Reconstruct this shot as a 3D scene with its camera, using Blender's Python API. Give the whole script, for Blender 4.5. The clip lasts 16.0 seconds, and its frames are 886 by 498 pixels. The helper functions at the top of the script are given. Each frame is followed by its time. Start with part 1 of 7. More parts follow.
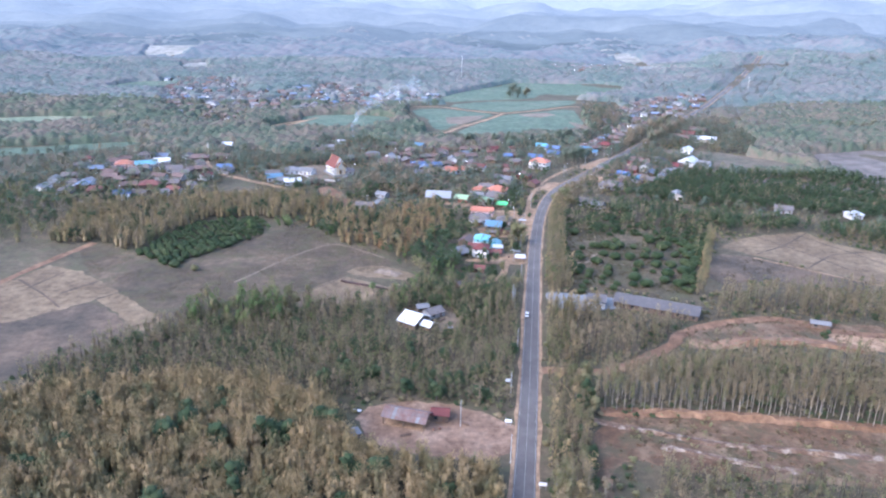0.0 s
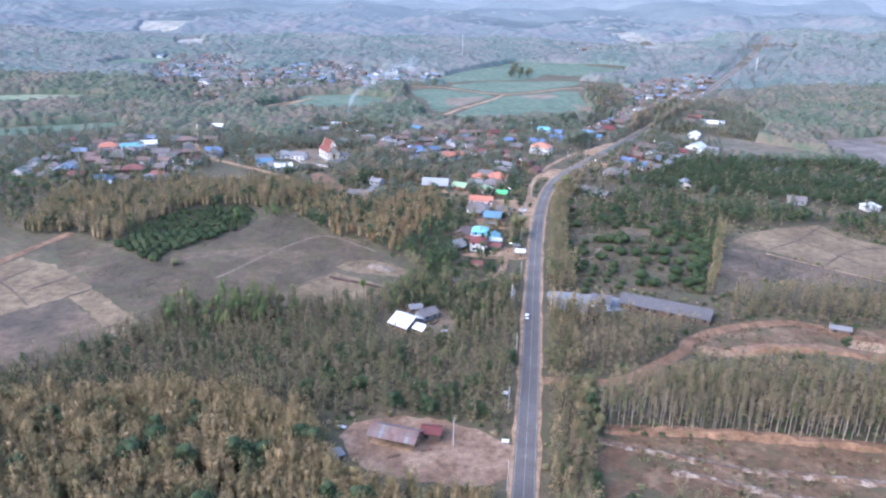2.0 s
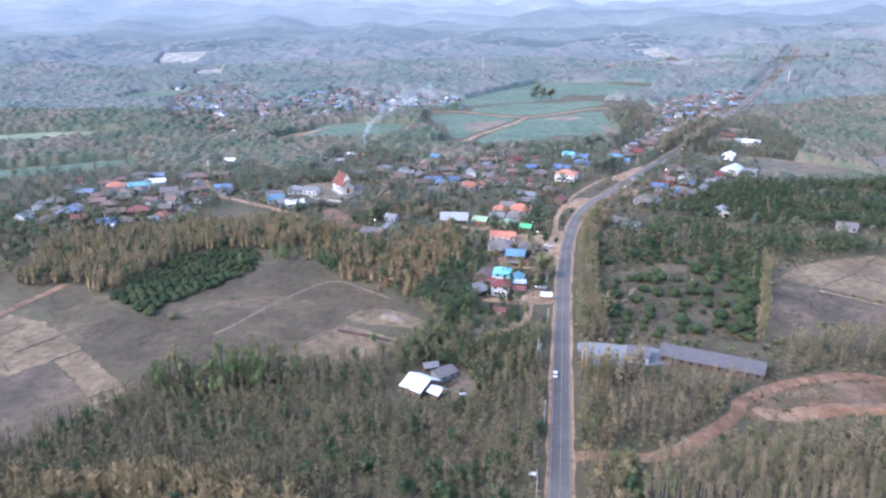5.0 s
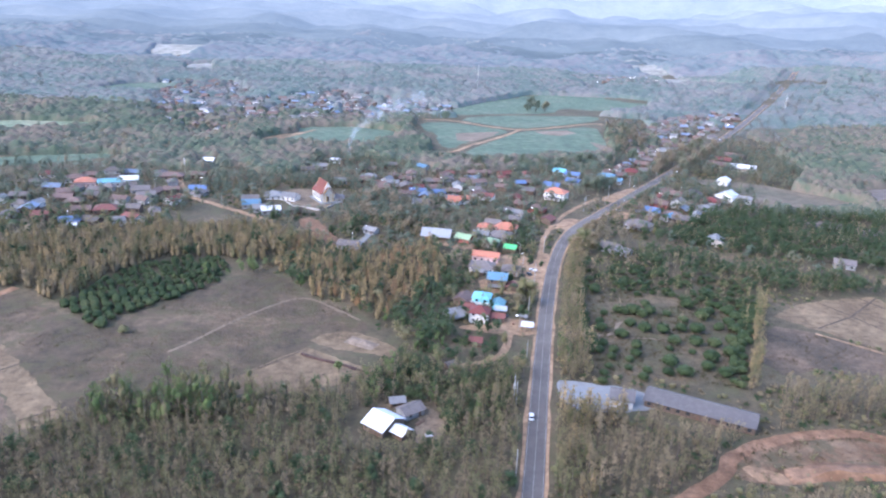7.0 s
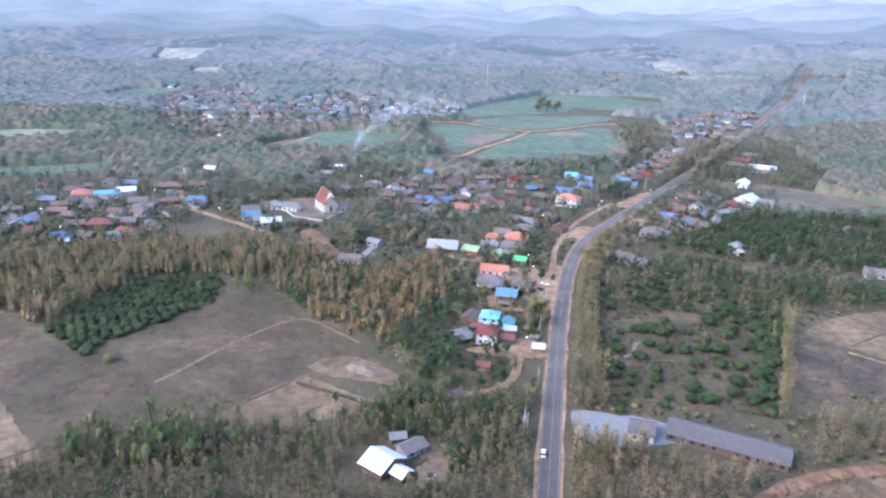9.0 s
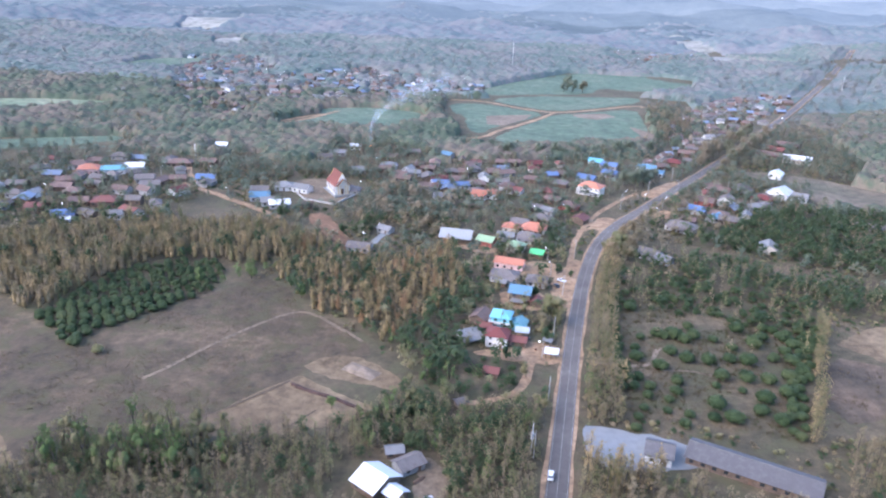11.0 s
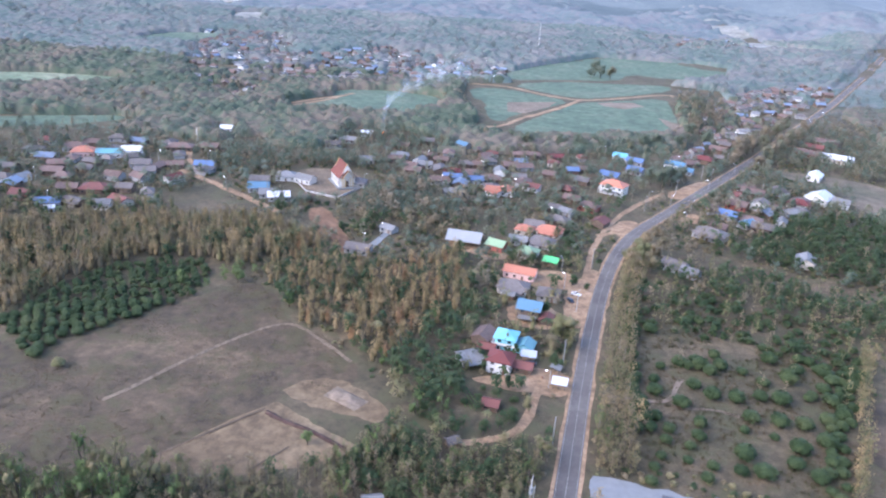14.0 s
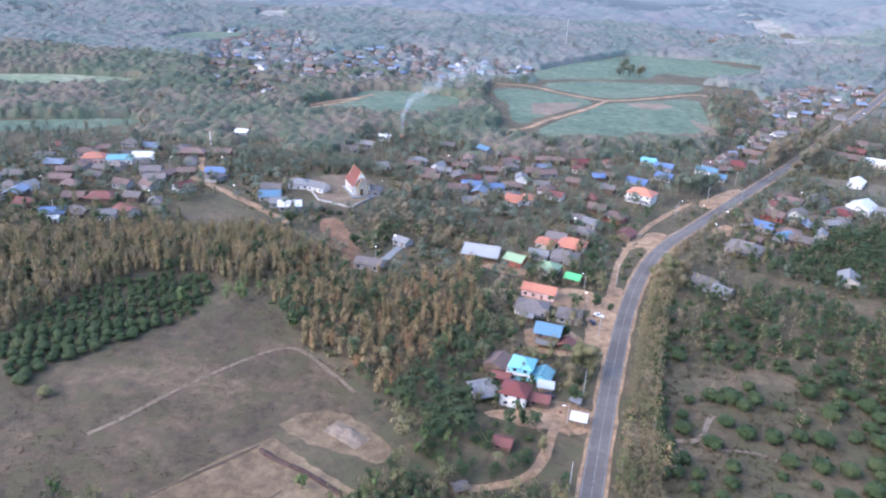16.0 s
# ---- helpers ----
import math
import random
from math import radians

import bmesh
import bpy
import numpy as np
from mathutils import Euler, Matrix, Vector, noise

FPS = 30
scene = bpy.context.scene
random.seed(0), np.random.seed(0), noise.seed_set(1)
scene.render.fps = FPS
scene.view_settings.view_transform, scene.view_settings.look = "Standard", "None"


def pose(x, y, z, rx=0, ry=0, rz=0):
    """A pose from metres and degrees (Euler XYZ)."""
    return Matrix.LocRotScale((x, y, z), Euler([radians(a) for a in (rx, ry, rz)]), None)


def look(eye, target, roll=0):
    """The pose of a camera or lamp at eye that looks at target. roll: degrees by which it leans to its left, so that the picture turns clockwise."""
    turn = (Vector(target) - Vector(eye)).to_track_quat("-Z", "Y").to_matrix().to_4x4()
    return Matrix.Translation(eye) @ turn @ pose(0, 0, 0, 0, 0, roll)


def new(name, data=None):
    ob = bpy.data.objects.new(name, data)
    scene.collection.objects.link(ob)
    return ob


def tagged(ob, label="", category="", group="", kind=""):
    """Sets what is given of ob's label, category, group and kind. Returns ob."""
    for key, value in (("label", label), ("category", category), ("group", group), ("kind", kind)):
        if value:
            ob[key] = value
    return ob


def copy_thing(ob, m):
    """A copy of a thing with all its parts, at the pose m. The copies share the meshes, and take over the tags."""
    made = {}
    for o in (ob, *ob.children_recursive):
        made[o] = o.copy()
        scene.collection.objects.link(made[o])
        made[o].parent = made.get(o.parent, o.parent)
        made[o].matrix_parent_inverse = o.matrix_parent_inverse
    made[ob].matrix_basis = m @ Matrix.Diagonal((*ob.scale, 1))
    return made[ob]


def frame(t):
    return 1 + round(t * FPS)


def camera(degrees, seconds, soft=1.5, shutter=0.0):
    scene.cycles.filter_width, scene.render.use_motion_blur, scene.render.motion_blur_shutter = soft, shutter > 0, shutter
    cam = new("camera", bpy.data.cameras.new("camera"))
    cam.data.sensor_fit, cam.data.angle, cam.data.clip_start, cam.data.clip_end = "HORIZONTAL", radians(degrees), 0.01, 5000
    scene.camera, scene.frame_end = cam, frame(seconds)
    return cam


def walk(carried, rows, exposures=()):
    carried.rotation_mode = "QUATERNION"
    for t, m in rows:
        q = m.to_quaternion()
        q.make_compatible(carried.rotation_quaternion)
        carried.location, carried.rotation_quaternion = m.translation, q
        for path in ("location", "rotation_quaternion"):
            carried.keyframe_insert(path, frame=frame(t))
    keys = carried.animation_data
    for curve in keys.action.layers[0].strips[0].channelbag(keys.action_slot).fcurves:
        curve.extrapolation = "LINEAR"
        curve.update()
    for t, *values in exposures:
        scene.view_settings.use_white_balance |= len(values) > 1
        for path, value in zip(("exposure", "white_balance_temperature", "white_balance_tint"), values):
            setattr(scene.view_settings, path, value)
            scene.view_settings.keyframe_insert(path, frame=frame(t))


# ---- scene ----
cam = camera(61.5, 16.0, 2.2)
PATH = [
    (0, (-15.549, -6.808, 136.229), (-15.491, -4.913, 135.591), 1.0),
    (0.5, (-14.754, -0.915, 136.157), (-14.632, 0.972, 135.506), 2.2),
    (1, (-13.783, 5.14, 136.241), (-13.608, 7.019, 135.579), 3.2),
    (1.5, (-13.326, 10.706, 136.56), (-13.204, 12.583, 135.879), 2.5),
    (2, (-12.609, 16.751, 136.675), (-12.551, 18.627, 135.982), 1.4),
    (2.5, (-11.906, 22.149, 136.872), (-11.904, 24.032, 136.198), -0.1),
    (3, (-10.998, 27.999, 136.993), (-11.025, 29.886, 136.33), -1.5),
    (3.5, (-10.084, 33.454, 137.006), (-10.128, 35.344, 136.353), -2.4),
    (4, (-9.327, 39.307, 137.324), (-9.371, 41.196, 136.667), -2.7),
    (4.2, (-9.143, 41.406, 137.46), (-9.183, 43.297, 136.812), -2.4),
    (6.5, (-3.588, 67.903, 137.673), (-3.57, 69.798, 137.034), 1.9),
    (7, (-2.676, 73.672, 137.749), (-2.661, 75.57, 137.118), 2.4),
    (7.5, (-1.691, 79.39, 137.871), (-1.684, 81.288, 137.243), 2.5),
    (8, (-1.052, 85.056, 138.204), (-1.052, 86.956, 137.579), 2.3),
    (8.5, (-0.084, 90.15, 138.426), (-0.093, 92.048, 137.796), 1.8),
    (9, (0.804, 95.554, 139.1), (0.784, 97.45, 138.464), 1.4),
    (9.5, (1.811, 100.74, 139.46), (1.775, 102.631, 138.81), 0.9),
    (11.8, (6.815, 126.275, 140.554), (6.724, 128.138, 139.831), 3.1),
    (12, (7.216, 128.52, 140.557), (7.123, 130.381, 139.83), 3.0),
    (12.5, (8.084, 133.894, 140.729), (7.978, 135.751, 139.995), 3.5),
    (13, (9.066, 139.671, 141.158), (8.946, 141.523, 140.411), 3.9),
    (13.5, (10.189, 144.769, 141.569), (10.061, 146.618, 140.816), 3.7),
    (14, (11.24, 150.722, 141.748), (11.107, 152.569, 140.991), 3.6),
    (14.5, (12.297, 156.064, 141.901), (12.16, 157.907, 141.136), 3.4),
    (15, (13.236, 161.812, 142.21), (13.102, 163.65, 141.433), 3.5),
    (15.5, (14.087, 167.019, 142.543), (13.93, 168.855, 141.764), 3.1),
    (16, (14.857, 172.541, 143.129), (14.651, 174.375, 142.358), 3.0),
]
walk(cam, [(t, look(eye, target, roll)) for t, eye, target, roll in PATH], [(0, 2.2, 6080, 19), (16, 2.1, 6280, 20)])

# ---- world and light ----
world = bpy.data.worlds.new("sky")
scene.world = world
world.use_nodes = True
wn = world.node_tree.nodes
sky = wn.new("ShaderNodeTexSky")
sky.sky_type, sky.sun_disc = "NISHITA", False
sky.sun_elevation, sky.sun_rotation = radians(35), radians(-120)
sky.dust_density, sky.air_density, sky.ozone_density = 1.0, 1.0, 3.0
world.node_tree.links.new(sky.outputs[0], wn["Background"].inputs[0])
wn["Background"].inputs[1].default_value = 0.15
sun_data = bpy.data.lights.new("sun", "SUN")
sun_data.energy, sun_data.angle, sun_data.color = 0.85, radians(60), (1.0, 0.93, 0.84)
sun = new("sun", sun_data)
sun.matrix_world = look((-87 * 2, -50 * 2, 70 * 2), (0, 0, 0))


# ---- materials ----
def mat(name, rough=0.9, metal=0.0):
    m = bpy.data.materials.new(name)
    m.use_nodes = True
    b = m.node_tree.nodes["Principled BSDF"]
    b.inputs["Roughness"].default_value, b.inputs["Metallic"].default_value = rough, metal
    return m, m.node_tree.nodes, m.node_tree.links, b


def noise_tex(nodes, links, coord, scale, detail=3.0, rough=0.55):
    n = nodes.new("ShaderNodeTexNoise")
    n.inputs["Scale"].default_value, n.inputs["Detail"].default_value, n.inputs["Roughness"].default_value = scale, detail, rough
    links.new(coord, n.inputs["Vector"])
    return n.outputs[0]


def ramp(nodes, links, fac, stops):
    r = nodes.new("ShaderNodeValToRGB")
    while len(r.color_ramp.elements) < len(stops):
        r.color_ramp.elements.new(0.5)
    for e, (p, c) in zip(r.color_ramp.elements, stops):
        e.position, e.color = p, (*c, 1)
    links.new(fac, r.inputs[0])
    return r.outputs[0]


def mixcol(nodes, links, fac, a, b, mode="MIX"):
    n = nodes.new("ShaderNodeMix")
    n.data_type, n.blend_type = "RGBA", mode
    for socket, v in ((n.inputs[0], fac), (n.inputs[6], a), (n.inputs[7], b)):
        if isinstance(v, bpy.types.NodeSocket):
            links.new(v, socket)
        elif isinstance(v, tuple):
            socket.default_value = (*v, 1)
        else:
            socket.default_value = v
    return n.outputs[2]


def bump(nodes, links, b, height, strength, dist):
    n = nodes.new("ShaderNodeBump")
    n.inputs["Strength"].default_value, n.inputs["Distance"].default_value = strength, dist
    links.new(height, n.inputs["Height"])
    links.new(n.outputs[0], b.inputs["Normal"])


def earth(name, dark, mid, pale, big=0.02, fine=0.35, rough=0.95, spots=None, mottle=0.75):
    """Bare or grassy ground: broad patches, fine mottling and optional scrub spots."""
    m, nd, ln, b = mat(name, rough)
    co = nd.new("ShaderNodeNewGeometry").outputs["Position"]
    broad = ramp(nd, ln, noise_tex(nd, ln, co, big, 5, 0.6), [(0.37, dark), (0.5, mid), (0.63, pale)])
    f = noise_tex(nd, ln, co, fine, 6, 0.7)
    col = mixcol(nd, ln, mottle, broad, ramp(nd, ln, f, [(0.36, (0.55, 0.54, 0.52)), (0.64, (1.42, 1.4, 1.37))]), "MULTIPLY")
    if spots:
        s = ramp(nd, ln, noise_tex(nd, ln, co, 0.09, 4, 0.7), [(0.49, (0, 0, 0)), (0.6, (0.85, 0.85, 0.85))])
        col = mixcol(nd, ln, s, col, spots)
    ln.new(col, b.inputs["Base Color"])
    bump(nd, ln, b, noise_tex(nd, ln, co, 0.8, 5, 0.7), 0.6, 0.4)
    return m


def leaf(name, stops, tree_scale=0.11, through_light=0.25):
    """Foliage: colour drifts from tree to tree and from clump to clump, some light comes through."""
    m, nd, ln, b = mat(name, 0.6)
    geo = nd.new("ShaderNodeNewGeometry")
    n = noise_tex(nd, ln, geo.outputs["Position"], tree_scale, 2, 0.6)
    a = nd.new("ShaderNodeMath")
    a.operation = "MULTIPLY_ADD"
    ln.new(geo.outputs["Random Per Island"], a.inputs[0])
    a.inputs[1].default_value = 0.12
    ln.new(n, a.inputs[2])
    s = nd.new("ShaderNodeMath")
    s.operation = "SUBTRACT"
    ln.new(a.outputs[0], s.inputs[0])
    s.inputs[1].default_value = 0.06
    col = ramp(nd, ln, s.outputs[0], stops)
    fine = noise_tex(nd, ln, geo.outputs["Position"], 1.3, 3, 0.7)
    col = mixcol(nd, ln, 1.0, col, ramp(nd, ln, fine, [(0.34, (0.78, 0.8, 0.78)), (0.64, (1.16, 1.14, 1.12))]), "MULTIPLY")
    ln.new(col, b.inputs["Base Color"])
    b.inputs["Specular IOR Level"].default_value = 0.15
    tr = nd.new("ShaderNodeBsdfTranslucent")
    soft = nd.new("ShaderNodeVectorMath")
    soft.operation = "MULTIPLY_ADD"
    ln.new(geo.outputs["Normal"], soft.inputs[0])
    soft.inputs[1].default_value, soft.inputs[2].default_value = (0.35, 0.35, 0.35), (0, 0, 0.65)
    unit = nd.new("ShaderNodeVectorMath")
    unit.operation = "NORMALIZE"
    ln.new(soft.outputs[0], unit.inputs[0])
    ln.new(unit.outputs[0], b.inputs["Normal"])
    ln.new(unit.outputs[0], tr.inputs["Normal"])
    ln.new(col, tr.inputs[0])
    mx = nd.new("ShaderNodeMixShader")
    mx.inputs[0].default_value = through_light
    ln.new(b.outputs[0], mx.inputs[1])
    ln.new(tr.outputs[0], mx.inputs[2])
    ln.new(mx.outputs[0], nd["Material Output"].inputs[0])
    return m


def plain(name, c, rough=0.7, var=0.25, scale=0.6, metal=0.0, emit=0.0):
    m, nd, ln, b = mat(name, rough, metal)
    co = nd.new("ShaderNodeNewGeometry").outputs["Position"]
    lo, hi = 1 - var, 1 + var
    col = mixcol(nd, ln, 1.0, c, ramp(nd, ln, noise_tex(nd, ln, co, scale, 5, 0.65), [(0.3, (lo,) * 3), (0.7, (hi,) * 3)]), "MULTIPLY")
    ln.new(col, b.inputs["Base Color"])
    if emit:
        b.inputs["Emission Color"].default_value, b.inputs["Emission Strength"].default_value = (*c, 1), emit
    return m


def roofing(name, c, stain, rough=0.55, pitch=0.35, axis=0, metal=0.0, share=0.5):
    """Roof sheet or tile: ribs down the slope, stains, a different shade for each roof."""
    m, nd, ln, b = mat(name, rough, metal)
    tc = nd.new("ShaderNodeTexCoord").outputs["Object"]
    w = nd.new("ShaderNodeTexWave")
    w.wave_profile, w.bands_direction = "SIN", ("X", "Y")[axis]
    w.inputs["Scale"].default_value = 0.314 / pitch
    ln.new(tc, w.inputs["Vector"])
    st = ramp(nd, ln, noise_tex(nd, ln, tc, 0.5, 6, 0.7), [(0.62 - share * 0.3, (0, 0, 0)), (0.85 - share * 0.15, (1, 1, 1))])
    col = mixcol(nd, ln, st, c, stain)
    rnd = nd.new("ShaderNodeObjectInfo").outputs["Random"]
    col = mixcol(nd, ln, 1.0, col, ramp(nd, ln, rnd, [(0, (0.8, 0.8, 0.8)), (1, (1.15, 1.15, 1.15))]), "MULTIPLY")
    col = mixcol(nd, ln, 0.3, col, ramp(nd, ln, w.outputs[0], [(0, (0.7, 0.7, 0.7)), (1, (1.1, 1.1, 1.1))]), "MULTIPLY")
    ln.new(col, b.inputs["Base Color"])
    bump(nd, ln, b, w.outputs[0], 0.5, 0.04)
    return m


M = {}
M["ground"] = earth("dry_scrub_earth", (0.0645, 0.053, 0.0277), (0.0884, 0.069, 0.0378), (0.127, 0.093, 0.0538), 0.03, 0.25, spots=(0.0811, 0.074, 0.0336))
M["fallow"] = earth("fallow_soil", (0.0624, 0.045, 0.0256), (0.0898, 0.0626, 0.0364), (0.137, 0.0936, 0.055), 0.03, 0.22, spots=(0.0775, 0.0653, 0.0279))
M["dry_grass_field"] = earth("dry_yellow_grass", (0.1, 0.09, 0.055), (0.13, 0.105, 0.07), (0.17, 0.13, 0.09), 0.02, 0.12)
M["pale_slope"] = earth("bare_brown_slope", (0.12, 0.1, 0.082), (0.145, 0.12, 0.1), (0.175, 0.142, 0.118), 0.015, 0.08)
# Paler and greyer than the near stubble, for plots beyond 1.4 km.
M["far_plot"] = earth("pale_grey_plot", (0.21, 0.21, 0.18), (0.245, 0.24, 0.21), (0.28, 0.27, 0.235), 0.01, 0.05)
M["weedy_path"] = earth("weedy_trodden_path", (0.119, 0.0903, 0.0593), (0.162, 0.118, 0.0771), (0.204, 0.149, 0.0989), 0.1, 0.5)
M["dark_soil"] = earth("dark_soil", (0.0551, 0.0414, 0.0271), (0.0836, 0.0607, 0.0394), (0.131, 0.0883, 0.0558), 0.035, 0.2)
M["stubble"] = earth("pale_stubble", (0.132, 0.0889, 0.0486), (0.169, 0.116, 0.0649), (0.216, 0.152, 0.0877), 0.04, 0.25)
M["path"] = earth("trodden_path", (0.15, 0.112, 0.078), (0.19, 0.142, 0.1), (0.24, 0.18, 0.13), 0.03, 0.3)
M["cut_earth"] = earth("cut_orange_earth", (0.114, 0.0607, 0.0304), (0.142, 0.0846, 0.0464), (0.199, 0.131, 0.0784), 0.07, 0.3, spots=(0.0836, 0.069, 0.0336))
M["sand"] = earth("sandy_earth", (0.228, 0.141, 0.0805), (0.302, 0.189, 0.108), (0.382, 0.246, 0.147), 0.06, 0.35)
M["yard_earth"] = earth("trodden_red_yard_earth", (0.17, 0.1, 0.06), (0.22, 0.135, 0.086), (0.285, 0.19, 0.13), 0.09, 0.4)
M["laterite"] = earth("orange_laterite", (0.138, 0.074, 0.038), (0.192, 0.103, 0.056), (0.255, 0.148, 0.086), 0.05, 0.3)
M["paddy"] = earth("green_crop", (0.072, 0.11, 0.07), (0.09, 0.134, 0.084), (0.12, 0.152, 0.1), 0.02, 0.12)
M["paddy_pale"] = earth("pale_green_crop", (0.14, 0.18, 0.105), (0.18, 0.215, 0.13), (0.225, 0.24, 0.155), 0.02, 0.12)
M["concrete"] = plain("concrete", (0.21, 0.215, 0.215), 0.85, 0.12, 0.3)
M["tan"] = leaf("dry_bamboo_leaves", [(0.3, (0.184, 0.165, 0.0823)), (0.42, (0.285, 0.221, 0.11)), (0.56, (0.368, 0.267, 0.138)), (0.7, (0.45, 0.322, 0.176))])
M["tan2"] = leaf("dry_teak_leaves", [(0.3, (0.167, 0.147, 0.084)), (0.42, (0.228, 0.184, 0.11)), (0.58, (0.278, 0.215, 0.132)), (0.7, (0.334, 0.253, 0.16))])
M["olive"] = leaf("olive_leaves", [(0.3, (0.139, 0.15, 0.072)), (0.45, (0.197, 0.188, 0.0917)), (0.6, (0.255, 0.219, 0.113)), (0.72, (0.312, 0.246, 0.14))])
M["green"] = leaf("deep_green_leaves", [(0.25, (0.0442, 0.0763, 0.0368)), (0.45, (0.0644, 0.0977, 0.046)), (0.62, (0.0874, 0.116, 0.0552)), (0.78, (0.129, 0.14, 0.0644))])
M["mango"] = leaf("dark_glossy_fruit_tree_leaves", [(0.3, (0.0397, 0.0654, 0.0276)), (0.45, (0.0571, 0.0857, 0.0362)), (0.62, (0.0795, 0.106, 0.0458)), (0.74, (0.111, 0.126, 0.0553))])
M["bright"] = leaf("fresh_green_leaves", [(0.25, (0.09, 0.14, 0.05)), (0.5, (0.14, 0.19, 0.07)), (0.75, (0.21, 0.24, 0.1))])
M["orange"] = leaf("orange_dry_leaves", [(0.25, (0.2, 0.13, 0.07)), (0.5, (0.32, 0.19, 0.1)), (0.75, (0.4, 0.25, 0.14))])
# Copies of the tan, olive and green leaves, paled and greyed for distance haze.
M["tan_d"] = leaf("hazed_dry_leaves", [(0.25, (0.201, 0.178, 0.117)), (0.42, (0.244, 0.204, 0.137)), (0.58, (0.276, 0.222, 0.153)), (0.74, (0.313, 0.247, 0.171))])
M["olive_d"] = leaf("hazed_olive_leaves", [(0.25, (0.161, 0.175, 0.115)), (0.45, (0.192, 0.194, 0.127)), (0.6, (0.224, 0.207, 0.138)), (0.75, (0.255, 0.221, 0.152))])
M["green_d"] = leaf("hazed_green_leaves", [(0.25, (0.114, 0.151, 0.108)), (0.45, (0.14, 0.171, 0.12)), (0.62, (0.166, 0.186, 0.132)), (0.78, (0.198, 0.202, 0.142))])
# Leaves beyond 900 m: blue-grey haze is put into the colour.
M["far"] = leaf("haze_tinted_leaves", [(0.25, (0.13, 0.17, 0.145)), (0.42, (0.165, 0.195, 0.17)), (0.56, (0.21, 0.21, 0.19)), (0.74, (0.25, 0.23, 0.21))], 0.014, 0.2)
M["weed"] = leaf("dry_weeds", [(0.3, (0.085, 0.0747, 0.037)), (0.45, (0.11, 0.0863, 0.0475)), (0.58, (0.14, 0.102, 0.0607)), (0.72, (0.175, 0.124, 0.0766))], 0.06, 0.3)
M["weed_green"] = leaf("greenish_weeds", [(0.3, (0.088, 0.092, 0.046)), (0.5, (0.11, 0.104, 0.055)), (0.72, (0.14, 0.122, 0.07))], 0.06, 0.3)
M["bark"] = plain("pale_bark", (0.27, 0.23, 0.185), 0.9, 0.3, 2.0)
M["bark_dark"] = plain("dark_bark", (0.12, 0.095, 0.075), 0.95, 0.3, 2.0)


# ---- plan: the road, tracks and fields, in metres ----
ROAD = [(-20, -60), (4, 110), (14.5, 173), (20.3, 209), (27.8, 256), (40.5, 340), (46.8, 380), (53.5, 420), (62, 464), (72, 503), (83, 533), (96, 557), (113, 583), (138, 624),
        (167, 670), (211, 741), (260, 826), (330, 945), (440, 1140), (560, 1350), (700, 1600)]
TRACKS = {
    "village_track": ([(52, 462), (57, 480), (61, 508), (67, 530), (75, 552), (86, 577), (100, 600), (118, 625)], 3.2, "sand"),
    "crossing_track": ([(67, 535), (82, 546), (100, 562)], 3.6, "sand"),
    "garden_track": ([(44, 379), (31, 377), (29, 361), (24, 349), (13, 342), (3, 340)], 3.2, "sand"),
    "temple_track": ([(-190, 588), (-167, 574), (-138, 552), (-108, 529)], 5.0, "sand"),
    "field_path": ([(-36, 381), (-53, 397), (-62, 404), (-69, 405), (-82, 390), (-96, 367), (-103, 352), (-109, 343)], 1.7, "weedy_path"),
    "orange_track": ([(-262, 180), (-230, 312), (-215, 370), (-203, 404)], 4.5, "laterite"),
    "quarry_track": ([(30, 251), (40, 251), (58, 249), (72, 259), (90, 273), (98, 286), (114, 295), (141, 302), (153, 299), (163, 288), (180, 284), (205, 280)], 5.5, "laterite"),
    "paddy_track": ([(196, 999), (190, 1010), (156, 984), (123, 956), (86, 933), (64, 944), (42, 957), (11, 989), (-28, 987)], 5.5, "sand"),
    "paddy_track_back": ([(86, 933), (68, 893), (40, 845), (24, 821), (13, 790), (-3, 777), (-15, 775)], 5.0, "sand"),
    "orchard_path": ([(54, 376), (68, 375), (77, 376), (82, 389), (84, 392)], 1.8, "path"),
    "orchard_path_inner": ([(77, 374), (84, 373), (92, 374), (99, 371)], 1.8, "path"),
    "pale_plot_path": ([(172, 386), (192, 368), (216, 347), (230, 338)], 1.6, "sand"),
    "paddy_lane": ([(-183, 812), (-168, 838), (-150, 860)], 4.0, "sand"),
    "temple_lane": ([(-52, 480), (-48, 498), (-44, 512)], 4.0, "concrete"),
    "left_lane": ([(-205, 640), (-195, 612), (-178, 590)], 4.0, "sand"),
    "far_lane": ([(-190, 790), (-160, 830), (-140, 880)], 5.0, "sand"),
}
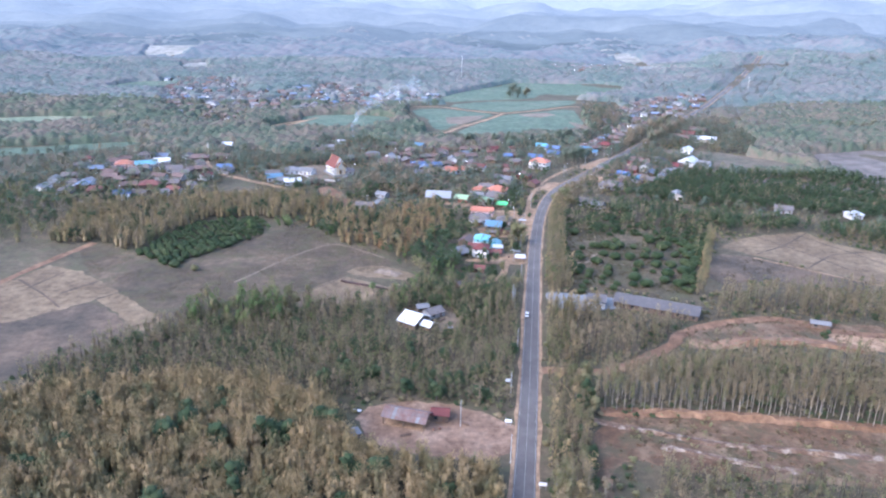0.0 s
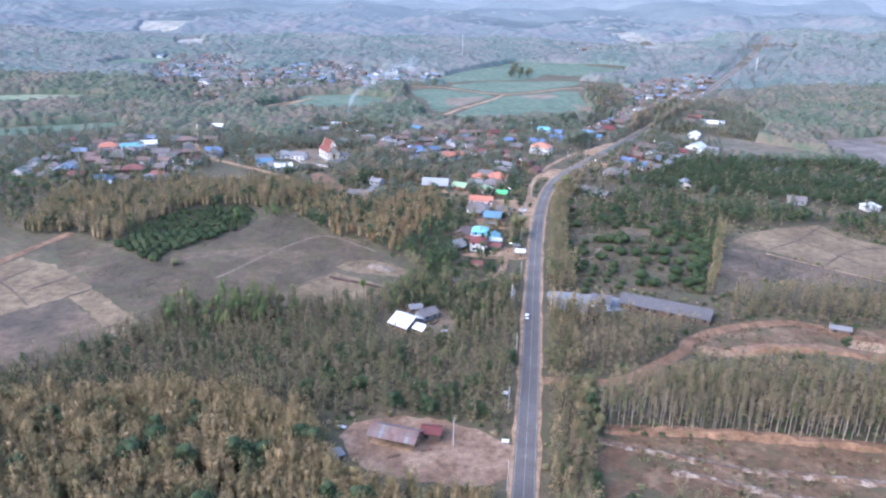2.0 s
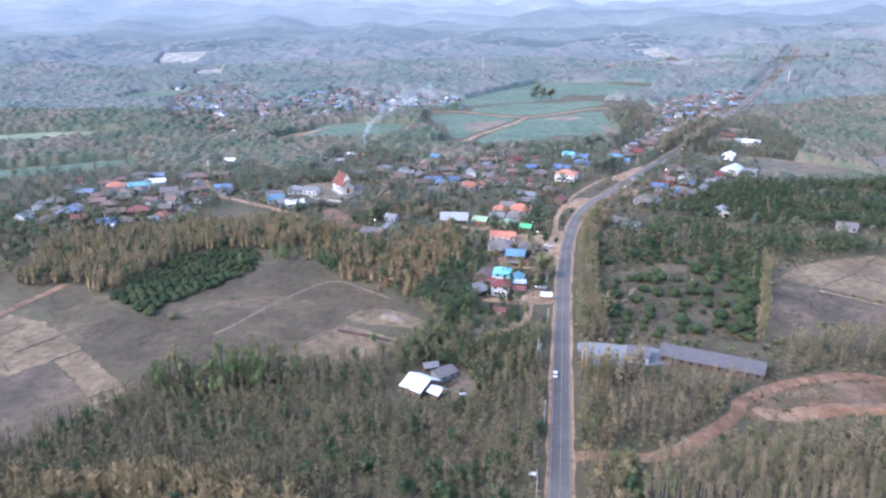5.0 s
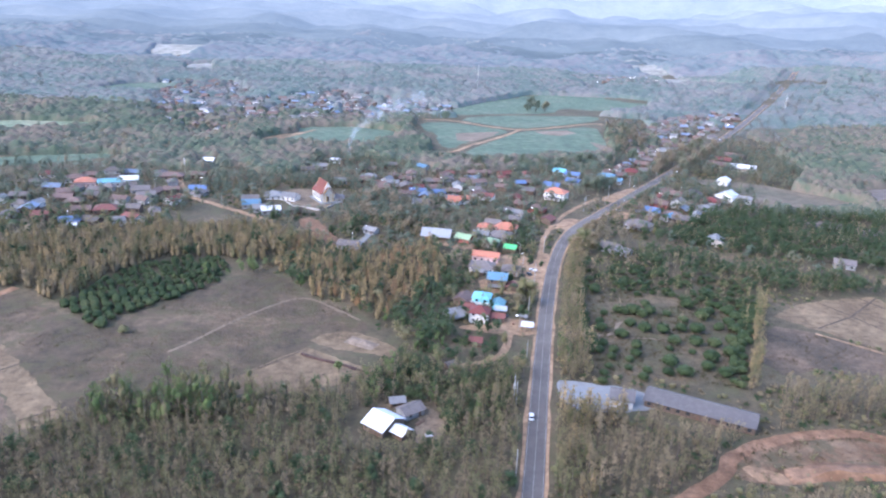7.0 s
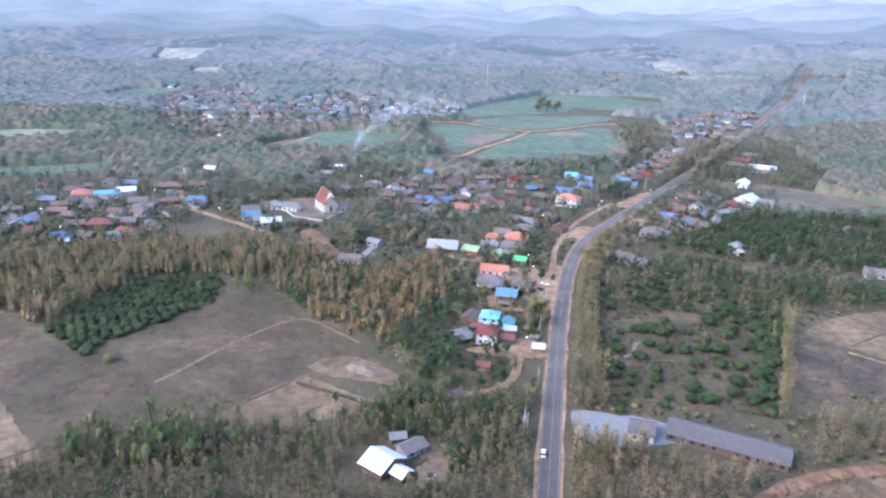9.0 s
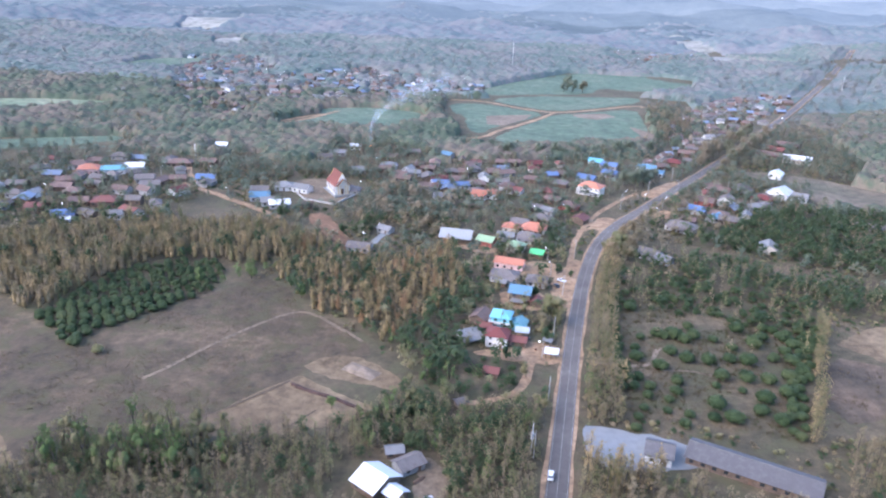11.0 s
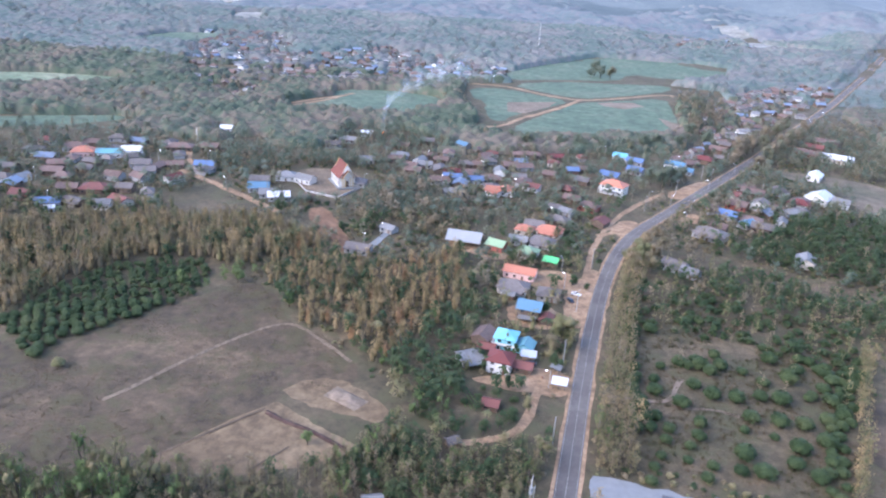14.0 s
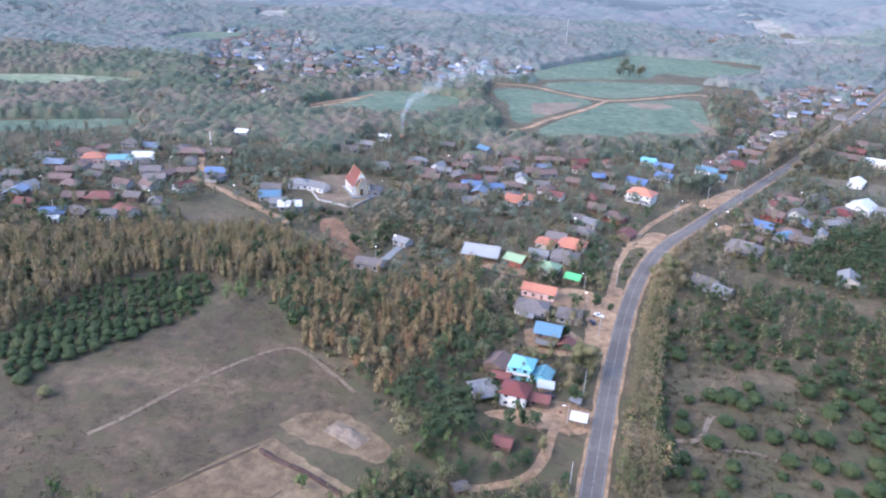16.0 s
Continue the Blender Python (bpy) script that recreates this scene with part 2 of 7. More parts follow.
FIELDS = {
    "fallow_field": ([(-214, 404), (-176, 380), (-148, 362), (-130, 388), (-110, 420), (-92, 440), (-78, 428), (-66, 405), (-50, 398), (-30, 376), (-34, 360), (-52, 360), (-57, 349), (-86, 314), (-122, 296), (-128, 292), (-184, 352)], "fallow"),
    "pale_plot": ([(-222, 337), (-210, 367), (-189, 356), (-156, 325), (-125, 293), (-136, 285), (-167, 320), (-178, 308), (-196, 291), (-225, 310)], "stubble"),
    "dark_plot": ([(-226, 300), (-196, 290), (-178, 307), (-167, 319), (-137, 284), (-148, 262), (-171, 240), (-230, 200)], "dark_soil"),
    "bare_plot": ([(-86, 311), (-77, 324), (-66, 340), (-58, 349), (-54, 353), (-48, 348), (-42, 344), (-33, 339), (-24, 334), (-28, 328), (-38, 322), (-53, 315)], "stubble"),
    "sand_mound_plot": ([(-55, 358), (-52, 364), (-42, 370), (-34, 367), (-26, 362), (-17, 354), (-15, 350), (-22, 346), (-32, 349), (-41, 351), (-48, 354)], "stubble"),
    "quarry_floor": ([(33, 165), (36, 182), (46, 217), (73, 217), (112, 214), (160, 206), (170, 180), (124, 177), (97, 180), (77, 182), (62, 188), (50, 193), (42, 184), (40, 165)], "cut_earth"),
    "quarry_floor_upper": ([(92, 273), (102, 290), (116, 296), (142, 302), (156, 300), (175, 296), (215, 290), (215, 262), (178, 268), (165, 265), (144, 278), (119, 276), (106, 268)], "cut_earth"),
    "quarry_sand": ([(158, 282), (166, 286), (185, 286), (215, 284), (215, 268), (177, 268), (165, 268), (161, 275)], "sand"),
    "quarry_sand_patch": ([(97, 279), (108, 277), (112, 271), (107, 269), (98, 273)], "sand"),
    "red_yard": ([(-38, 222), (-33, 200), (-10, 193), (12, 192), (17, 207), (15, 214), (3, 222), (-6, 226), (-20, 228)], "yard_earth"),
    "hut_yard": ([(-8, 283), (1, 288), (3, 298), (-2, 308), (-9, 310), (-6, 300), (-8, 292)], "weedy_path"),
    "pale_paddies": ([(160, 405), (178, 420), (196, 429), (226, 436), (232, 415), (250, 397), (266, 380), (250, 352), (224, 345), (197, 367), (176, 389)], "stubble"),
    "brown_field": ([(150, 395), (175, 386), (222, 343), (215, 330), (165, 352), (130, 340)], "dark_soil"),
    "brown_strip": ([(200, 700), (215, 708), (264, 700), (302, 667), (326, 640), (338, 622), (307, 618), (265, 606), (240, 622), (244, 662), (228, 676)], "dry_grass_field"),
    "narrow_strip": ([(240, 586), (274, 582), (303, 563), (340, 548), (340, 538), (297, 550), (268, 560)], "pale_slope"),
    "orchard_floor": ([(56, 340), (66, 420), (80, 486), (166, 436), (122, 330)], "ground"),
    "verge_strip": ([(100, 512), (114, 518), (180, 492), (300, 448), (300, 438), (178, 478), (110, 503)], "fallow"),
    "green_paddy": ([(84, 921), (121, 941), (184, 988), (178, 905), (165, 804), (127, 784), (94, 782), (62, 786), (38, 772), (27, 744), (16, 777), (40, 833), (66, 882)], "paddy"),
    "green_paddy_back": ([(14, 1003), (69, 1046), (144, 1060), (205, 1074), (198, 1034), (158, 997), (122, 966), (86, 945), (42, 970)], "paddy"),
    "green_paddy_far": ([(6, 1080), (45, 1157), (137, 1292), (217, 1289), (281, 1290), (322, 1266), (298, 1174), (211, 1124), (166, 1149), (144, 1080), (70, 1060), (11, 1030)], "paddy"),
    "green_paddy_near_west": ([(-30, 962), (9, 971), (41, 948), (78, 925), (54, 885), (19, 835), (8, 800), (-6, 819), (-9, 893), (-23, 902)], "paddy"),
    "green_paddy_west": ([(-174, 770), (-178, 801), (-154, 846), (-160, 895), (-106, 912), (-53, 895), (-46, 852), (-77, 793), (-110, 783), (-136, 788)], "paddy"),
    "west_paddy": ([(-440, 660), (-370, 684), (-350, 695), (-299, 718), (-281, 710), (-311, 676), (-352, 655), (-440, 620)], "paddy"),
    "west_paddy_pale": ([(-540, 830), (-460, 866), (-381, 872), (-352, 860), (-360, 833), (-418, 801), (-520, 750)], "paddy_pale"),
    "paddy_bare_patch": ([(12, 895), (63, 917), (54, 888), (30, 848), (13, 850)], "path"),
    "paddy_bare_strip": ([(104, 929), (142, 945), (152, 926), (128, 904), (110, 914)], "path"),
    "paddy_edge": ([(34, 762), (57, 780), (85, 777), (98, 777), (83, 758), (45, 750)], "path"),
    "paddy_corner": ([(157, 873), (177, 843), (176, 806), (161, 811)], "path"),
    "hill_field": ([(345, 690), (443, 716), (470, 640), (360, 556), (341, 600), (337, 645)], "pale_slope"),
    "temple_field": ([(-170, 565), (-140, 545), (-112, 524), (-120, 512), (-150, 508), (-172, 530)], "ground"),
    "temple_yard": ([(-122, 606), (-103, 566), (-81, 559), (-72, 590), (-80, 612), (-104, 620)], "weedy_path"),
    "temple_slope": ([(-66, 505), (-50, 478), (-58, 474), (-74, 500), (-96, 535), (-84, 545)], "laterite"),
    "shop_forecourt": ([(42, 422), (51, 424), (58, 458), (64, 486), (58, 488), (52, 470), (46, 462), (44, 440)], "sand"),
    "house_yard": ([(4, 378), (28, 372), (42, 372), (46, 384), (34, 392), (20, 382)], "sand"),
    "village_yard": ([(18, 463), (30, 462), (46, 458), (50, 470), (50, 480), (40, 482), (30, 477), (18, 480)], "sand"),
    "barn_yard": ([(2, 492), (18, 488), (20, 498), (8, 503), (-4, 498)], "sand"),
    "blue_house_yard": ([(18, 436), (24, 441), (42, 440), (44, 426), (36, 420), (22, 422)], "sand"),
    "crossing_yard": ([(118, 622), (134, 642), (150, 662), (156, 658), (140, 632), (124, 610)], "sand"),
    "corner_yard": ([(74, 548), (82, 562), (90, 566), (94, 560), (86, 544), (80, 535)], "sand"),
    "shop_yard": ([(116, 572), (128, 588), (134, 584), (126, 566)], "sand"),
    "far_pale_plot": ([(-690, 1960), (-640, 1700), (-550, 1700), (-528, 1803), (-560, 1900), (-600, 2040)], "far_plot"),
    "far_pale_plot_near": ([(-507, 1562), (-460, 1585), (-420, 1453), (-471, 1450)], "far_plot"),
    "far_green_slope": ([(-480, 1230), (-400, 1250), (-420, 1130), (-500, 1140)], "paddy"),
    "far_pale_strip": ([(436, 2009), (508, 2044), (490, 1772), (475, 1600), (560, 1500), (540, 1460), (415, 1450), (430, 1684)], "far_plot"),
    "concrete_yard": ([(47, 310), (44, 332), (51, 332), (64, 329), (78, 326), (86, 318), (76, 312), (62, 308)], "concrete"),
}


def chaikin(pts, n=2, closed=False):
    """Rounds a polyline off by cutting its corners."""
    for _ in range(n):
        out = [] if closed else [pts[0]]
        for k in range(len(pts) if closed else len(pts) - 1):
            a, b = pts[k], pts[(k + 1) % len(pts)]
            out += [(a[0] * 0.75 + b[0] * 0.25, a[1] * 0.75 + b[1] * 0.25), (a[0] * 0.25 + b[0] * 0.75, a[1] * 0.25 + b[1] * 0.75)]
        pts = out if closed else out + [pts[-1]]
    return pts


def inside(px, py, poly):
    r = np.zeros(len(px), bool)
    for k in range(len(poly)):
        (x0, y0), (x1, y1) = poly[k - 1], poly[k]
        if y0 != y1:
            r ^= ((y0 > py) != (y1 > py)) & (px < (x1 - x0) * (py - y0) / (y1 - y0) + x0)
    return r


def from_line(px, py, line):
    d = np.full(len(px), 1e9)
    for (x0, y0), (x1, y1) in zip(line, line[1:]):
        u = np.clip(((px - x0) * (x1 - x0) + (py - y0) * (y1 - y0)) / ((x1 - x0) ** 2 + (y1 - y0) ** 2), 0, 1)
        d = np.minimum(d, np.hypot(px - x0 - u * (x1 - x0), py - y0 - u * (y1 - y0)))
    return d


def relief(x, y):
    """Height of the land: level near the villages, rolling and then hilly far out."""
    r = math.hypot(x * 0.9, y)
    side = min(1.0, max(0.0, (r - 1250) / 2200))
    edge = min(1.0, max(0.0, (abs(x - 60) - 330) / 500)) * min(1.0, max(0.0, (y - 500) / 300)) if x > 0 else 0
    n = noise.fractal(Vector((x * 0.0016, y * 0.0016, 3.1)), 1.0, 2.0, 4)
    m = noise.fractal(Vector((x * 0.0045, y * 0.0045, 8.1)), 1.0, 2.0, 4)
    roll = min(1.0, max(0.0, (r - 1300) / 500)) * 24 * max(-0.3, m)
    return side * (38 + 60 * n) * (0.35 + side) + roll + edge * (22 + 14 * n)


def mesh_of(name, verts, faces):
    me = bpy.data.meshes.new(name)
    me.from_pydata(verts, [], faces)
    me.update()
    return me


def part(name, bm, material, parent=None, label="", smooth=False):
    """Links a bmesh as one mesh object, under its parent where one is given."""
    me = bpy.data.meshes.new(name)
    bm.to_mesh(me)
    bm.free()
    me.materials.append(M[material])
    if smooth:
        for f in me.polygons:
            f.use_smooth = True
    ob = new(name, me)
    ob.parent = parent
    if label:
        ob["label"] = label
    return ob


# ---- ground ----
def axis_steps(lo, hi, near_lo, near_hi, fine):
    out, v = [near_lo], near_lo
    while v < near_hi:
        v += fine
        out.append(v)
    st = fine
    while v < hi:
        st *= 1.16
        v += min(st, 110)
        out.append(v)
    v, st = near_lo, fine
    while v > lo:
        st *= 1.16
        v -= min(st, 110)
        out.insert(0, v)
    return out


gx, gy = axis_steps(-4600, 4600, -420, 420, 30), axis_steps(-900, 4850, 100, 900, 30)
gverts = [(x, y, relief(x, y)) for y in gy for x in gx]
gfaces = [(j * len(gx) + i, j * len(gx) + i + 1, (j + 1) * len(gx) + i + 1, (j + 1) * len(gx) + i) for j in range(len(gy) - 1) for i in range(len(gx) - 1)]
gme = mesh_of("ground", gverts, gfaces)
gme.materials.append(M["ground"])
for f in gme.polygons:
    f.use_smooth = True
tagged(new("ground", gme), "dry scrubby earth of a wide valley floor", "ground", kind="structure")


def drape(x, y, lift):
    return (x, y, relief(x, y) + lift)


def ribbon(name, line, width, lift, material, rough_edge=0.0, offset=0.0, thick=0.0):
    """A strip along a line; rough_edge makes its sides wander."""
    bm = bmesh.new()
    rows = []
    for k, (x, y) in enumerate(line):
        (ax, ay), (bx, by) = line[max(0, k - 1)], line[min(len(line) - 1, k + 1)]
        d = Vector((bx - ax, by - ay)).normalized()
        s = Vector((d.y, -d.x))
        wob = [width / 2 * (1 + rough_edge * noise.noise(Vector((x * 0.13, y * 0.13, q * 7)))) for q in (1, 2)]
        rows.append([bm.verts.new(drape(x + s.x * (offset + q), y + s.y * (offset + q), lift)) for q in (-wob[0], wob[1])])
    for a, b in zip(rows, rows[1:]):
        bm.faces.new((a[0], a[1], b[1], b[0]))
    if thick:
        g = bmesh.ops.extrude_face_region(bm, geom=bm.faces[:])
        bmesh.ops.translate(bm, verts=[v for v in g["geom"] if isinstance(v, bmesh.types.BMVert)], vec=(0, 0, -thick))
        bmesh.ops.recalc_face_normals(bm, faces=bm.faces)
    return part(name, bm, material)


def refine(line, step):
    out = []
    for a, b in zip(line, line[1:]):
        n = max(1, int(math.dist(a, b) / step))
        out += [(a[0] + (b[0] - a[0]) * q / n, a[1] + (b[1] - a[1]) * q / n) for q in range(n)]
    return out + [line[-1]]


def sheet(name, poly, lift, material):
    """A field as a level sheet with a wandering outline."""
    ring = poly if material in ("stubble", "path") else chaikin(poly, 1, True)
    pts = refine(ring + [ring[0]], 2.2 if poly[0][1] < 560 else 6)[:-1]
    bm = bmesh.new()
    vs = [bm.verts.new(drape(x + 1.5 * noise.fractal(Vector((x * 0.2, y * 0.2, 1)), 0.8, 2.2, 3), y + 1.5 * noise.fractal(Vector((x * 0.2, y * 0.2, 9)), 0.8, 2.2, 3), lift)) for x, y in pts]
    f = bm.faces.new(vs)
    f.normal_update()
    if f.normal.z < 0:
        f.normal_flip()
    bmesh.ops.triangulate(bm, faces=[f])
    return part(name, bm, material)


M["asphalt"] = earth("worn_asphalt", (0.096, 0.0827, 0.0739), (0.118, 0.102, 0.0906), (0.147, 0.129, 0.114), 0.05, 0.6, 0.95, mottle=0.2)
M["line"] = plain("worn_road_paint", (0.3, 0.29, 0.27), 0.8, 0.5, 0.4)
FIELD_LABEL = {"fallow": "dry fallow field with brown grass and weeds", "dark_soil": "dark ploughed soil with dry weeds", "stubble": "pale dry stubble and bare earth",
               "sand": "trodden sandy earth between houses", "laterite": "orange laterite earth laid bare", "paddy": "green irrigated crop field", "paddy_pale": "pale green crop field",
               "ground": "dry grass under trees", "concrete": "pale concrete forecourt", "cut_earth": "eroded orange earth with pale rock and weeds", "dry_grass_field": "dry yellowish grass field", "pale_slope": "bare brown cleared slope", "far_plot": "pale grey plots across the valley", "yard_earth": "trodden reddish earth of a farm yard", "weedy_path": "trodden path through dry weeds", "path": "pale trodden earth"}
for k, (name, (poly, material)) in enumerate(FIELDS.items()):
    tagged(sheet(name, poly, (0.02 + 0.004 * k) if poly[0][1] < 1220 else 1.2, material), FIELD_LABEL[material], "field", kind="structure")
for k, (name, (line, width, material)) in enumerate(TRACKS.items()):
    tagged(ribbon(name, refine(chaikin(line, 2), 3), width, 0.15 + 0.004 * k, material, 0.5), FIELD_LABEL[material] + ", worn track", "track", kind="structure")
road_line = refine(chaikin(ROAD, 3), 12)
tagged(ribbon("shoulder", road_line, 9.0, 0.22, "sand", 0.22, thick=0.3), "sandy shoulders along the paved road", "road shoulder", kind="structure")
tagged(ribbon("road", road_line, 6.7, 0.28, "asphalt", 0.02, thick=0.2), "grey two-lane asphalt road with worn lines", "road", kind="structure")
for off, wd in ((-2.95, 0.12), (2.95, 0.12), (0.0, 0.1)):
    tagged(ribbon("road_line", road_line, wd, 0.29, "line", 0, off), "worn white road line", "road marking", kind="structure")

# ---- houses ----
def cuboid(bm, x0, x1, y0, y1, z0, z1):
    v = [bm.verts.new(p) for p in ((x0, y0, z0), (x1, y0, z0), (x1, y1, z0), (x0, y1, z0), (x0, y0, z1), (x1, y0, z1), (x1, y1, z1), (x0, y1, z1))]
    for q in ((0, 3, 2, 1), (4, 5, 6, 7), (0, 1, 5, 4), (1, 2, 6, 5), (2, 3, 7, 6), (3, 0, 4, 7)):
        bm.faces.new([v[k] for k in q])


def slab(bm, pts, t):
    """A sloping sheet of thickness t from its upper corners."""
    up = [bm.verts.new(p) for p in pts]
    lo = [bm.verts.new((p[0], p[1], p[2] - t)) for p in pts]
    bm.faces.new(up)
    bm.faces.new(lo[::-1])
    for k in range(len(pts)):
        bm.faces.new((up[k - 1], lo[k - 1], lo[k], up[k]))


def gable(bm, w, d, z, rise, over=0.6, t=0.12):
    """A pitched roof, ridge along x."""
    a, b, e = w / 2 + over, d / 2 + over, rise * over / (d / 2)
    slab(bm, [(-a, -b, z - e), (a, -b, z - e), (a, 0, z + rise), (-a, 0, z + rise)], t)
    slab(bm, [(a, b, z - e), (-a, b, z - e), (-a, 0, z + rise), (a, 0, z + rise)], t)


def hipped(bm, w, d, z, rise, over=0.7, t=0.14):
    a, b = w / 2 + over, d / 2 + over
    r = max(0.25, (w - d) / 2)
    e = rise * over / (d / 2)
    L, R = (-r, 0, z + rise), (r, 0, z + rise)
    slab(bm, [(-a, -b, z - e), (a, -b, z - e), R, L], t)
    slab(bm, [(a, b, z - e), (-a, b, z - e), L, R], t)
    slab(bm, [(a, -b, z - e), (a, b, z - e), R], t)
    slab(bm, [(-a, b, z - e), (-a, -b, z - e), L], t)


def house(name, label, x, y, w, d, h, roof, wall, kind="gable", rise=None, rot=0.0, storeys=1, open_sides=False, porch=False, category="house", sills=True):
    """A house as one thing: walls, roof and ridge, doors, windows, posts."""
    e = new(name)
    tagged(e, label, category, "village houses" if category == "house" else "")
    rise = rise or d * 0.24
    t = 0.16
    if open_sides:
        for sx in (-1, 0, 1):
            for sy in (-1, 1):
                bm = bmesh.new()
                px, py = sx * (w / 2 - 0.2), sy * (d / 2 - 0.2)
                cuboid(bm, px - 0.1, px + 0.1, py - 0.1, py + 0.1, 0, h + 0.05)
                part("post", bm, "timber", e)
        bm = bmesh.new()
        cuboid(bm, -w / 2 + 0.1, w / 2 - 0.1, -d / 2 + 0.1, d / 2 - 0.1, 0, 0.15)
        part("floor_slab", bm, "sand", e)
    else:
        bm = bmesh.new()
        for q in ((-w / 2, w / 2, -d / 2, -d / 2 + t), (-w / 2, w / 2, d / 2 - t, d / 2), (-w / 2, -w / 2 + t, -d / 2 + t, d / 2 - t), (w / 2 - t, w / 2, -d / 2 + t, d / 2 - t)):
            cuboid(bm, *q, 0, h)
        if kind == "gable":
            for sx in (-1, 1):
                xo = sx * (w / 2 - t / 2)
                a = [bm.verts.new((xo - t / 2, q, z)) for q, z in ((-d / 2, h), (d / 2, h), (0, h + rise - 0.15))]
                b = [bm.verts.new((xo + t / 2, q, z)) for q, z in ((-d / 2, h), (d / 2, h), (0, h + rise - 0.15))]
                bm.faces.new(a)
                bm.faces.new(b[::-1])
                for k in range(3):
                    bm.faces.new((a[k - 1], b[k - 1], b[k], a[k]))
        bmesh.ops.recalc_face_normals(bm, faces=bm.faces)
        part("wall", bm, wall, e)
        n = max(2, int(w / 3.2))
        for s in range(storeys):
            z0 = s * h / storeys
            for k in range(n):
                px = -w / 2 + (k + 0.5) * w / n
                if s == 0 and k == n // 2:
                    bm = bmesh.new()
                    cuboid(bm, px - 0.5, px + 0.5, -d / 2 - 0.04, -d / 2 + 0.04, 0, 2.05)
                    part("door", bm, "door", e)
                    continue
                for fy in (-d / 2, d / 2):
                    bm = bmesh.new()
                    cuboid(bm, px - 0.65, px + 0.65, fy - 0.03, fy + 0.03, z0 + 0.95, z0 + 2.1)
                    win = part("window", bm, "pane", e)
                    if not sills:
                        continue
                    bm = bmesh.new()
                    cuboid(bm, px - 0.75, px + 0.75, fy - 0.08, fy + 0.08, z0 + 0.83, z0 + 0.94)
                    part("sill", bm, wall, win)
    bm = bmesh.new()
    if kind == "gable":
        gable(bm, w, d, h, rise)
    elif kind == "hip":
        hipped(bm, w, d, h, rise)
    else:
        a, b = w / 2 + 0.5, d / 2 + 0.5
        slab(bm, [(-a, -b, h), (a, -b, h), (a, b, h + rise), (-a, b, h + rise)], 0.1)
    bmesh.ops.recalc_face_normals(bm, faces=bm.faces)
    r = part("roof", bm, roof, e)
    if kind != "shed":
        bm = bmesh.new()
        a = w / 2 + 0.6 if kind == "gable" else max(0.25, (w - d) / 2)
        cuboid(bm, -a, a, -0.16, 0.16, h + rise - 0.06, h + rise + 0.07)
        part("ridge_cap", bm, roof, r)
    if porch:
        bm = bmesh.new()
        slab(bm, [(-w * 0.4, -d / 2 - 3.0, h * 0.62 / storeys + 0.4), (w * 0.4, -d / 2 - 3.0, h * 0.62 / storeys + 0.4), (w * 0.4, -d / 2, h * 0.8 / storeys + 0.5), (-w * 0.4, -d / 2, h * 0.8 / storeys + 0.5)], 0.08)
        bmesh.ops.recalc_face_normals(bm, faces=bm.faces)
        part("porch_roof", bm, "r_silver" if storeys == 2 else roof, e)
        for sx in (-1, 1):
            bm = bmesh.new()
            cuboid(bm, sx * w * 0.38 - 0.08, sx * w * 0.38 + 0.08, -d / 2 - 2.9, -d / 2 - 2.74, 0, h * 0.62 / storeys + 0.36)
            part("post", bm, "timber", e)
    e.matrix_basis = pose(x, y, relief(x, y) + GROUND_LIFT, 0, 0, rot)
    HOUSES.append((x, y, max(w, d) * 0.55))
    return e


GROUND_LIFT = 0.04
HOUSES = []
M["timber"] = plain("weathered_timber", (0.16, 0.12, 0.09), 0.9, 0.35, 1.5)
M["door"] = plain("brown_door_paint", (0.12, 0.07, 0.045), 0.6, 0.2)
M["pane"] = plain("dark_window_glass", (0.03, 0.035, 0.04), 0.15, 0.2)
M["white_wall"] = plain("white_plaster", (0.6, 0.58, 0.555), 0.85, 0.12, 0.4)
M["cream_wall"] = plain("cream_plaster", (0.55, 0.48, 0.4), 0.85, 0.15, 0.4)
M["pink_wall"] = plain("pink_plaster", (0.62, 0.42, 0.38), 0.85, 0.12, 0.4)
M["grey_wall"] = plain("grey_block_wall", (0.3, 0.29, 0.28), 0.9, 0.25, 0.5)
M["wood_wall"] = plain("dark_plank_wall", (0.13, 0.09, 0.065), 0.9, 0.35, 0.9)
M["cyan_wall"] = plain("turquoise_plaster", (0.2, 0.5, 0.55), 0.85, 0.12, 0.4)
M["red_wall"] = plain("brick_red_wall", (0.28, 0.09, 0.07), 0.9, 0.2, 0.6)
M["r_grey"] = roofing("grey_fibre_cement_roof", (0.156, 0.133, 0.122), (0.0902, 0.0741, 0.0666), 0.8)
M["r_dark"] = roofing("dark_grey_weathered_roof", (0.115, 0.105, 0.105), (0.17, 0.16, 0.155), 0.85, share=0.5)
M["r_brown"] = roofing("brown_tile_roof", (0.176, 0.113, 0.092), (0.0968, 0.0672, 0.06), 0.8)
M["r_red"] = roofing("dark_red_tile_roof", (0.14, 0.0338, 0.0285), (0.0936, 0.0315, 0.0285), 0.7, share=0.3)
M["r_maroon"] = roofing("maroon_tile_roof", (0.178, 0.0638, 0.051), (0.111, 0.051, 0.0467), 0.8)
M["r_orange"] = roofing("orange_tile_roof", (0.44, 0.165, 0.1), (0.3, 0.12, 0.08), 0.65, share=0.3)
M["r_blue"] = roofing("blue_steel_roof", (0.11, 0.175, 0.31), (0.13, 0.17, 0.26), 0.75, share=0.3)
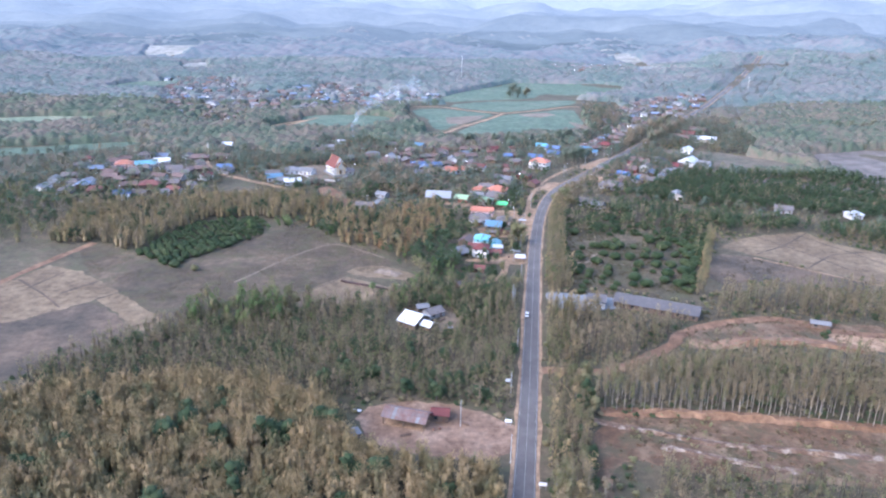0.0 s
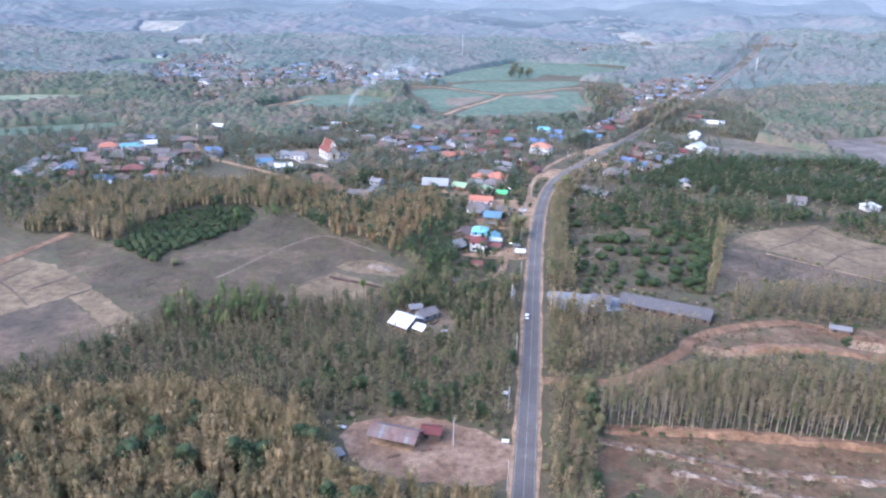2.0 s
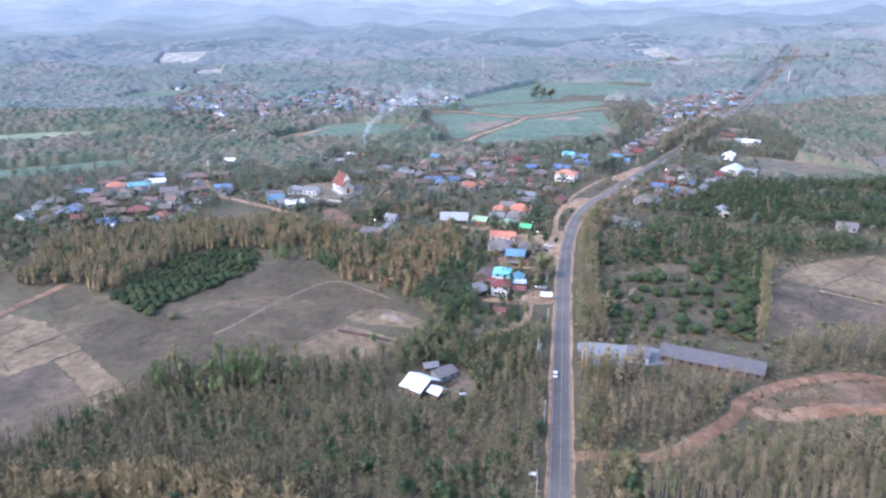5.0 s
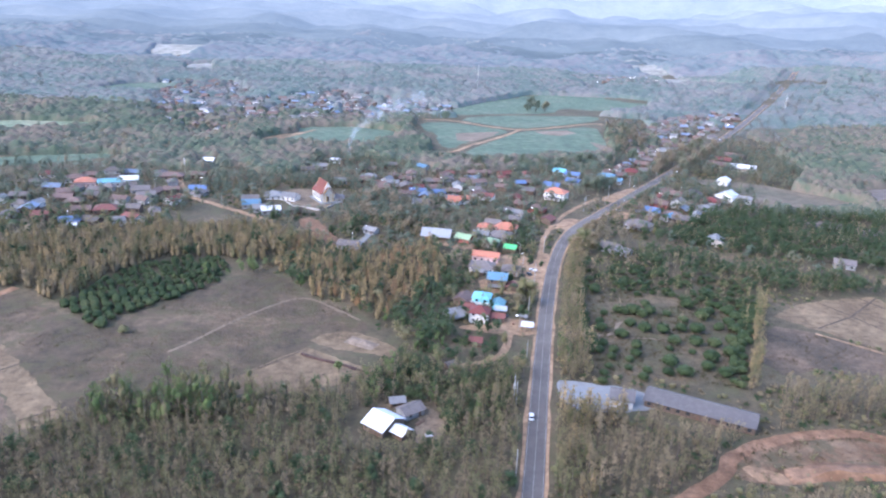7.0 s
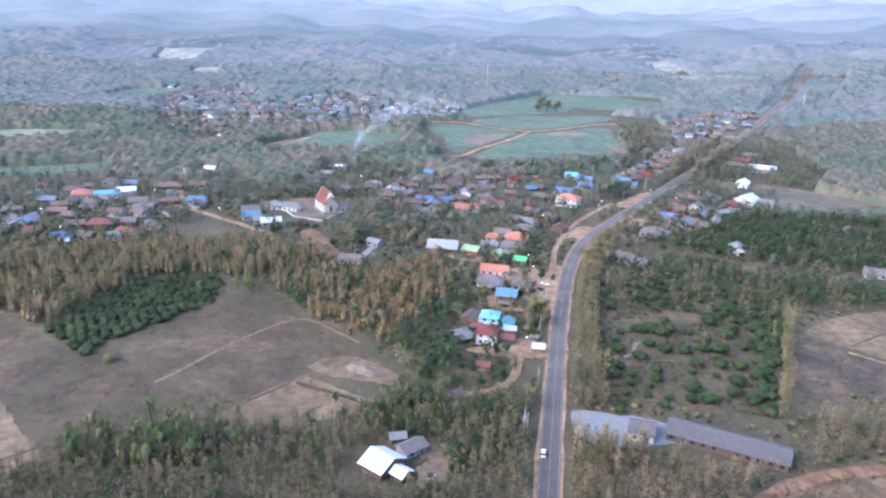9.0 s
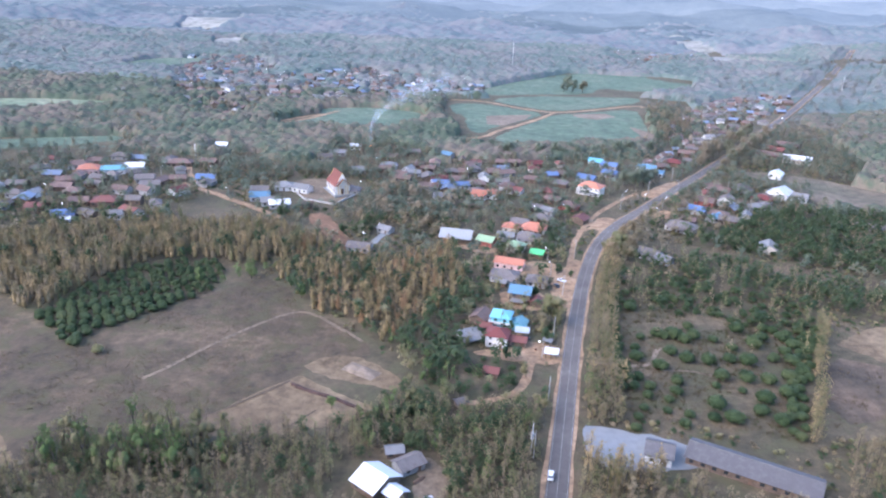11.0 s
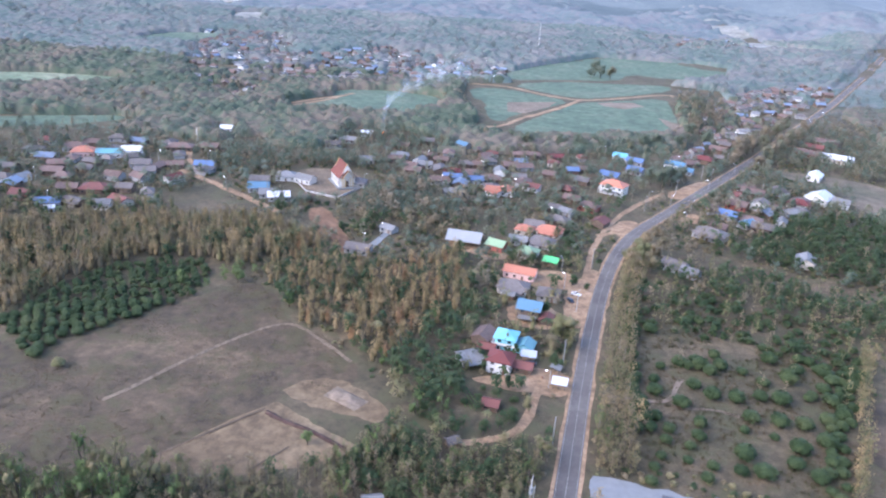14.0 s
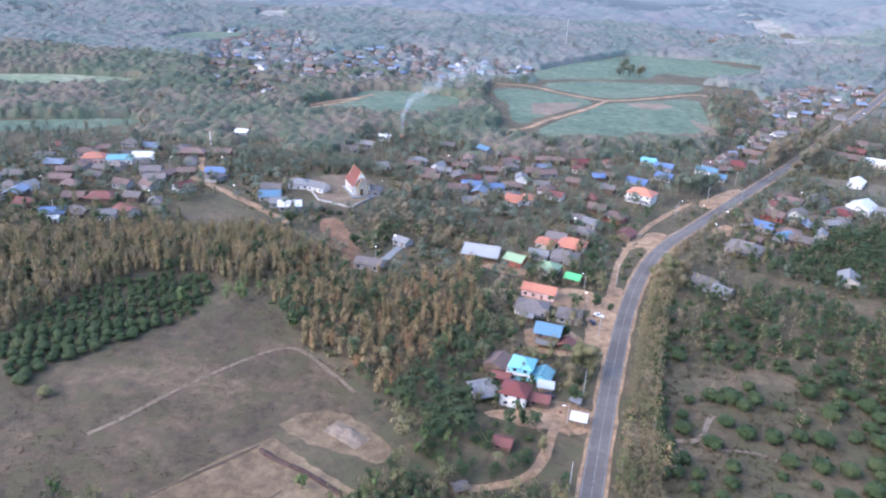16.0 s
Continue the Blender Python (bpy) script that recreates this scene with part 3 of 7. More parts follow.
# Greyer version of the blue roof, for the filler and far houses.
M["r_dull_blue"] = roofing("dull_blue_steel_roof", (0.17, 0.22, 0.3), (0.2, 0.2, 0.22), 0.6, share=0.5)
M["r_sky"] = roofing("sky_blue_steel_roof", (0.115, 0.235, 0.335), (0.139, 0.227, 0.292), 0.75, share=0.3)
M["r_cyan"] = roofing("turquoise_tile_roof", (0.18, 0.5, 0.6), (0.2, 0.42, 0.5), 0.5, share=0.2)
M["r_teal"] = roofing("teal_steel_roof", (0.13, 0.31, 0.35), (0.16, 0.28, 0.31), 0.5, share=0.2)
M["r_green"] = roofing("bright_green_steel_roof", (0.1, 0.5, 0.18), (0.12, 0.43, 0.18), 0.5, share=0.15)
M["r_pale_green"] = roofing("pale_green_steel_roof", (0.25, 0.35, 0.2), (0.21, 0.3, 0.18), 0.6, share=0.3)
M["r_white"] = roofing("white_steel_roof", (0.6, 0.61, 0.62), (0.46, 0.46, 0.47), 0.65, share=0.15)
M["r_silver"] = roofing("galvanised_roof", (0.207, 0.202, 0.2), (0.14, 0.123, 0.111), 0.75, share=0.4)
M["r_pale"] = roofing("pale_grey_sheet_roof", (0.34, 0.345, 0.35), (0.26, 0.26, 0.26), 0.75, share=0.3)
M["r_rust"] = roofing("rusty_steel_roof", (0.17, 0.131, 0.12), (0.17, 0.0697, 0.044), 0.75, share=0.8)

RN = {"r_grey": "grey sheet", "r_dark": "dark grey weathered", "r_brown": "brown tile", "r_red": "dark red tile", "r_maroon": "maroon tile", "r_orange": "orange tile", "r_blue": "blue steel", "r_sky": "sky-blue steel", "r_dull_blue": "dull blue steel",
      "r_cyan": "turquoise tile", "r_teal": "teal steel", "r_green": "bright green steel", "r_pale_green": "pale green steel", "r_white": "white steel", "r_silver": "galvanised steel", "r_pale": "pale grey sheet", "r_rust": "rusty steel"}
WN = {"white_wall": "white plastered", "cream_wall": "cream plastered", "pink_wall": "pink plastered", "grey_wall": "grey block", "wood_wall": "dark wooden", "cyan_wall": "turquoise plastered", "red_wall": "brick-red"}

# x, y, width, depth, wall height, roof, wall, roof form, turn, storeys, porch
VILLAGE = [
    (17.7, 387, 8.5, 8.5, 5.4, "r_red", "white_wall", "hip", -12, 2, 0), (19.5, 403, 7.6, 7.6, 6.0, "r_cyan", "cyan_wall", "hip", -12, 2, 0),
    (27.0, 402, 6.5, 6, 3.0, "r_teal", "cyan_wall", "gable", 75, 1, 0), (10.8, 407, 9, 7, 3.2, "r_brown", "wood_wall", "gable", 68, 1, 1),
    (6.0, 390, 7.5, 7, 2.8, "r_silver", "grey_wall", "gable", 30, 1, 1), (26.0, 387, 6.5, 5, 2.8, "r_maroon", "wood_wall", "gable", -10, 1, 0),
    (28.8, 431, 9.5, 9, 5.4, "r_sky", "wood_wall", "gable", -12, 2, 1), (22.0, 455, 13, 10, 3.2, "r_grey", "white_wall", "hip", -10, 1, 1),
    (37.4, 451, 9, 9, 3.0, "r_grey", "grey_wall", "hip", -10, 1, 0), (25.0, 471, 14.5, 7.5, 3.6, "r_orange", "pink_wall", "gable", -14, 1, 0),
    (29.0, 497, 9, 9, 3.4, "r_pale_green", "cream_wall", "hip", -20, 1, 0), (13.3, 503, 9, 8, 3.4, "r_pale_green", "red_wall", "gable", -25, 1, 0),
    (41.0, 530, 13, 9, 3.6, "r_orange", "cream_wall", "hip", -15, 1, 1), (27.5, 529, 9, 8, 3.4, "r_orange", "cream_wall", "hip", -15, 1, 0), (33, 538, 10, 8, 3.4, "r_grey", "grey_wall", "gable", -15, 1, 0),
    (36.6, 513, 12, 9, 3.4, "r_grey", "white_wall", "hip", -18, 1, 1), (24.0, 513, 9, 7, 3.2, "r_silver", "grey_wall", "gable", -10, 1, 0),
    (66, 578, 11, 9, 3.6, "r_brown", "red_wall", "hip", -30, 1, 0), (70, 552, 9, 8, 3.2, "r_maroon", "wood_wall", "gable", 60, 1, 0), (57, 590, 10, 8, 3.3, "r_brown", "wood_wall", "gable", -30, 1, 0),
    (85, 617, 15, 11, 6.4, "r_orange", "white_wall", "hip", -28, 2, 1), (86, 648, 13, 9, 3.8, "r_blue", "grey_wall", "gable", -28, 1, 0), (106, 668, 11, 8, 3.4, "r_blue", "grey_wall", "gable", -30, 1, 0),
    (100, 704, 10, 8, 3.4, "r_cyan", "white_wall", "gable", -20, 1, 0), (109, 693, 12, 8, 3.4, "r_blue", "grey_wall", "gable", -20, 1, 0), (138, 692, 14, 8, 3.4, "r_sky", "white_wall", "gable", -25, 1, 0),
    (143, 678, 10, 7, 3.2, "r_sky", "grey_wall", "gable", -25, 1, 0), (61, 655, 8, 7, 3.2, "r_blue", "wood_wall", "gable", 10, 1, 0), (66, 632, 9, 8, 3.2, "r_grey", "wood_wall", "gable", -20, 1, 0),
    (8.5, 592, 9, 8, 4.0, "r_orange", "white_wall", "gable", -10, 1, 1), (17, 595, 8, 9, 4.0, "r_orange", "white_wall", "hip", -10, 1, 0), (-19, 616, 12, 7, 3.2, "r_blue", "grey_wall", "gable", 4, 1, 0),
    (-4, 614, 10, 7, 3.2, "r_blue", "grey_wall", "gable", 10, 1, 0), (-16, 584, 11, 8, 3.2, "r_silver", "grey_wall", "gable", 15, 1, 0), (-20, 628, 11, 7, 3.2, "r_red", "wood_wall", "gable", 0, 1, 0),
    (32.6, 608, 10, 8, 3.2, "r_maroon", "white_wall", "gable", -20, 1, 0), (6, 620, 12, 8, 3.2, "r_brown", "wood_wall", "hip", 5, 1, 0), (51, 686, 11, 8, 3.4, "r_red", "wood_wall", "gable", 20, 1, 0),
    (34, 688, 10, 7, 3.2, "r_brown", "wood_wall", "gable", 0, 1, 0), (46, 549, 12, 8, 3.4, "r_grey", "wood_wall", "hip", -25, 1, 0), (-18, 702, 10, 7, 3.2, "r_sky", "grey_wall", "gable", -40, 1, 0),
    (44, 570, 9, 8, 3.2, "r_grey", "wood_wall", "gable", -20, 1, 0), (52, 565, 8, 7, 3.2, "r_silver", "grey_wall", "gable", -30, 1, 0), (54, 610, 9, 8, 3.2, "r_maroon", "wood_wall", "hip", -20, 1, 0),
    (130, 547, 17, 11, 3.8, "r_grey", "grey_wall", "hip", -32, 1, 1), (148.7, 584, 11, 8, 3.6, "r_blue", "grey_wall", "gable", -30, 1, 0), (156, 571, 9, 7, 3.2, "r_sky", "grey_wall", "gable", 40, 1, 0),
    (138, 561, 8, 7, 3.2, "r_brown", "wood_wall", "gable", -30, 1, 0), (174, 608, 10, 9, 4.6, "r_grey", "white_wall", "gable", 58, 1, 0), (178, 636, 14, 9, 3.4, "r_brown", "wood_wall", "gable", -30, 1, 0),
    (160, 606, 12, 9, 3.4, "r_brown", "red_wall", "gable", -30, 1, 0), (202, 619, 13, 9, 3.6, "r_red", "cream_wall", "hip", -30, 1, 0), (219, 633, 14, 14, 4.6, "r_white", "white_wall", "gable", 50, 1, 0),
    (231, 628, 10, 8, 3.8, "r_silver", "white_wall", "gable", -30, 1, 0), (237, 691, 13, 9, 3.8, "r_white", "white_wall", "gable", 60, 1, 0), (190, 600, 9, 7, 3.0, "r_silver", "grey_wall", "gable", 20, 1, 0),
    (275, 749, 22, 10, 4.0, "r_white", "cream_wall", "gable", -20, 1, 0), (258, 761, 22, 10, 3.6, "r_brown", "wood_wall", "gable", -30, 1, 0), (288, 808, 20, 10, 3.6, "r_brown", "wood_wall", "gable", -30, 1, 0),
    (270, 785, 14, 9, 3.6, "r_maroon", "wood_wall", "gable", -30, 1, 0), (164, 715, 14, 9, 3.6, "r_red", "wood_wall", "hip", -30, 1, 0), (183, 750, 13, 9, 3.6, "r_brown", "wood_wall", "gable", -30, 1, 0),
    (101, 497, 11, 9, 3.2, "r_grey", "grey_wall", "gable", -40, 1, 0), (107, 490, 8, 7, 3.0, "r_silver", "grey_wall", "gable", -40, 1, 0), (171, 518, 12, 9, 3.4, "r_silver", "cream_wall", "gable", 70, 1, 0),
    (-114, 549, 12, 8, 3.4, "r_white", "grey_wall", "gable", 18, 1, 0), (-122, 553, 9, 8, 3.2, "r_silver", "grey_wall", "gable", 18, 1, 0),
    (-130, 562, 12, 9, 3.4, "r_sky", "grey_wall", "gable", 15, 1, 0), (-121, 588, 12, 9, 3.4, "r_silver", "white_wall", "hip", 10, 1, 0), (-108, 585, 11, 8, 3.4, "r_silver", "white_wall", "gable", -20, 1, 0),
    (-134, 576, 11, 8, 3.2, "r_grey", "grey_wall", "gable", 10, 1, 0), (-77, 588, 12, 10, 3.0, "r_grey", "grey_wall", "hip", 0, 1, 0), (-97, 552, 6, 6, 2.8, "r_brown", "wood_wall", "gable", 0, 1, 0),
    (-44, 514, 8, 6, 2.8, "r_silver", "grey_wall", "gable", -30, 1, 0), (-54, 483, 12, 8, 3.0, "r_grey", "grey_wall", "gable", -8, 1, 0), (-260, 602, 14, 10, 4.2, "r_orange", "pink_wall", "hip", 15, 1, 0),
    (-272, 612, 14, 9, 3.8, "r_brown", "grey_wall", "hip", 15, 1, 0), (-244, 604, 15, 8, 3.8, "r_teal", "white_wall", "gable", 20, 1, 0), (-232, 611, 12, 9, 4.6, "r_white", "white_wall", "gable", 20, 1, 0),
    (-216, 535, 15, 10, 3.6, "r_maroon", "wood_wall", "hip", 10, 1, 0), (-227, 507, 12, 8, 3.4, "r_blue", "grey_wall", "gable", 25, 1, 0), (-183, 564, 11, 8, 3.4, "r_red", "white_wall", "gable", 60, 1, 0),
    (-177, 597, 12, 8, 3.2, "r_blue", "grey_wall", "gable", 8, 1, 0), (-209, 633, 17, 9, 3.4, "r_brown", "wood_wall", "hip", 10, 1, 0), (-247, 516, 11, 9, 3.4, "r_maroon", "wood_wall", "gable", 0, 1, 0),
    (-215, 588, 12, 9, 3.4, "r_grey", "grey_wall", "gable", 15, 1, 0), (-231, 533, 11, 8, 3.2, "r_brown", "wood_wall", "gable", 15, 1, 0), (-193, 519, 12, 8, 3.4, "r_maroon", "cream_wall", "gable", -30, 1, 0),
    (-206, 575, 12, 8, 3.2, "r_grey", "grey_wall", "gable", 20, 1, 0), (-245, 552, 10, 8, 3.2, "r_brown", "wood_wall", "hip", 5, 1, 0), (-262, 575, 11, 8, 3.2, "r_brown", "wood_wall", "gable", 25, 1, 0),
    (-190, 640, 11, 8, 3.2, "r_brown", "wood_wall", "gable", 0, 1, 0), (-222, 500, 5, 4, 2.6, "r_white", "white_wall", "gable", 20, 1, 0), (-285, 560, 12, 8, 3.2, "r_grey", "wood_wall", "gable", 10, 1, 0),
    (-240, 570, 11, 8, 3.2, "r_grey", "wood_wall", "gable", -15, 1, 0), (-80, 640, 10, 7, 3.2, "r_silver", "grey_wall", "gable", 5, 1, 0), (-62, 648, 9, 7, 3.2, "r_brown", "wood_wall", "gable", 10, 1, 0),
    (-40, 640, 10, 7, 3.2, "r_silver", "grey_wall", "gable", 0, 1, 0), (-30, 655, 10, 7, 3.2, "r_brown", "wood_wall", "gable", -10, 1, 0), (-12, 650, 10, 7, 3.2, "r_grey", "wood_wall", "hip", 0, 1, 0),
    (18, 655, 10, 8, 3.2, "r_brown", "wood_wall", "gable", 15, 1, 0), (0, 675, 9, 7, 3.2, "r_brown", "wood_wall", "gable", 30, 1, 0), (24, 628, 9, 7, 3.2, "r_grey", "wood_wall", "gable", 10, 1, 0),
    (45, 640, 9, 7, 3.2, "r_brown", "wood_wall", "gable", -10, 1, 0), (-18.5, 294, 9, 11, 2.9, "r_white", "wood_wall", "gable", -38, 1, 0), (-12.2, 289, 4.6, 5.0, 2.5, "r_white", "wood_wall", "gable", -38, 1, 0), (15.2, 361.5, 5, 4.5, 2.4, "r_maroon", "wood_wall", "gable", -10, 1, 0), (4.3, 339.5, 3.5, 3, 2.0, "r_grey", "wood_wall", "gable", 30, 1, 0), (-10, 303, 8, 6, 2.6, "r_grey", "grey_wall", "gable", 40, 1, 0),
    (-15, 309, 5, 4, 2.4, "r_silver", "wood_wall", "gable", 15, 1, 0), (-8.6, 216, 5.6, 4.6, 3.0, "r_red", "wood_wall", "gable", -8, 1, 0), (-38, 204, 4.5, 3.5, 2.3, "r_silver", "wood_wall", "gable", 40, 1, 0),
    (-111, 673, 11, 8, 3.2, "r_grey", "grey_wall", "gable", 10, 1, 0), (-104, 690, 12, 7, 3.2, "r_silver", "grey_wall", "gable", -5, 1, 0), (-95, 714, 9, 7, 3.0, "r_white", "white_wall", "gable", 12, 1, 0), (-62, 684, 11, 8, 3.2, "r_brown", "wood_wall", "gable", -12, 1, 0),
    (-60, 658, 12, 8, 3.2, "r_silver", "grey_wall", "hip", 8, 1, 0), (-46, 704, 10, 8, 3.2, "r_grey", "wood_wall", "gable", 15, 1, 0), (-199, 695, 9, 7, 3.0, "r_white", "white_wall", "gable", 0, 1, 0),
    (36, 426.5, 5, 5.5, 2.6, "r_maroon", "wood_wall", "gable", 78, 1, 0), (12.5, 399, 6, 4.5, 2.5, "r_maroon", "wood_wall", "gable", -10, 1, 0), (20, 447, 5, 3.5, 2.4, "r_silver", "wood_wall", "gable", -14, 1, 0),
    (276, 470, 9, 8, 3.6, "r_white", "white_wall", "hip", 10, 1, 0), (234, 483, 11, 8, 3.2, "r_grey", "grey_wall", "gable", -20, 1, 0), (162, 292, 7.5, 3.4, 2.6, "r_silver", "wood_wall", "gable", -22, 1, 0), (67.5, 317, 8, 9, 3.4, "r_dark", "white_wall", "gable", -16, 1, 0),
]
for x, y, w, d, h, roof, wall, kind, rot, storeys, porch in VILLAGE:
    high = "two-storey " if storeys == 2 else ""
    house("house", f"{high}{WN[wall]} village house under a {RN[roof]} roof", x, y, w, d, h, roof, wall, kind, None, rot, storeys, False, bool(porch))
for x, y, w, d, h, rot, z in ((85, 617, 15, 11, 6.4, -28, 3.1), (19.5, 403, 7.6, 7.6, 6.0, -12, 3.0)):
    balcony = tagged(new("balcony_rail"), "white balustrade round an upper floor", "balcony")
    for q in ((-w / 2 - 0.9, w / 2 + 0.9, -d / 2 - 0.9, -d / 2 - 0.75), (-w / 2 - 0.9, -w / 2 - 0.75, -d / 2 - 0.75, d / 2)):
        bm = bmesh.new()
        cuboid(bm, *q, z, z + 0.95)
        part("parapet", bm, "white_wall", balcony)
    bm = bmesh.new()
    cuboid(bm, -w / 2 - 0.9, w / 2 + 0.9, -d / 2 - 0.9, -d / 2 - 0.02, z - 0.18, z)
    part("balcony_slab", bm, "concrete", balcony)
    for k in range(4):
        bm = bmesh.new()
        px = -w / 2 - 0.6 + k * (w + 1.2) / 3
        cuboid(bm, px - 0.12, px + 0.12, -d / 2 - 0.85, -d / 2 - 0.61, 0, z - 0.18)
        part("column", bm, "white_wall", balcony)
    balcony.matrix_basis = pose(x, y, 0.04, 0, 0, rot)
for x, y, w, d, h, roof, rot, label in [
    (38.7, 378, 4.6, 3.6, 2.6, "r_white", -10, "small white-roofed roadside stall on posts"), (40.2, 489, 6.5, 6, 2.8, "r_green", -18, "open shelter under a bright green steel roof"),
    (28, 395, 5, 3.5, 2.6, "r_white", -5, "carport under a white sheet roof"), (-3.4, 507, 17, 13, 3.8, "r_pale", -8, "open barn under a pale sheet roof"),
    (38, 388, 3, 3, 2.4, "r_silver", 70, "lean-to with a metal roof by the road"), (-20, 213.5, 14.8, 7.2, 3.4, "r_rust", -19, "long open barn under a rusty patched metal roof")]:
    made = house("open_shed", label, x, y, w, d, h, roof, "wood_wall", "gable" if w > 6 else "shed", 0.6 if w < 6 else None, rot, 1, True, False, "shed")
    if roof == "r_rust":
        whole = [ob for ob in made.children if ob.name.startswith("roof")][0]
        n, rise = 13, d * 0.24
        for k in range(n):
            for row in (0, 1):
                bm = bmesh.new()
                x0, x1 = -w / 2 - 0.5 + k * (w + 1.0) / n, -w / 2 - 0.5 + (k + 1.04) * (w + 1.0) / n
                q0, q1 = (row * 0.5, row * 0.5 + 0.53)
                ya, yb = -d / 2 - 0.65 + q0 * (d / 2 + 0.65), -d / 2 - 0.65 + q1 * (d / 2 + 0.65)
                up = 0.03 + 0.035 * row + 0.012 * (k % 2) + 0.02 * random.random()
                zz = [h + rise * (1 + q / (d / 2)) + up for q in (ya, yb)]
                slab(bm, [(x0, ya, zz[0]), (x1, ya, zz[0]), (x1, yb, zz[1]), (x0, yb, zz[1])], 0.02)
                part("roof_sheet", bm, "r_silver" if (k, row) in ((3, 0), (3, 1), (10, 0)) else "r_rust", whole)
house("long_hall", "long grey-roofed farm hall beside a concrete yard", 94.5, 311, 38, 11, 3.0, "r_dark", "wood_wall", "gable", 2.4, -27, 1, False, False, "hall")

rng = np.random.default_rng(7)
def grid_points(poly, step, jitter=0.8, turn=0.0):
    p = np.array(poly, float)
    c, r = p.mean(0), np.abs(p - p.mean(0)).max() * 1.5
    g = np.arange(-r, r, step)
    x, y = [q.ravel() for q in np.meshgrid(g, g)]
    x, y = x + (rng.random(len(x)) - 0.5) * step * jitter, y + (rng.random(len(y)) - 0.5) * step * jitter
    t = radians(turn)
    x, y = c[0] + x * math.cos(t) - y * math.sin(t), c[1] + x * math.sin(t) + y * math.cos(t)
    k = inside(x, y, poly)
    return np.stack([x[k], y[k]], 1)


CLEAR = [poly for name, (poly, material) in FIELDS.items() if name not in ("orchard_floor",)]
CLEAR += [[(-35, 990), (14, 1012), (6, 1080), (45, 1157), (137, 1292), (322, 1266), (298, 1174), (205, 1074), (200, 990), (180, 905), (167, 800), (94, 776), (27, 740), (-18, 768), (-12, 800), (-35, 900)],
          [(-31, 284), (-12, 278), (2, 294), (-2, 312), (-20, 308), (-31, 300)], [(-122, 556), (-72, 552), (-62, 590), (-72, 620), (-124, 616)], [(60, 308), (66, 326), (80, 326), (116, 306), (108, 296), (84, 304)]]
road_near = [p for p in road_line if p[1] < 1600]


def keep_clear(pts, margin=0.0, houses=0.85):
    """Leaves out the points that stand on roads, fields or houses."""
    x, y = pts[:, 0], pts[:, 1]
    ok = from_line(x, y, road_near[::3]) > 6.5 + margin
    for line, width, _ in TRACKS.values():
        ok &= from_line(x, y, line) > width / 2 + 1.0 + margin
    for poly in CLEAR:
        ok &= ~inside(x, y, poly)
    for hx, hy, r in HOUSES:
        ok &= np.hypot(x - hx, y - hy) > r * houses + 0.8
    return pts[ok]


def in_view(pts, slack=30):
    """Keeps to the wedge of land that the camera's view covers."""
    x, y = pts[:, 0], pts[:, 1]
    return pts[(np.abs(x) < (y + 20) * 0.66 + slack) & (y > 130)]


FAR_VILLAGES = [[(-330, 930), (-260, 1120), (-160, 1230), (-20, 1150), (20, 1060), (-60, 1000), (-110, 960), (-190, 930)],
                [(-440, 1140), (-440, 1290), (-340, 1290), (-262, 1122), (-335, 935), (-230, 900), (-230, 815), (-290, 860), (-345, 960), (-400, 1100)],
                [(190, 760), (330, 950), (420, 1130), (380, 1150), (230, 990), (170, 850)], [(250, 1420), (420, 1450), (400, 1650), (250, 1600)]]
# ---- far villages ----
far_roofs = ["r_grey", "r_brown", "r_silver", "r_grey", "r_dull_blue", "r_brown", "r_maroon", "r_brown", "r_grey", "r_brown"]
far_walls = ["grey_wall", "wood_wall", "white_wall", "grey_wall", "wood_wall", "grey_wall", "cream_wall", "wood_wall", "wood_wall", "grey_wall"]
samples = []
for roof, wall in zip(far_roofs, far_walls):
    samples.append(house("house", f"{WN[wall]} village house under a {RN[roof]} roof", 0, -500, 11, 8, 3.4, roof, wall, "gable" if len(samples) % 3 else "hip", sills=False))
for e in samples:
    for ob in [c for c in e.children if c.name.split(".")[0] in ("door",)]:
        bpy.data.objects.remove(ob)
small = []
for e in samples[:6] + samples[8:]:
    q = copy_thing(e, pose(0, -600, 0))
    for ob in [c for c in q.children if c.name.split(".")[0] in ("door", "window")]:
        bpy.data.objects.remove(ob)
    small.append(q)
beyond = []
for poly, step in zip(FAR_VILLAGES + [[(-60, 625), (0, 590), (60, 640), (90, 690), (20, 700), (-50, 680)], [(-290, 500), (-200, 495), (-160, 560), (-200, 650), (-300, 640)], [(150, 680), (200, 760), (190, 800), (140, 720)], [(135, 540), (200, 590), (230, 650), (180, 660), (140, 600)]],
                      (23, 23, 20, 36, 17, 19, 17, 18)):
    for x, y in keep_clear(grid_points(poly, step, 0.9), 2, 1.35):
        kinds = samples if y < 700 else small
        src = kinds[int(rng.integers(0, len(kinds)))]
        base = copy_thing(src, pose(x, y, relief(x, y) + 0.04, 0, 0, -25 + rng.random() * 50 + 90 * int(rng.random() < 0.4)))
        base.scale = [(0.75 if y < 700 else 0.62) + 0.4 * rng.random()] * 2 + [0.8 + 0.25 * rng.random()]
        HOUSES.append((x, y, 6))
        if y > 905:
            beyond.append(base)
# the farthest houses are too small to pick apart: one mesh
far_mats = []
bm = bmesh.new()
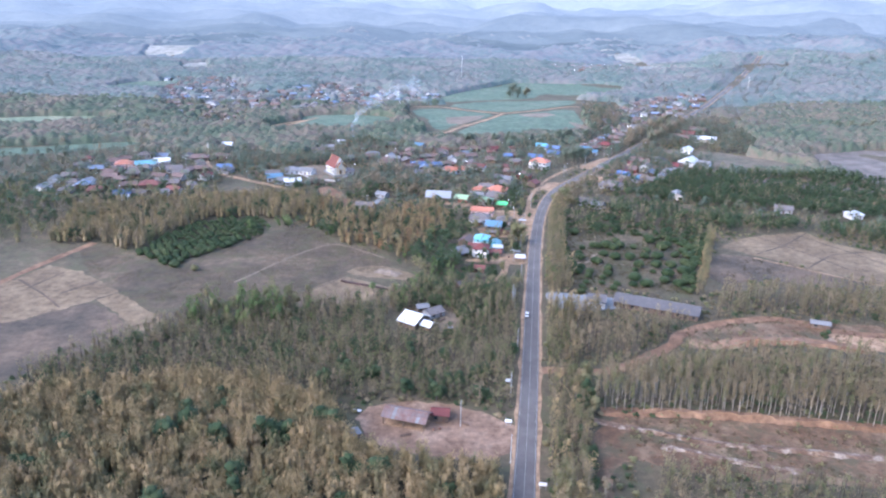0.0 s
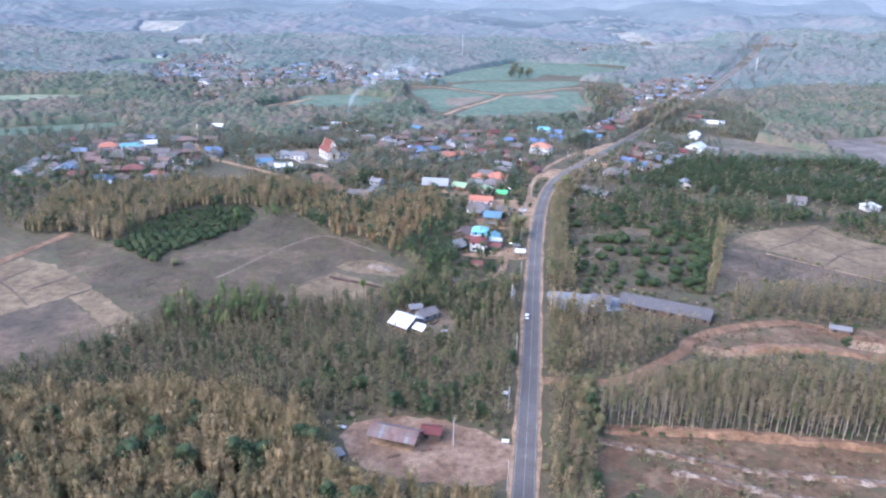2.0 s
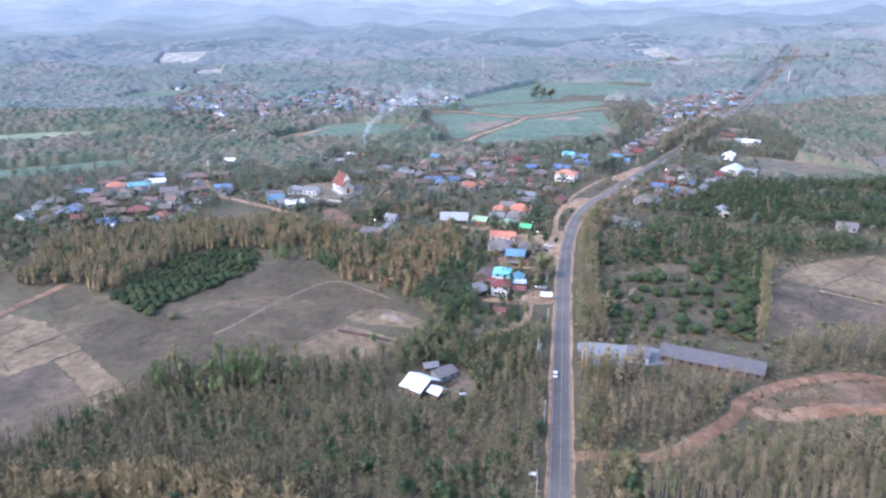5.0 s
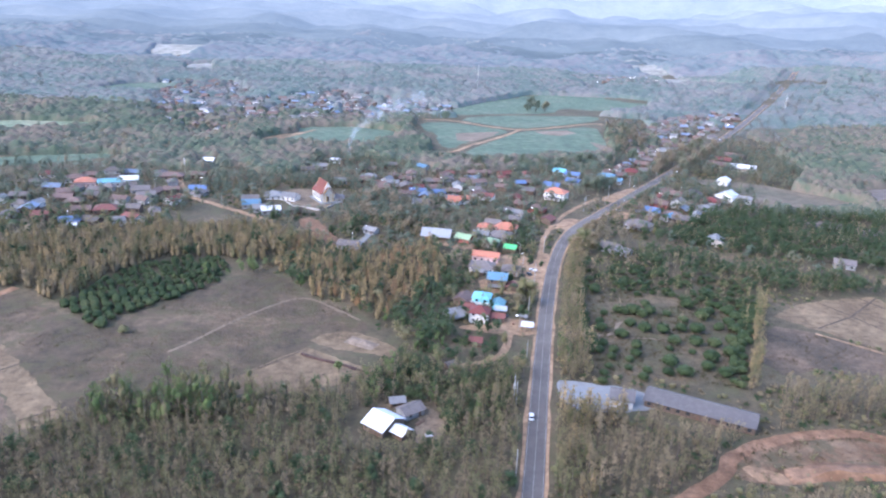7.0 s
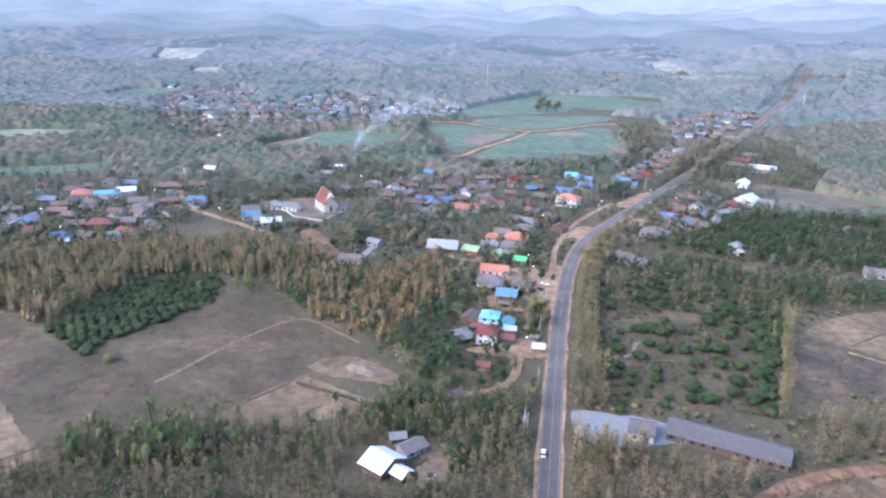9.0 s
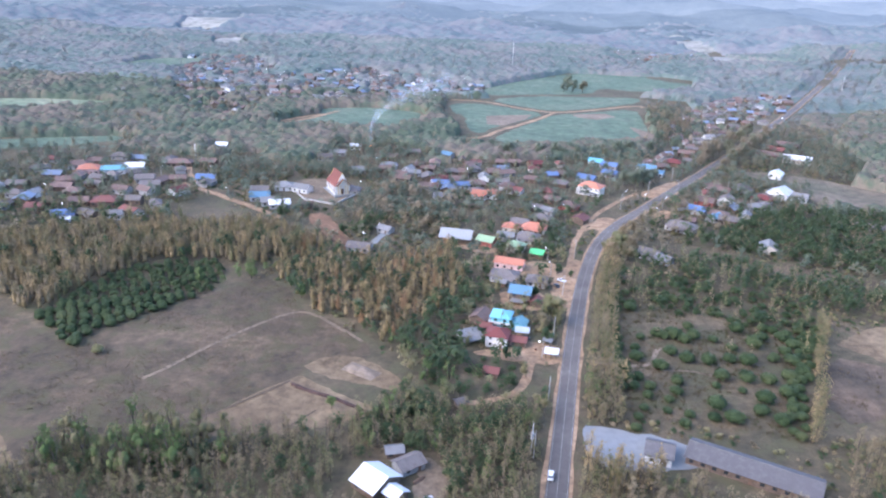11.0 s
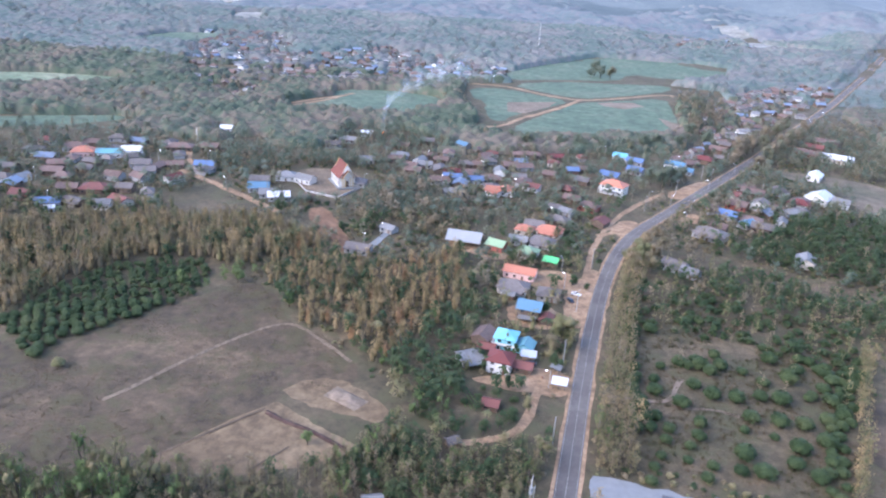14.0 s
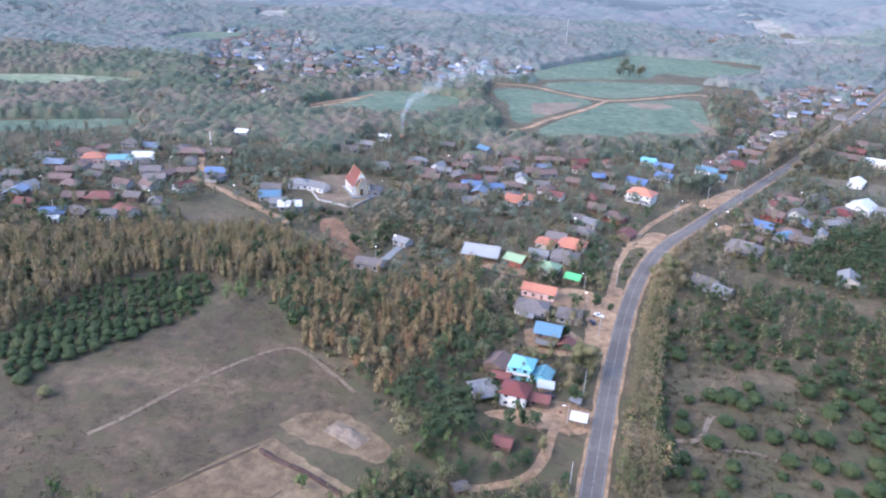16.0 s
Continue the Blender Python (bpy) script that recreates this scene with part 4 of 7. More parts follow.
for e in beyond:
    for ob in (*e.children_recursive,):
        if ob.data.materials[0] not in far_mats:
            far_mats.append(ob.data.materials[0])
        me = ob.data.copy()
        up = ob.matrix_basis if ob.parent == e else ob.parent.matrix_basis @ ob.matrix_basis
        me.transform(e.matrix_basis @ up)
        for p in me.polygons:
            p.material_index = far_mats.index(ob.data.materials[0])
        bm.from_mesh(me)
        bpy.data.meshes.remove(me)
    for ob in (*e.children_recursive, e):
        bpy.data.objects.remove(ob)
me = bpy.data.meshes.new("far_houses")
bm.to_mesh(me)
bm.free()
for m in far_mats:
    me.materials.append(m)
tagged(new("far_houses", me), "small pale village houses among trees across the valley", "houses", kind="stuff")
for e in samples + small:
    for ob in (*e.children_recursive, e):
        bpy.data.objects.remove(ob)

# ---- trees ----


def leaf_cloud(n, centres, radii, size, flat=1.0, core=0.45, hang=0.0, level=0.45):
    """Leaf clumps as bent four-cornered blades, spread through several lobes."""
    c = np.array(centres, float)
    r = np.array(radii, float)
    k = rng.integers(0, len(c), n)
    u = rng.normal(size=(n, 3))
    u /= np.linalg.norm(u, axis=1)[:, None]
    rad = core + (1 - core) * rng.random(n) ** 0.5
    p = c[k] + u * (rad * 1.0)[:, None] * r[k]
    nrm = u * 0.7 + rng.normal(size=(n, 3)) * 0.5 * (0.45 / max(0.45, level)) + np.array([0, 0, level])
    nrm /= np.linalg.norm(nrm, axis=1)[:, None]
    t = np.cross(nrm, rng.normal(size=(n, 3)))
    if hang:
        t = t / np.linalg.norm(t, axis=1)[:, None] * (1 - hang) + np.array([0, 0, 1.6 * hang]) + u * [0.5, 0.5, 0]
    t /= np.linalg.norm(t, axis=1)[:, None]
    b = np.cross(nrm, t)
    s = size * (0.6 + 0.8 * rng.random(n))[:, None]
    q = np.stack([p + t * s, p + b * s * (0.7 - 0.4 * hang) + nrm * s * 0.25, p - t * s, p - b * s * (0.7 - 0.4 * hang) + nrm * s * 0.25], 1)
    q[:, :, 2] = p[:, None, 2] + (q[:, :, 2] - p[:, None, 2]) * flat
    return q.reshape(-1, 3), np.arange(n * 4).reshape(-1, 4)


def lump(c, r, rough=0.3, n=3):
    """A closed, dented heart of a crown, which the outer leaves hide for the most part."""
    v, f = {}, []
    for axis in range(3):
        for side in (-1, 1):
            ids = []
            for a in np.linspace(-1, 1, n):
                for b in np.linspace(-1, 1, n):
                    p = [0.0, 0.0, 0.0]
                    p[axis], p[(axis + 1) % 3], p[(axis + 2) % 3] = side, a, b
                    ids.append(v.setdefault(tuple(round(q, 3) for q in p), len(v)))
            for i in range(n - 1):
                for j in range(n - 1):
                    q = [ids[i * n + j], ids[(i + 1) * n + j], ids[(i + 1) * n + j + 1], ids[i * n + j + 1]]
                    f.append(q if side > 0 else q[::-1])
    p = np.array(list(v), float)
    p /= np.linalg.norm(p, axis=1)[:, None]
    p *= (1 + rough * (rng.random(len(p)) * 2 - 1))[:, None]
    return p * np.array(r) + np.array(c), np.array(f)


def crown_of(n, centres, radii, size, heart=0.78, hearts=3, grain=3, **how):
    """Dented hearts under a layer of small leaf clumps."""
    pick = rng.permutation(len(centres))[:hearts]
    bits = [lump(centres[k], radii[k] * heart * (1.0 if grain > 2 else 0.85), n=grain) for k in pick]
    if n:
        bits.append(leaf_cloud(n, centres, radii, size, **how))
    return merge(bits)


def tube(pts, radii, sides=5):
    v, f = [], []
    for k, (p, r) in enumerate(zip(pts, radii)):
        for a in range(sides):
            v.append((p[0] + r * math.cos(6.2832 * a / sides), p[1] + r * math.sin(6.2832 * a / sides), p[2]))
        if k:
            f += [((k - 1) * sides + a, (k - 1) * sides + (a + 1) % sides, k * sides + (a + 1) % sides, k * sides + a) for a in range(sides)]
    return np.array(v), np.array(f)


def bundle(tubes, sides=4):
    """Several stems that rise from one foot."""
    v, f = list(tubes[0][0]), list(tubes[0][1])
    for tv, tf in tubes[1:]:
        o = len(v) - sides
        v += list(tv[sides:])
        f += [[q if q < sides else q + o for q in face] for face in tf]
    return np.array(v), np.array(f)


def merge(bits):
    v, f, o = [], [], 0
    for a, b in bits:
        v.append(a)
        f.append(b + o)
        o += len(a)
    return np.concatenate(v), np.concatenate(f)


def lobes(n, h0, h1, spread, r0, r1):
    z = np.linspace(h0, h1, n)
    a = rng.random(n) * 6.28
    w = spread * np.sin(np.clip((z - h0) / max(0.1, h1 - h0), 0.05, 0.9) * 3.14) ** 0.5
    return np.stack([np.cos(a) * w, np.sin(a) * w, z], 1), r0 + (r1 - r0) * rng.random((n, 1)) * np.ones((1, 3))


def limbs(h, top, n, reach, r):
    lean = (rng.random(2) - 0.5) * 0.6
    bits = [tube([(0, 0, -0.3), (lean[0] * 0.4, lean[1] * 0.4, h * 0.5), (lean[0], lean[1], top)], [r, r * 0.7, r * 0.25])]
    for _ in range(n):
        z, a = h * (0.45 + 0.35 * rng.random()), rng.random() * 6.28
        e = (math.cos(a) * reach, math.sin(a) * reach, min(top, z + reach * 0.9))
        bits.append(tube([(0, 0, z), (e[0] * 0.5, e[1] * 0.5, (z + e[2]) / 2 + 0.2), e], [r * 0.45, r * 0.3, r * 0.1], 4))
    return merge(bits)


def kind_shape(kind, detail):
    """Trunk and crown of one tree of a kind, in metres; detail thins the leaves for far trees."""
    lv = 0.45 if detail > 0.25 else 0.9
    grow = detail ** -0.3
    grain = 3 if detail > 0.5 else 2
    if kind == "bamboo":
        trunk = bundle([tube([(0, 0, -0.3), (dx * 0.5, dy * 0.5, 3.5), (dx * 1.6, dy * 1.6, 7)], [0.09, 0.07, 0.03], 4) for dx, dy in (rng.random((4, 2)) - 0.5)])
        a = rng.random() * 6.28 + np.arange(7) * 2.4
        out = 0.5 + 1.1 * rng.random(7)
        c = np.stack([np.cos(a) * out, np.sin(a) * out, 6.2 - 1.1 * out + 1.2 * rng.random(7)], 1)
        c = np.concatenate([c, [[0, 0, 2.4]]])
        r = np.array([(0.8, 0.8, 2.1)] * 7 + [(1.7, 1.7, 2.2)]) * (0.8 + 0.4 * rng.random((8, 1)))
        crown = merge([lump((0, 0, 2.4), (1.2, 1.2, 2.0), n=grain), lump((0, 0, 4.6), (0.8, 0.8, 1.8), n=grain), leaf_cloud(int(430 * detail), c, r, 0.3 * grow, core=0.3, hang=0.6 if detail > 0.3 else 0.4, level=lv)])
    elif kind == "plume":
        trunk = bundle([tube([(0, 0, -0.3), (dx, dy, 4), (dx * 3, dy * 3, 8)], [0.1, 0.08, 0.03], 4) for dx, dy in (rng.random((6, 2)) - 0.5)])
        c, r = lobes(9, 1.6, 9.0, 2.0, 1.1, 1.8)
        r = r * np.linspace(1.2, 0.75, 9)[:, None]
        crown = crown_of(int(420 * detail), c, r * [1, 1, 1.4], 0.3 * grow, 0.5, 3, grain, core=0.35, hang=0.55, level=lv)
    elif kind == "teak":
        trunk = limbs(11, 12.2, 5, 1.0, 0.14)
        c, r = lobes(5, 7.0, 12.0, 0.6, 0.6, 1.05)
        crown = leaf_cloud(int(330 * detail), c, r * [1, 1, 1.3], 0.2 * grow, core=0.2, level=lv)
    elif kind == "slender":
        trunk = limbs(7, 8.4, 4, 0.9, 0.1)
        c, r = lobes(6, 1.6, 8.2, 0.75, 0.75, 1.2)
        crown = crown_of(int(360 * detail), c, r * [1, 1, 1.35], 0.22 * grow, 0.5, 1, grain, core=0.25, hang=0.35, level=lv)
    elif kind == "orchard":
        trunk = limbs(1.6, 2.0, 4, 0.9, 0.12)
        a = rng.random() * 6.28 + np.arange(7) * 0.9
        c = np.concatenate([np.stack([np.cos(a) * 1.0, np.sin(a) * 1.0, 1.35 + 0.35 * rng.random(7)], 1), [[0, 0, 1.9]]])
        r = np.array([(1.1, 1.1, 1.0)] * 7 + [(1.4, 1.4, 1.05)]) * (0.85 + 0.3 * rng.random((8, 1)))
        crown = crown_of(int(280 * detail), c, r, 0.27 * grow, 0.78, 8 if detail > 0.3 else 5, grain, core=0.75, level=0.6)
    elif kind == "palm":
        trunk = tube([(0, 0, -0.3), (0.2, 0.1, 4), (0.4, 0.1, 8)], [0.22, 0.16, 0.14], 6)
        vs, fs = [], []
        for k in range(16):
            a, up = k * 2.4, 0.9 - 0.1 * (k % 8)
            prev = None
            for s in range(5):
                q = s / 4
                r, z = 3.0 * q, 8 + 1.6 * up * q - 2.2 * q * q
                w = 0.35 * (1 - abs(q - 0.45))
                vs += [(0.4 + math.cos(a) * r - math.sin(a) * w, 0.1 + math.sin(a) * r + math.cos(a) * w, z), (0.4 + math.cos(a) * r + math.sin(a) * w, 0.1 + math.sin(a) * r - math.cos(a) * w, z)]
                n = len(vs)
                if s:
                    fs.append((n - 4, n - 3, n - 1, n - 2))
        crown = (np.array(vs), np.array(fs))
    elif kind == "bare":
        trunk = merge([limbs(6, 8.5, 9, 1.8, 0.12), limbs(7.5, 9.0, 7, 1.4, 0.08)])
        c, r = lobes(5, 4.0, 8.6, 1.3, 0.9, 1.5)
        crown = leaf_cloud(max(14, int(90 * detail)), c, r, 0.2 * grow, core=0.2)
    else:
        trunk = limbs(4.5, 6.5, 6, 1.8, 0.2)
        c, r = lobes(8, 3.0, 6.6, 1.9, 1.3, 2.1)
        crown = crown_of(int(400 * detail) + 14 * (detail < 0.2), c, r * [1, 1, 0.9], 0.3 * grow, 0.62, 6 if detail > 0.5 else 3, grain, core=0.45, level=lv)
    if detail < 0.5:
        trunk = tube([(0, 0, -0.3), (0.1, 0, trunk[0][:, 2].max() * 0.8)], [0.18, 0.08], 3)
    return trunk, crown


def raw_mesh(name, v, f, material):
    me = bpy.data.meshes.new(name)
    me.vertices.add(len(v))
    me.vertices.foreach_set("co", np.ascontiguousarray(v, dtype=np.float32).ravel())
    me.loops.add(f.size)
    me.loops.foreach_set("vertex_index", np.ascontiguousarray(f, dtype=np.int32).ravel())
    me.polygons.add(len(f))
    me.polygons.foreach_set("loop_start", np.arange(0, f.size, 4, dtype=np.int32))
    me.materials.append(M[material])
    me.update(calc_edges=True)
    me.polygons.foreach_set("use_smooth", np.ones(len(f), bool))
    return me


TREE_LABEL = {"bamboo": "slender tan bamboo clump with dry leaves", "plume": "tall feathery bamboo clump", "teak": "tall thin plantation tree with a small dry crown", "slender": "slender roadside tree with sparse dry leaves",
              "orchard": "low rounded dark green fruit tree", "palm": "palm with drooping fronds", "bare": "nearly leafless dry-season tree", "broad": "broad leafy village tree"}
TREE_NAME = {"bamboo": "bamboo_clump", "plume": "feathery_bamboo", "teak": "plantation_tree", "slender": "slender_tree", "orchard": "fruit_tree", "palm": "palm", "bare": "leafless_tree", "broad": "broadleaf_tree"}
PROTO = {}


def tree_proto(kind, material, v):
    key = (kind, material, v)
    if key not in PROTO:
        trunk, crown = kind_shape(kind, 1.0)
        PROTO[key] = (raw_mesh("trunk", *trunk, "bark" if kind in ("teak", "slender", "bare") else "bark_dark"), raw_mesh("crown", *crown, material))
    return PROTO[key]


def plant_tree(kind, material, x, y, s, stretch):
    """One tree as a thing of its own."""
    tm, cm = tree_proto(kind, material, int(rng.integers(0, 3)))
    e = new(TREE_NAME[kind])
    tagged(e, TREE_LABEL[kind], "bamboo" if kind in ("bamboo", "plume") else "tree", kind + " trees")
    for name, me in (("trunk", tm), ("crown", cm)):
        ob = new(name, me)
        ob.parent = e
    e.matrix_basis = pose(x, y, relief(x, y), 0, 0, rng.random() * 360) @ Matrix.Diagonal((s, s, s * stretch, 1))


BATCH = {}


def scatter_joined(kind, material, pts, detail, s0, s1):
    """Many trees joined into one mesh of foliage and one of stems."""
    protos = [kind_shape(kind, detail) for _ in range(3)]
    for k in range(3):
        mine = pts[k::3]
        if not len(mine):
            continue
        a = rng.random(len(mine)) * 6.28
        s = s0 + (s1 - s0) * rng.random(len(mine))
        zs = s * (0.85 + 0.35 * rng.random(len(mine)))
        z0 = np.array([relief(x, y) for x, y in mine])
        for what, (v, f) in zip(("stems", material), protos[k]):
            if what == "stems" and detail < 0.2:
                continue
            ca, sa = (np.cos(a) * s)[:, None], (np.sin(a) * s)[:, None]
            vv = np.stack([mine[:, :1] + ca * v[:, 0] - sa * v[:, 1], mine[:, 1:] + sa * v[:, 0] + ca * v[:, 1], z0[:, None] + zs[:, None] * v[:, 2]], 2).reshape(-1, 3)
            ff = (f[None] + (np.arange(len(mine)) * len(v))[:, None, None]).reshape(-1, 4)
            BATCH.setdefault(what, []).append((vv, ff))


# region outline, spacing, (kind, foliage, share), size from, to, jitter, turn
REGIONS = [
    ([(-190, 130), (-178, 200), (-142, 234), (-92, 243), (-52, 228), (-42, 214), (-36, 199), (-28, 190), (-8, 188), (8, 186), (8, 135)], 3.3, (("bamboo", "tan", 0.88), ("broad", "green", 0.02), ("bamboo", "olive", 0.07), ("slender", "olive", 0.03)), 0.9, 1.3, 0.9, 10),
    ([(-165, 240), (-142, 236), (-92, 245), (-50, 230), (-38, 226), (-30, 230), (3, 225), (18, 217), (37, 335), (10, 336), (-14, 338), (-27, 330), (-38, 317), (-86, 308), (-122, 294), (-136, 283)], 3.2, (("slender", "olive", 0.5), ("slender", "tan2", 0.32), ("broad", "green", 0.1), ("bare", "tan2", 0.08)), 0.6, 0.95, 0.9, 20),
    ([(-128, 296), (-70, 312), (-60, 300), (-110, 285)], 6.2, (("plume", "bright", 0.6), ("plume", "olive", 0.4)), 1.1, 1.55, 0.9, 0),
    ([(-30, 300), (14, 290), (33, 330), (35, 345), (10, 345), (-14, 350), (-28, 330)], 5.5, (("broad", "green", 0.6), ("plume", "bright", 0.2), ("broad", "olive", 0.2)), 0.55, 0.95, 0.9, 0),
    ([(20, 135), (27, 209), (34, 250), (46, 330), (52, 372), (59, 420), (68, 462), (78, 500), (90, 515), (84, 480), (70, 420), (60, 340), (44, 250), (33, 135)], 2.8, (("slender", "tan", 0.12), ("slender", "tan2", 0.43), ("slender", "olive", 0.45)), 1.0, 1.4, 0.9, 9),
    ([(44, 256), (62, 256), (82, 266), (98, 286), (110, 296), (128, 304), (150, 308), (190, 290), (300, 300), (300, 335), (225, 340), (190, 335), (130, 326), (118, 298), (108, 292), (92, 298), (62, 306), (48, 302)], 3.5, (("slender", "tan2", 0.5), ("slender", "olive", 0.3), ("teak", "tan2", 0.2)), 0.85, 1.15, 0.9, 15),
    ([(44, 222), (52, 240), (72, 244), (90, 252), (110, 252), (130, 254), (170, 246), (230, 230), (230, 190), (160, 204), (111, 214), (73, 218)], 3.3, (("teak", "tan2", 0.75), ("teak", "olive", 0.25)), 0.92, 1.12, 0.45, -6),
    ([(47, 130), (50, 165), (60, 188), (87, 180), (123, 174), (180, 176), (160, 130)], 3.3, (("bare", "tan2", 0.35), ("slender", "olive", 0.4), ("slender", "tan2", 0.25)), 0.6, 0.9, 0.9, 0),
    ([(46, 196), (45, 216), (34, 178), (28, 135), (36, 135)], 4.5, (("slender", "olive", 0.6), ("broad", "green", 0.4)), 0.6, 0.9, 0.9, 0),
    ([(62, 342), (70, 420), (84, 484), (164, 436), (124, 334)], 9.0, (("slender", "tan2", 0.06), ("bare", "tan2", 0.06)), 0.6, 0.9, 0.9, -27),
    ([(70, 428), (82, 482), (164, 438), (150, 396), (112, 420)], 5.0, (("orchard", "mango", 0.62), ("broad", "green", 0.12), ("slender", "olive", 0.14), ("slender", "tan2", 0.1)), 1.0, 1.6, 0.8, 10),
    ([(119, 330), (140, 378), (159, 423), (163, 421), (144, 376), (123, 329)], 2.4, (("slender", "tan", 0.55), ("slender", "olive", 0.45)), 0.6, 0.9, 0.7, 25),
    ([(34, 182), (42, 246), (50, 246), (46, 222), (43, 212)], 3.3, (("broad", "olive", 0.45), ("broad", "green", 0.25), ("slender", "olive", 0.3)), 0.6, 0.95, 0.8, 9),
    ([(61, 356), (66, 420), (74, 462), (81, 460), (73, 415), (68, 356)], 5.2, (("orchard", "mango", 0.75), ("slender", "tan2", 0.15)), 0.95, 1.3, 0.6, 9),
    ([(86, 392), (90, 420), (150, 400), (138, 374), (112, 392)], 8.5, (("orchard", "mango", 0.6), ("slender", "olive", 0.12)), 1.0, 1.5, 0.6, -27),
    ([(112, 332), (118, 330), (139, 378), (156, 420), (150, 422), (132, 380)], 4.6, (("orchard", "mango", 0.9),), 0.9, 1.2, 0.5, 25),
    ([(84, 486), (112, 502), (178, 476), (300, 430), (300, 405), (245, 410), (228, 440), (190, 430), (166, 438)], 4.6, (("broad", "green", 0.6), ("slender", "olive", 0.22), ("slender", "tan2", 0.16)), 0.75, 1.15, 0.9, 0),
    ([(118, 524), (180, 499), (330, 448), (420, 560), (330, 606), (283, 596), (226, 600), (190, 580), (150, 540)], 4.8, (("broad", "green", 0.7), ("orchard", "mango", 0.15), ("slender", "tan2", 0.12)), 0.75, 1.2, 0.9, 0),
    ([(45, 294), (66, 300), (68, 307), (46, 306)], 2.8, (("slender", "tan", 0.6), ("slender", "olive", 0.4)), 1.1, 1.5, 0.8, 0),
    ([(-230, 400), (-200, 402), (-174, 386), (-166, 424), (-150, 452), (-118, 459), (-104, 446), (-90, 470), (-80, 489), (-105, 512), (-150, 506), (-190, 495), (-240, 470)], 3.7, (("bamboo", "tan", 0.4), ("bamboo", "tan2", 0.3), ("bamboo", "olive", 0.2), ("broad", "green", 0.06)), 0.85, 1.25, 0.9, 0),
    ([(-172, 384), (-147, 364), (-131, 389), (-112, 420), (-112, 444), (-122, 456), (-148, 450), (-164, 424)], 4.3, (("orchard", "mango", 1.0),), 0.9, 1.15, 0.4, 30),
    ([(-112, 424), (-92, 442), (-88, 450), (-104, 450)], 5.0, (("broad", "bright", 1.0),), 0.6, 0.8, 0.9, 0),
    ([(-90, 446), (-78, 430), (-64, 408), (-49, 400), (-28, 378), (-16, 396), (-4, 420), (4, 452), (-4, 495), (-30, 470), (-52, 472), (-62, 476), (-80, 500), (-92, 486)], 4.2, (("plume", "tan", 0.22), ("bamboo", "tan", 0.3), ("bamboo", "orange", 0.08), ("broad", "green", 0.2), ("slender", "tan2", 0.2)), 0.7, 1.1, 0.9, 0),
    ([(-28, 376), (-14, 357), (-2, 346), (4, 375), (2, 398), (8, 415), (12, 445), (4, 452), (-6, 420)], 5.2, (("broad", "green", 0.75), ("broad", "olive", 0.15), ("plume", "bright", 0.1)), 0.65, 1.0, 0.9, 0),
    ([(-14, 352), (14, 345), (24, 352), (28, 372), (4, 376)], 6.5, (("broad", "green", 0.5), ("orchard", "mango", 0.4), ("orchard", "olive", 0.1)), 0.5, 0.8, 0.9, 0),
    ([(-60, 500), (-46, 520), (-6, 505), (-2, 540), (-10, 575), (-40, 600), (-66, 580), (-70, 545)], 6.0, (("broad", "green", 0.4), ("broad", "tan2", 0.3), ("slender", "tan2", 0.2), ("broad", "olive", 0.1)), 0.9, 1.5, 0.9, 0),
    ([(-330, 660), (-200, 650), (-60, 655), (0, 700), (10, 740), (-30, 790), (-84, 805), (-143, 768), (-190, 760), (-310, 690)], 11.0, (("slender", "tan2", 0.5), ("bamboo", "tan", 0.15), ("broad", "green", 0.35)), 0.8, 1.2, 0.9, 0),
    ([(-170, 600), (-100, 600), (-60, 620), (-60, 655), (-170, 640)], 5.6, (("slender", "tan2", 0.5), ("broad", "green", 0.5)), 0.9, 1.3, 0.9, 0),
    ([(20, 715), (90, 720), (165, 770), (175, 800), (160, 788), (110, 762), (40, 748), (5, 770), (0, 740)], 8.0, (("broad", "green", 0.7), ("broad", "olive", 0.3)), 0.9, 1.4, 0.9, 0),
]
REGIONS.append(([(190, 975), (240, 975), (212, 835), (180, 800), (172, 815)], 7.0, (("broad", "green", 0.6), ("broad", "tan2", 0.4)), 1.2, 1.7, 0.9, 0))
NEAR = {"bamboo": 140, "plume": 100, "teak": 170, "slender": 160, "orchard": 190, "broad": 170, "bare": 50, "palm": 40}
single = []
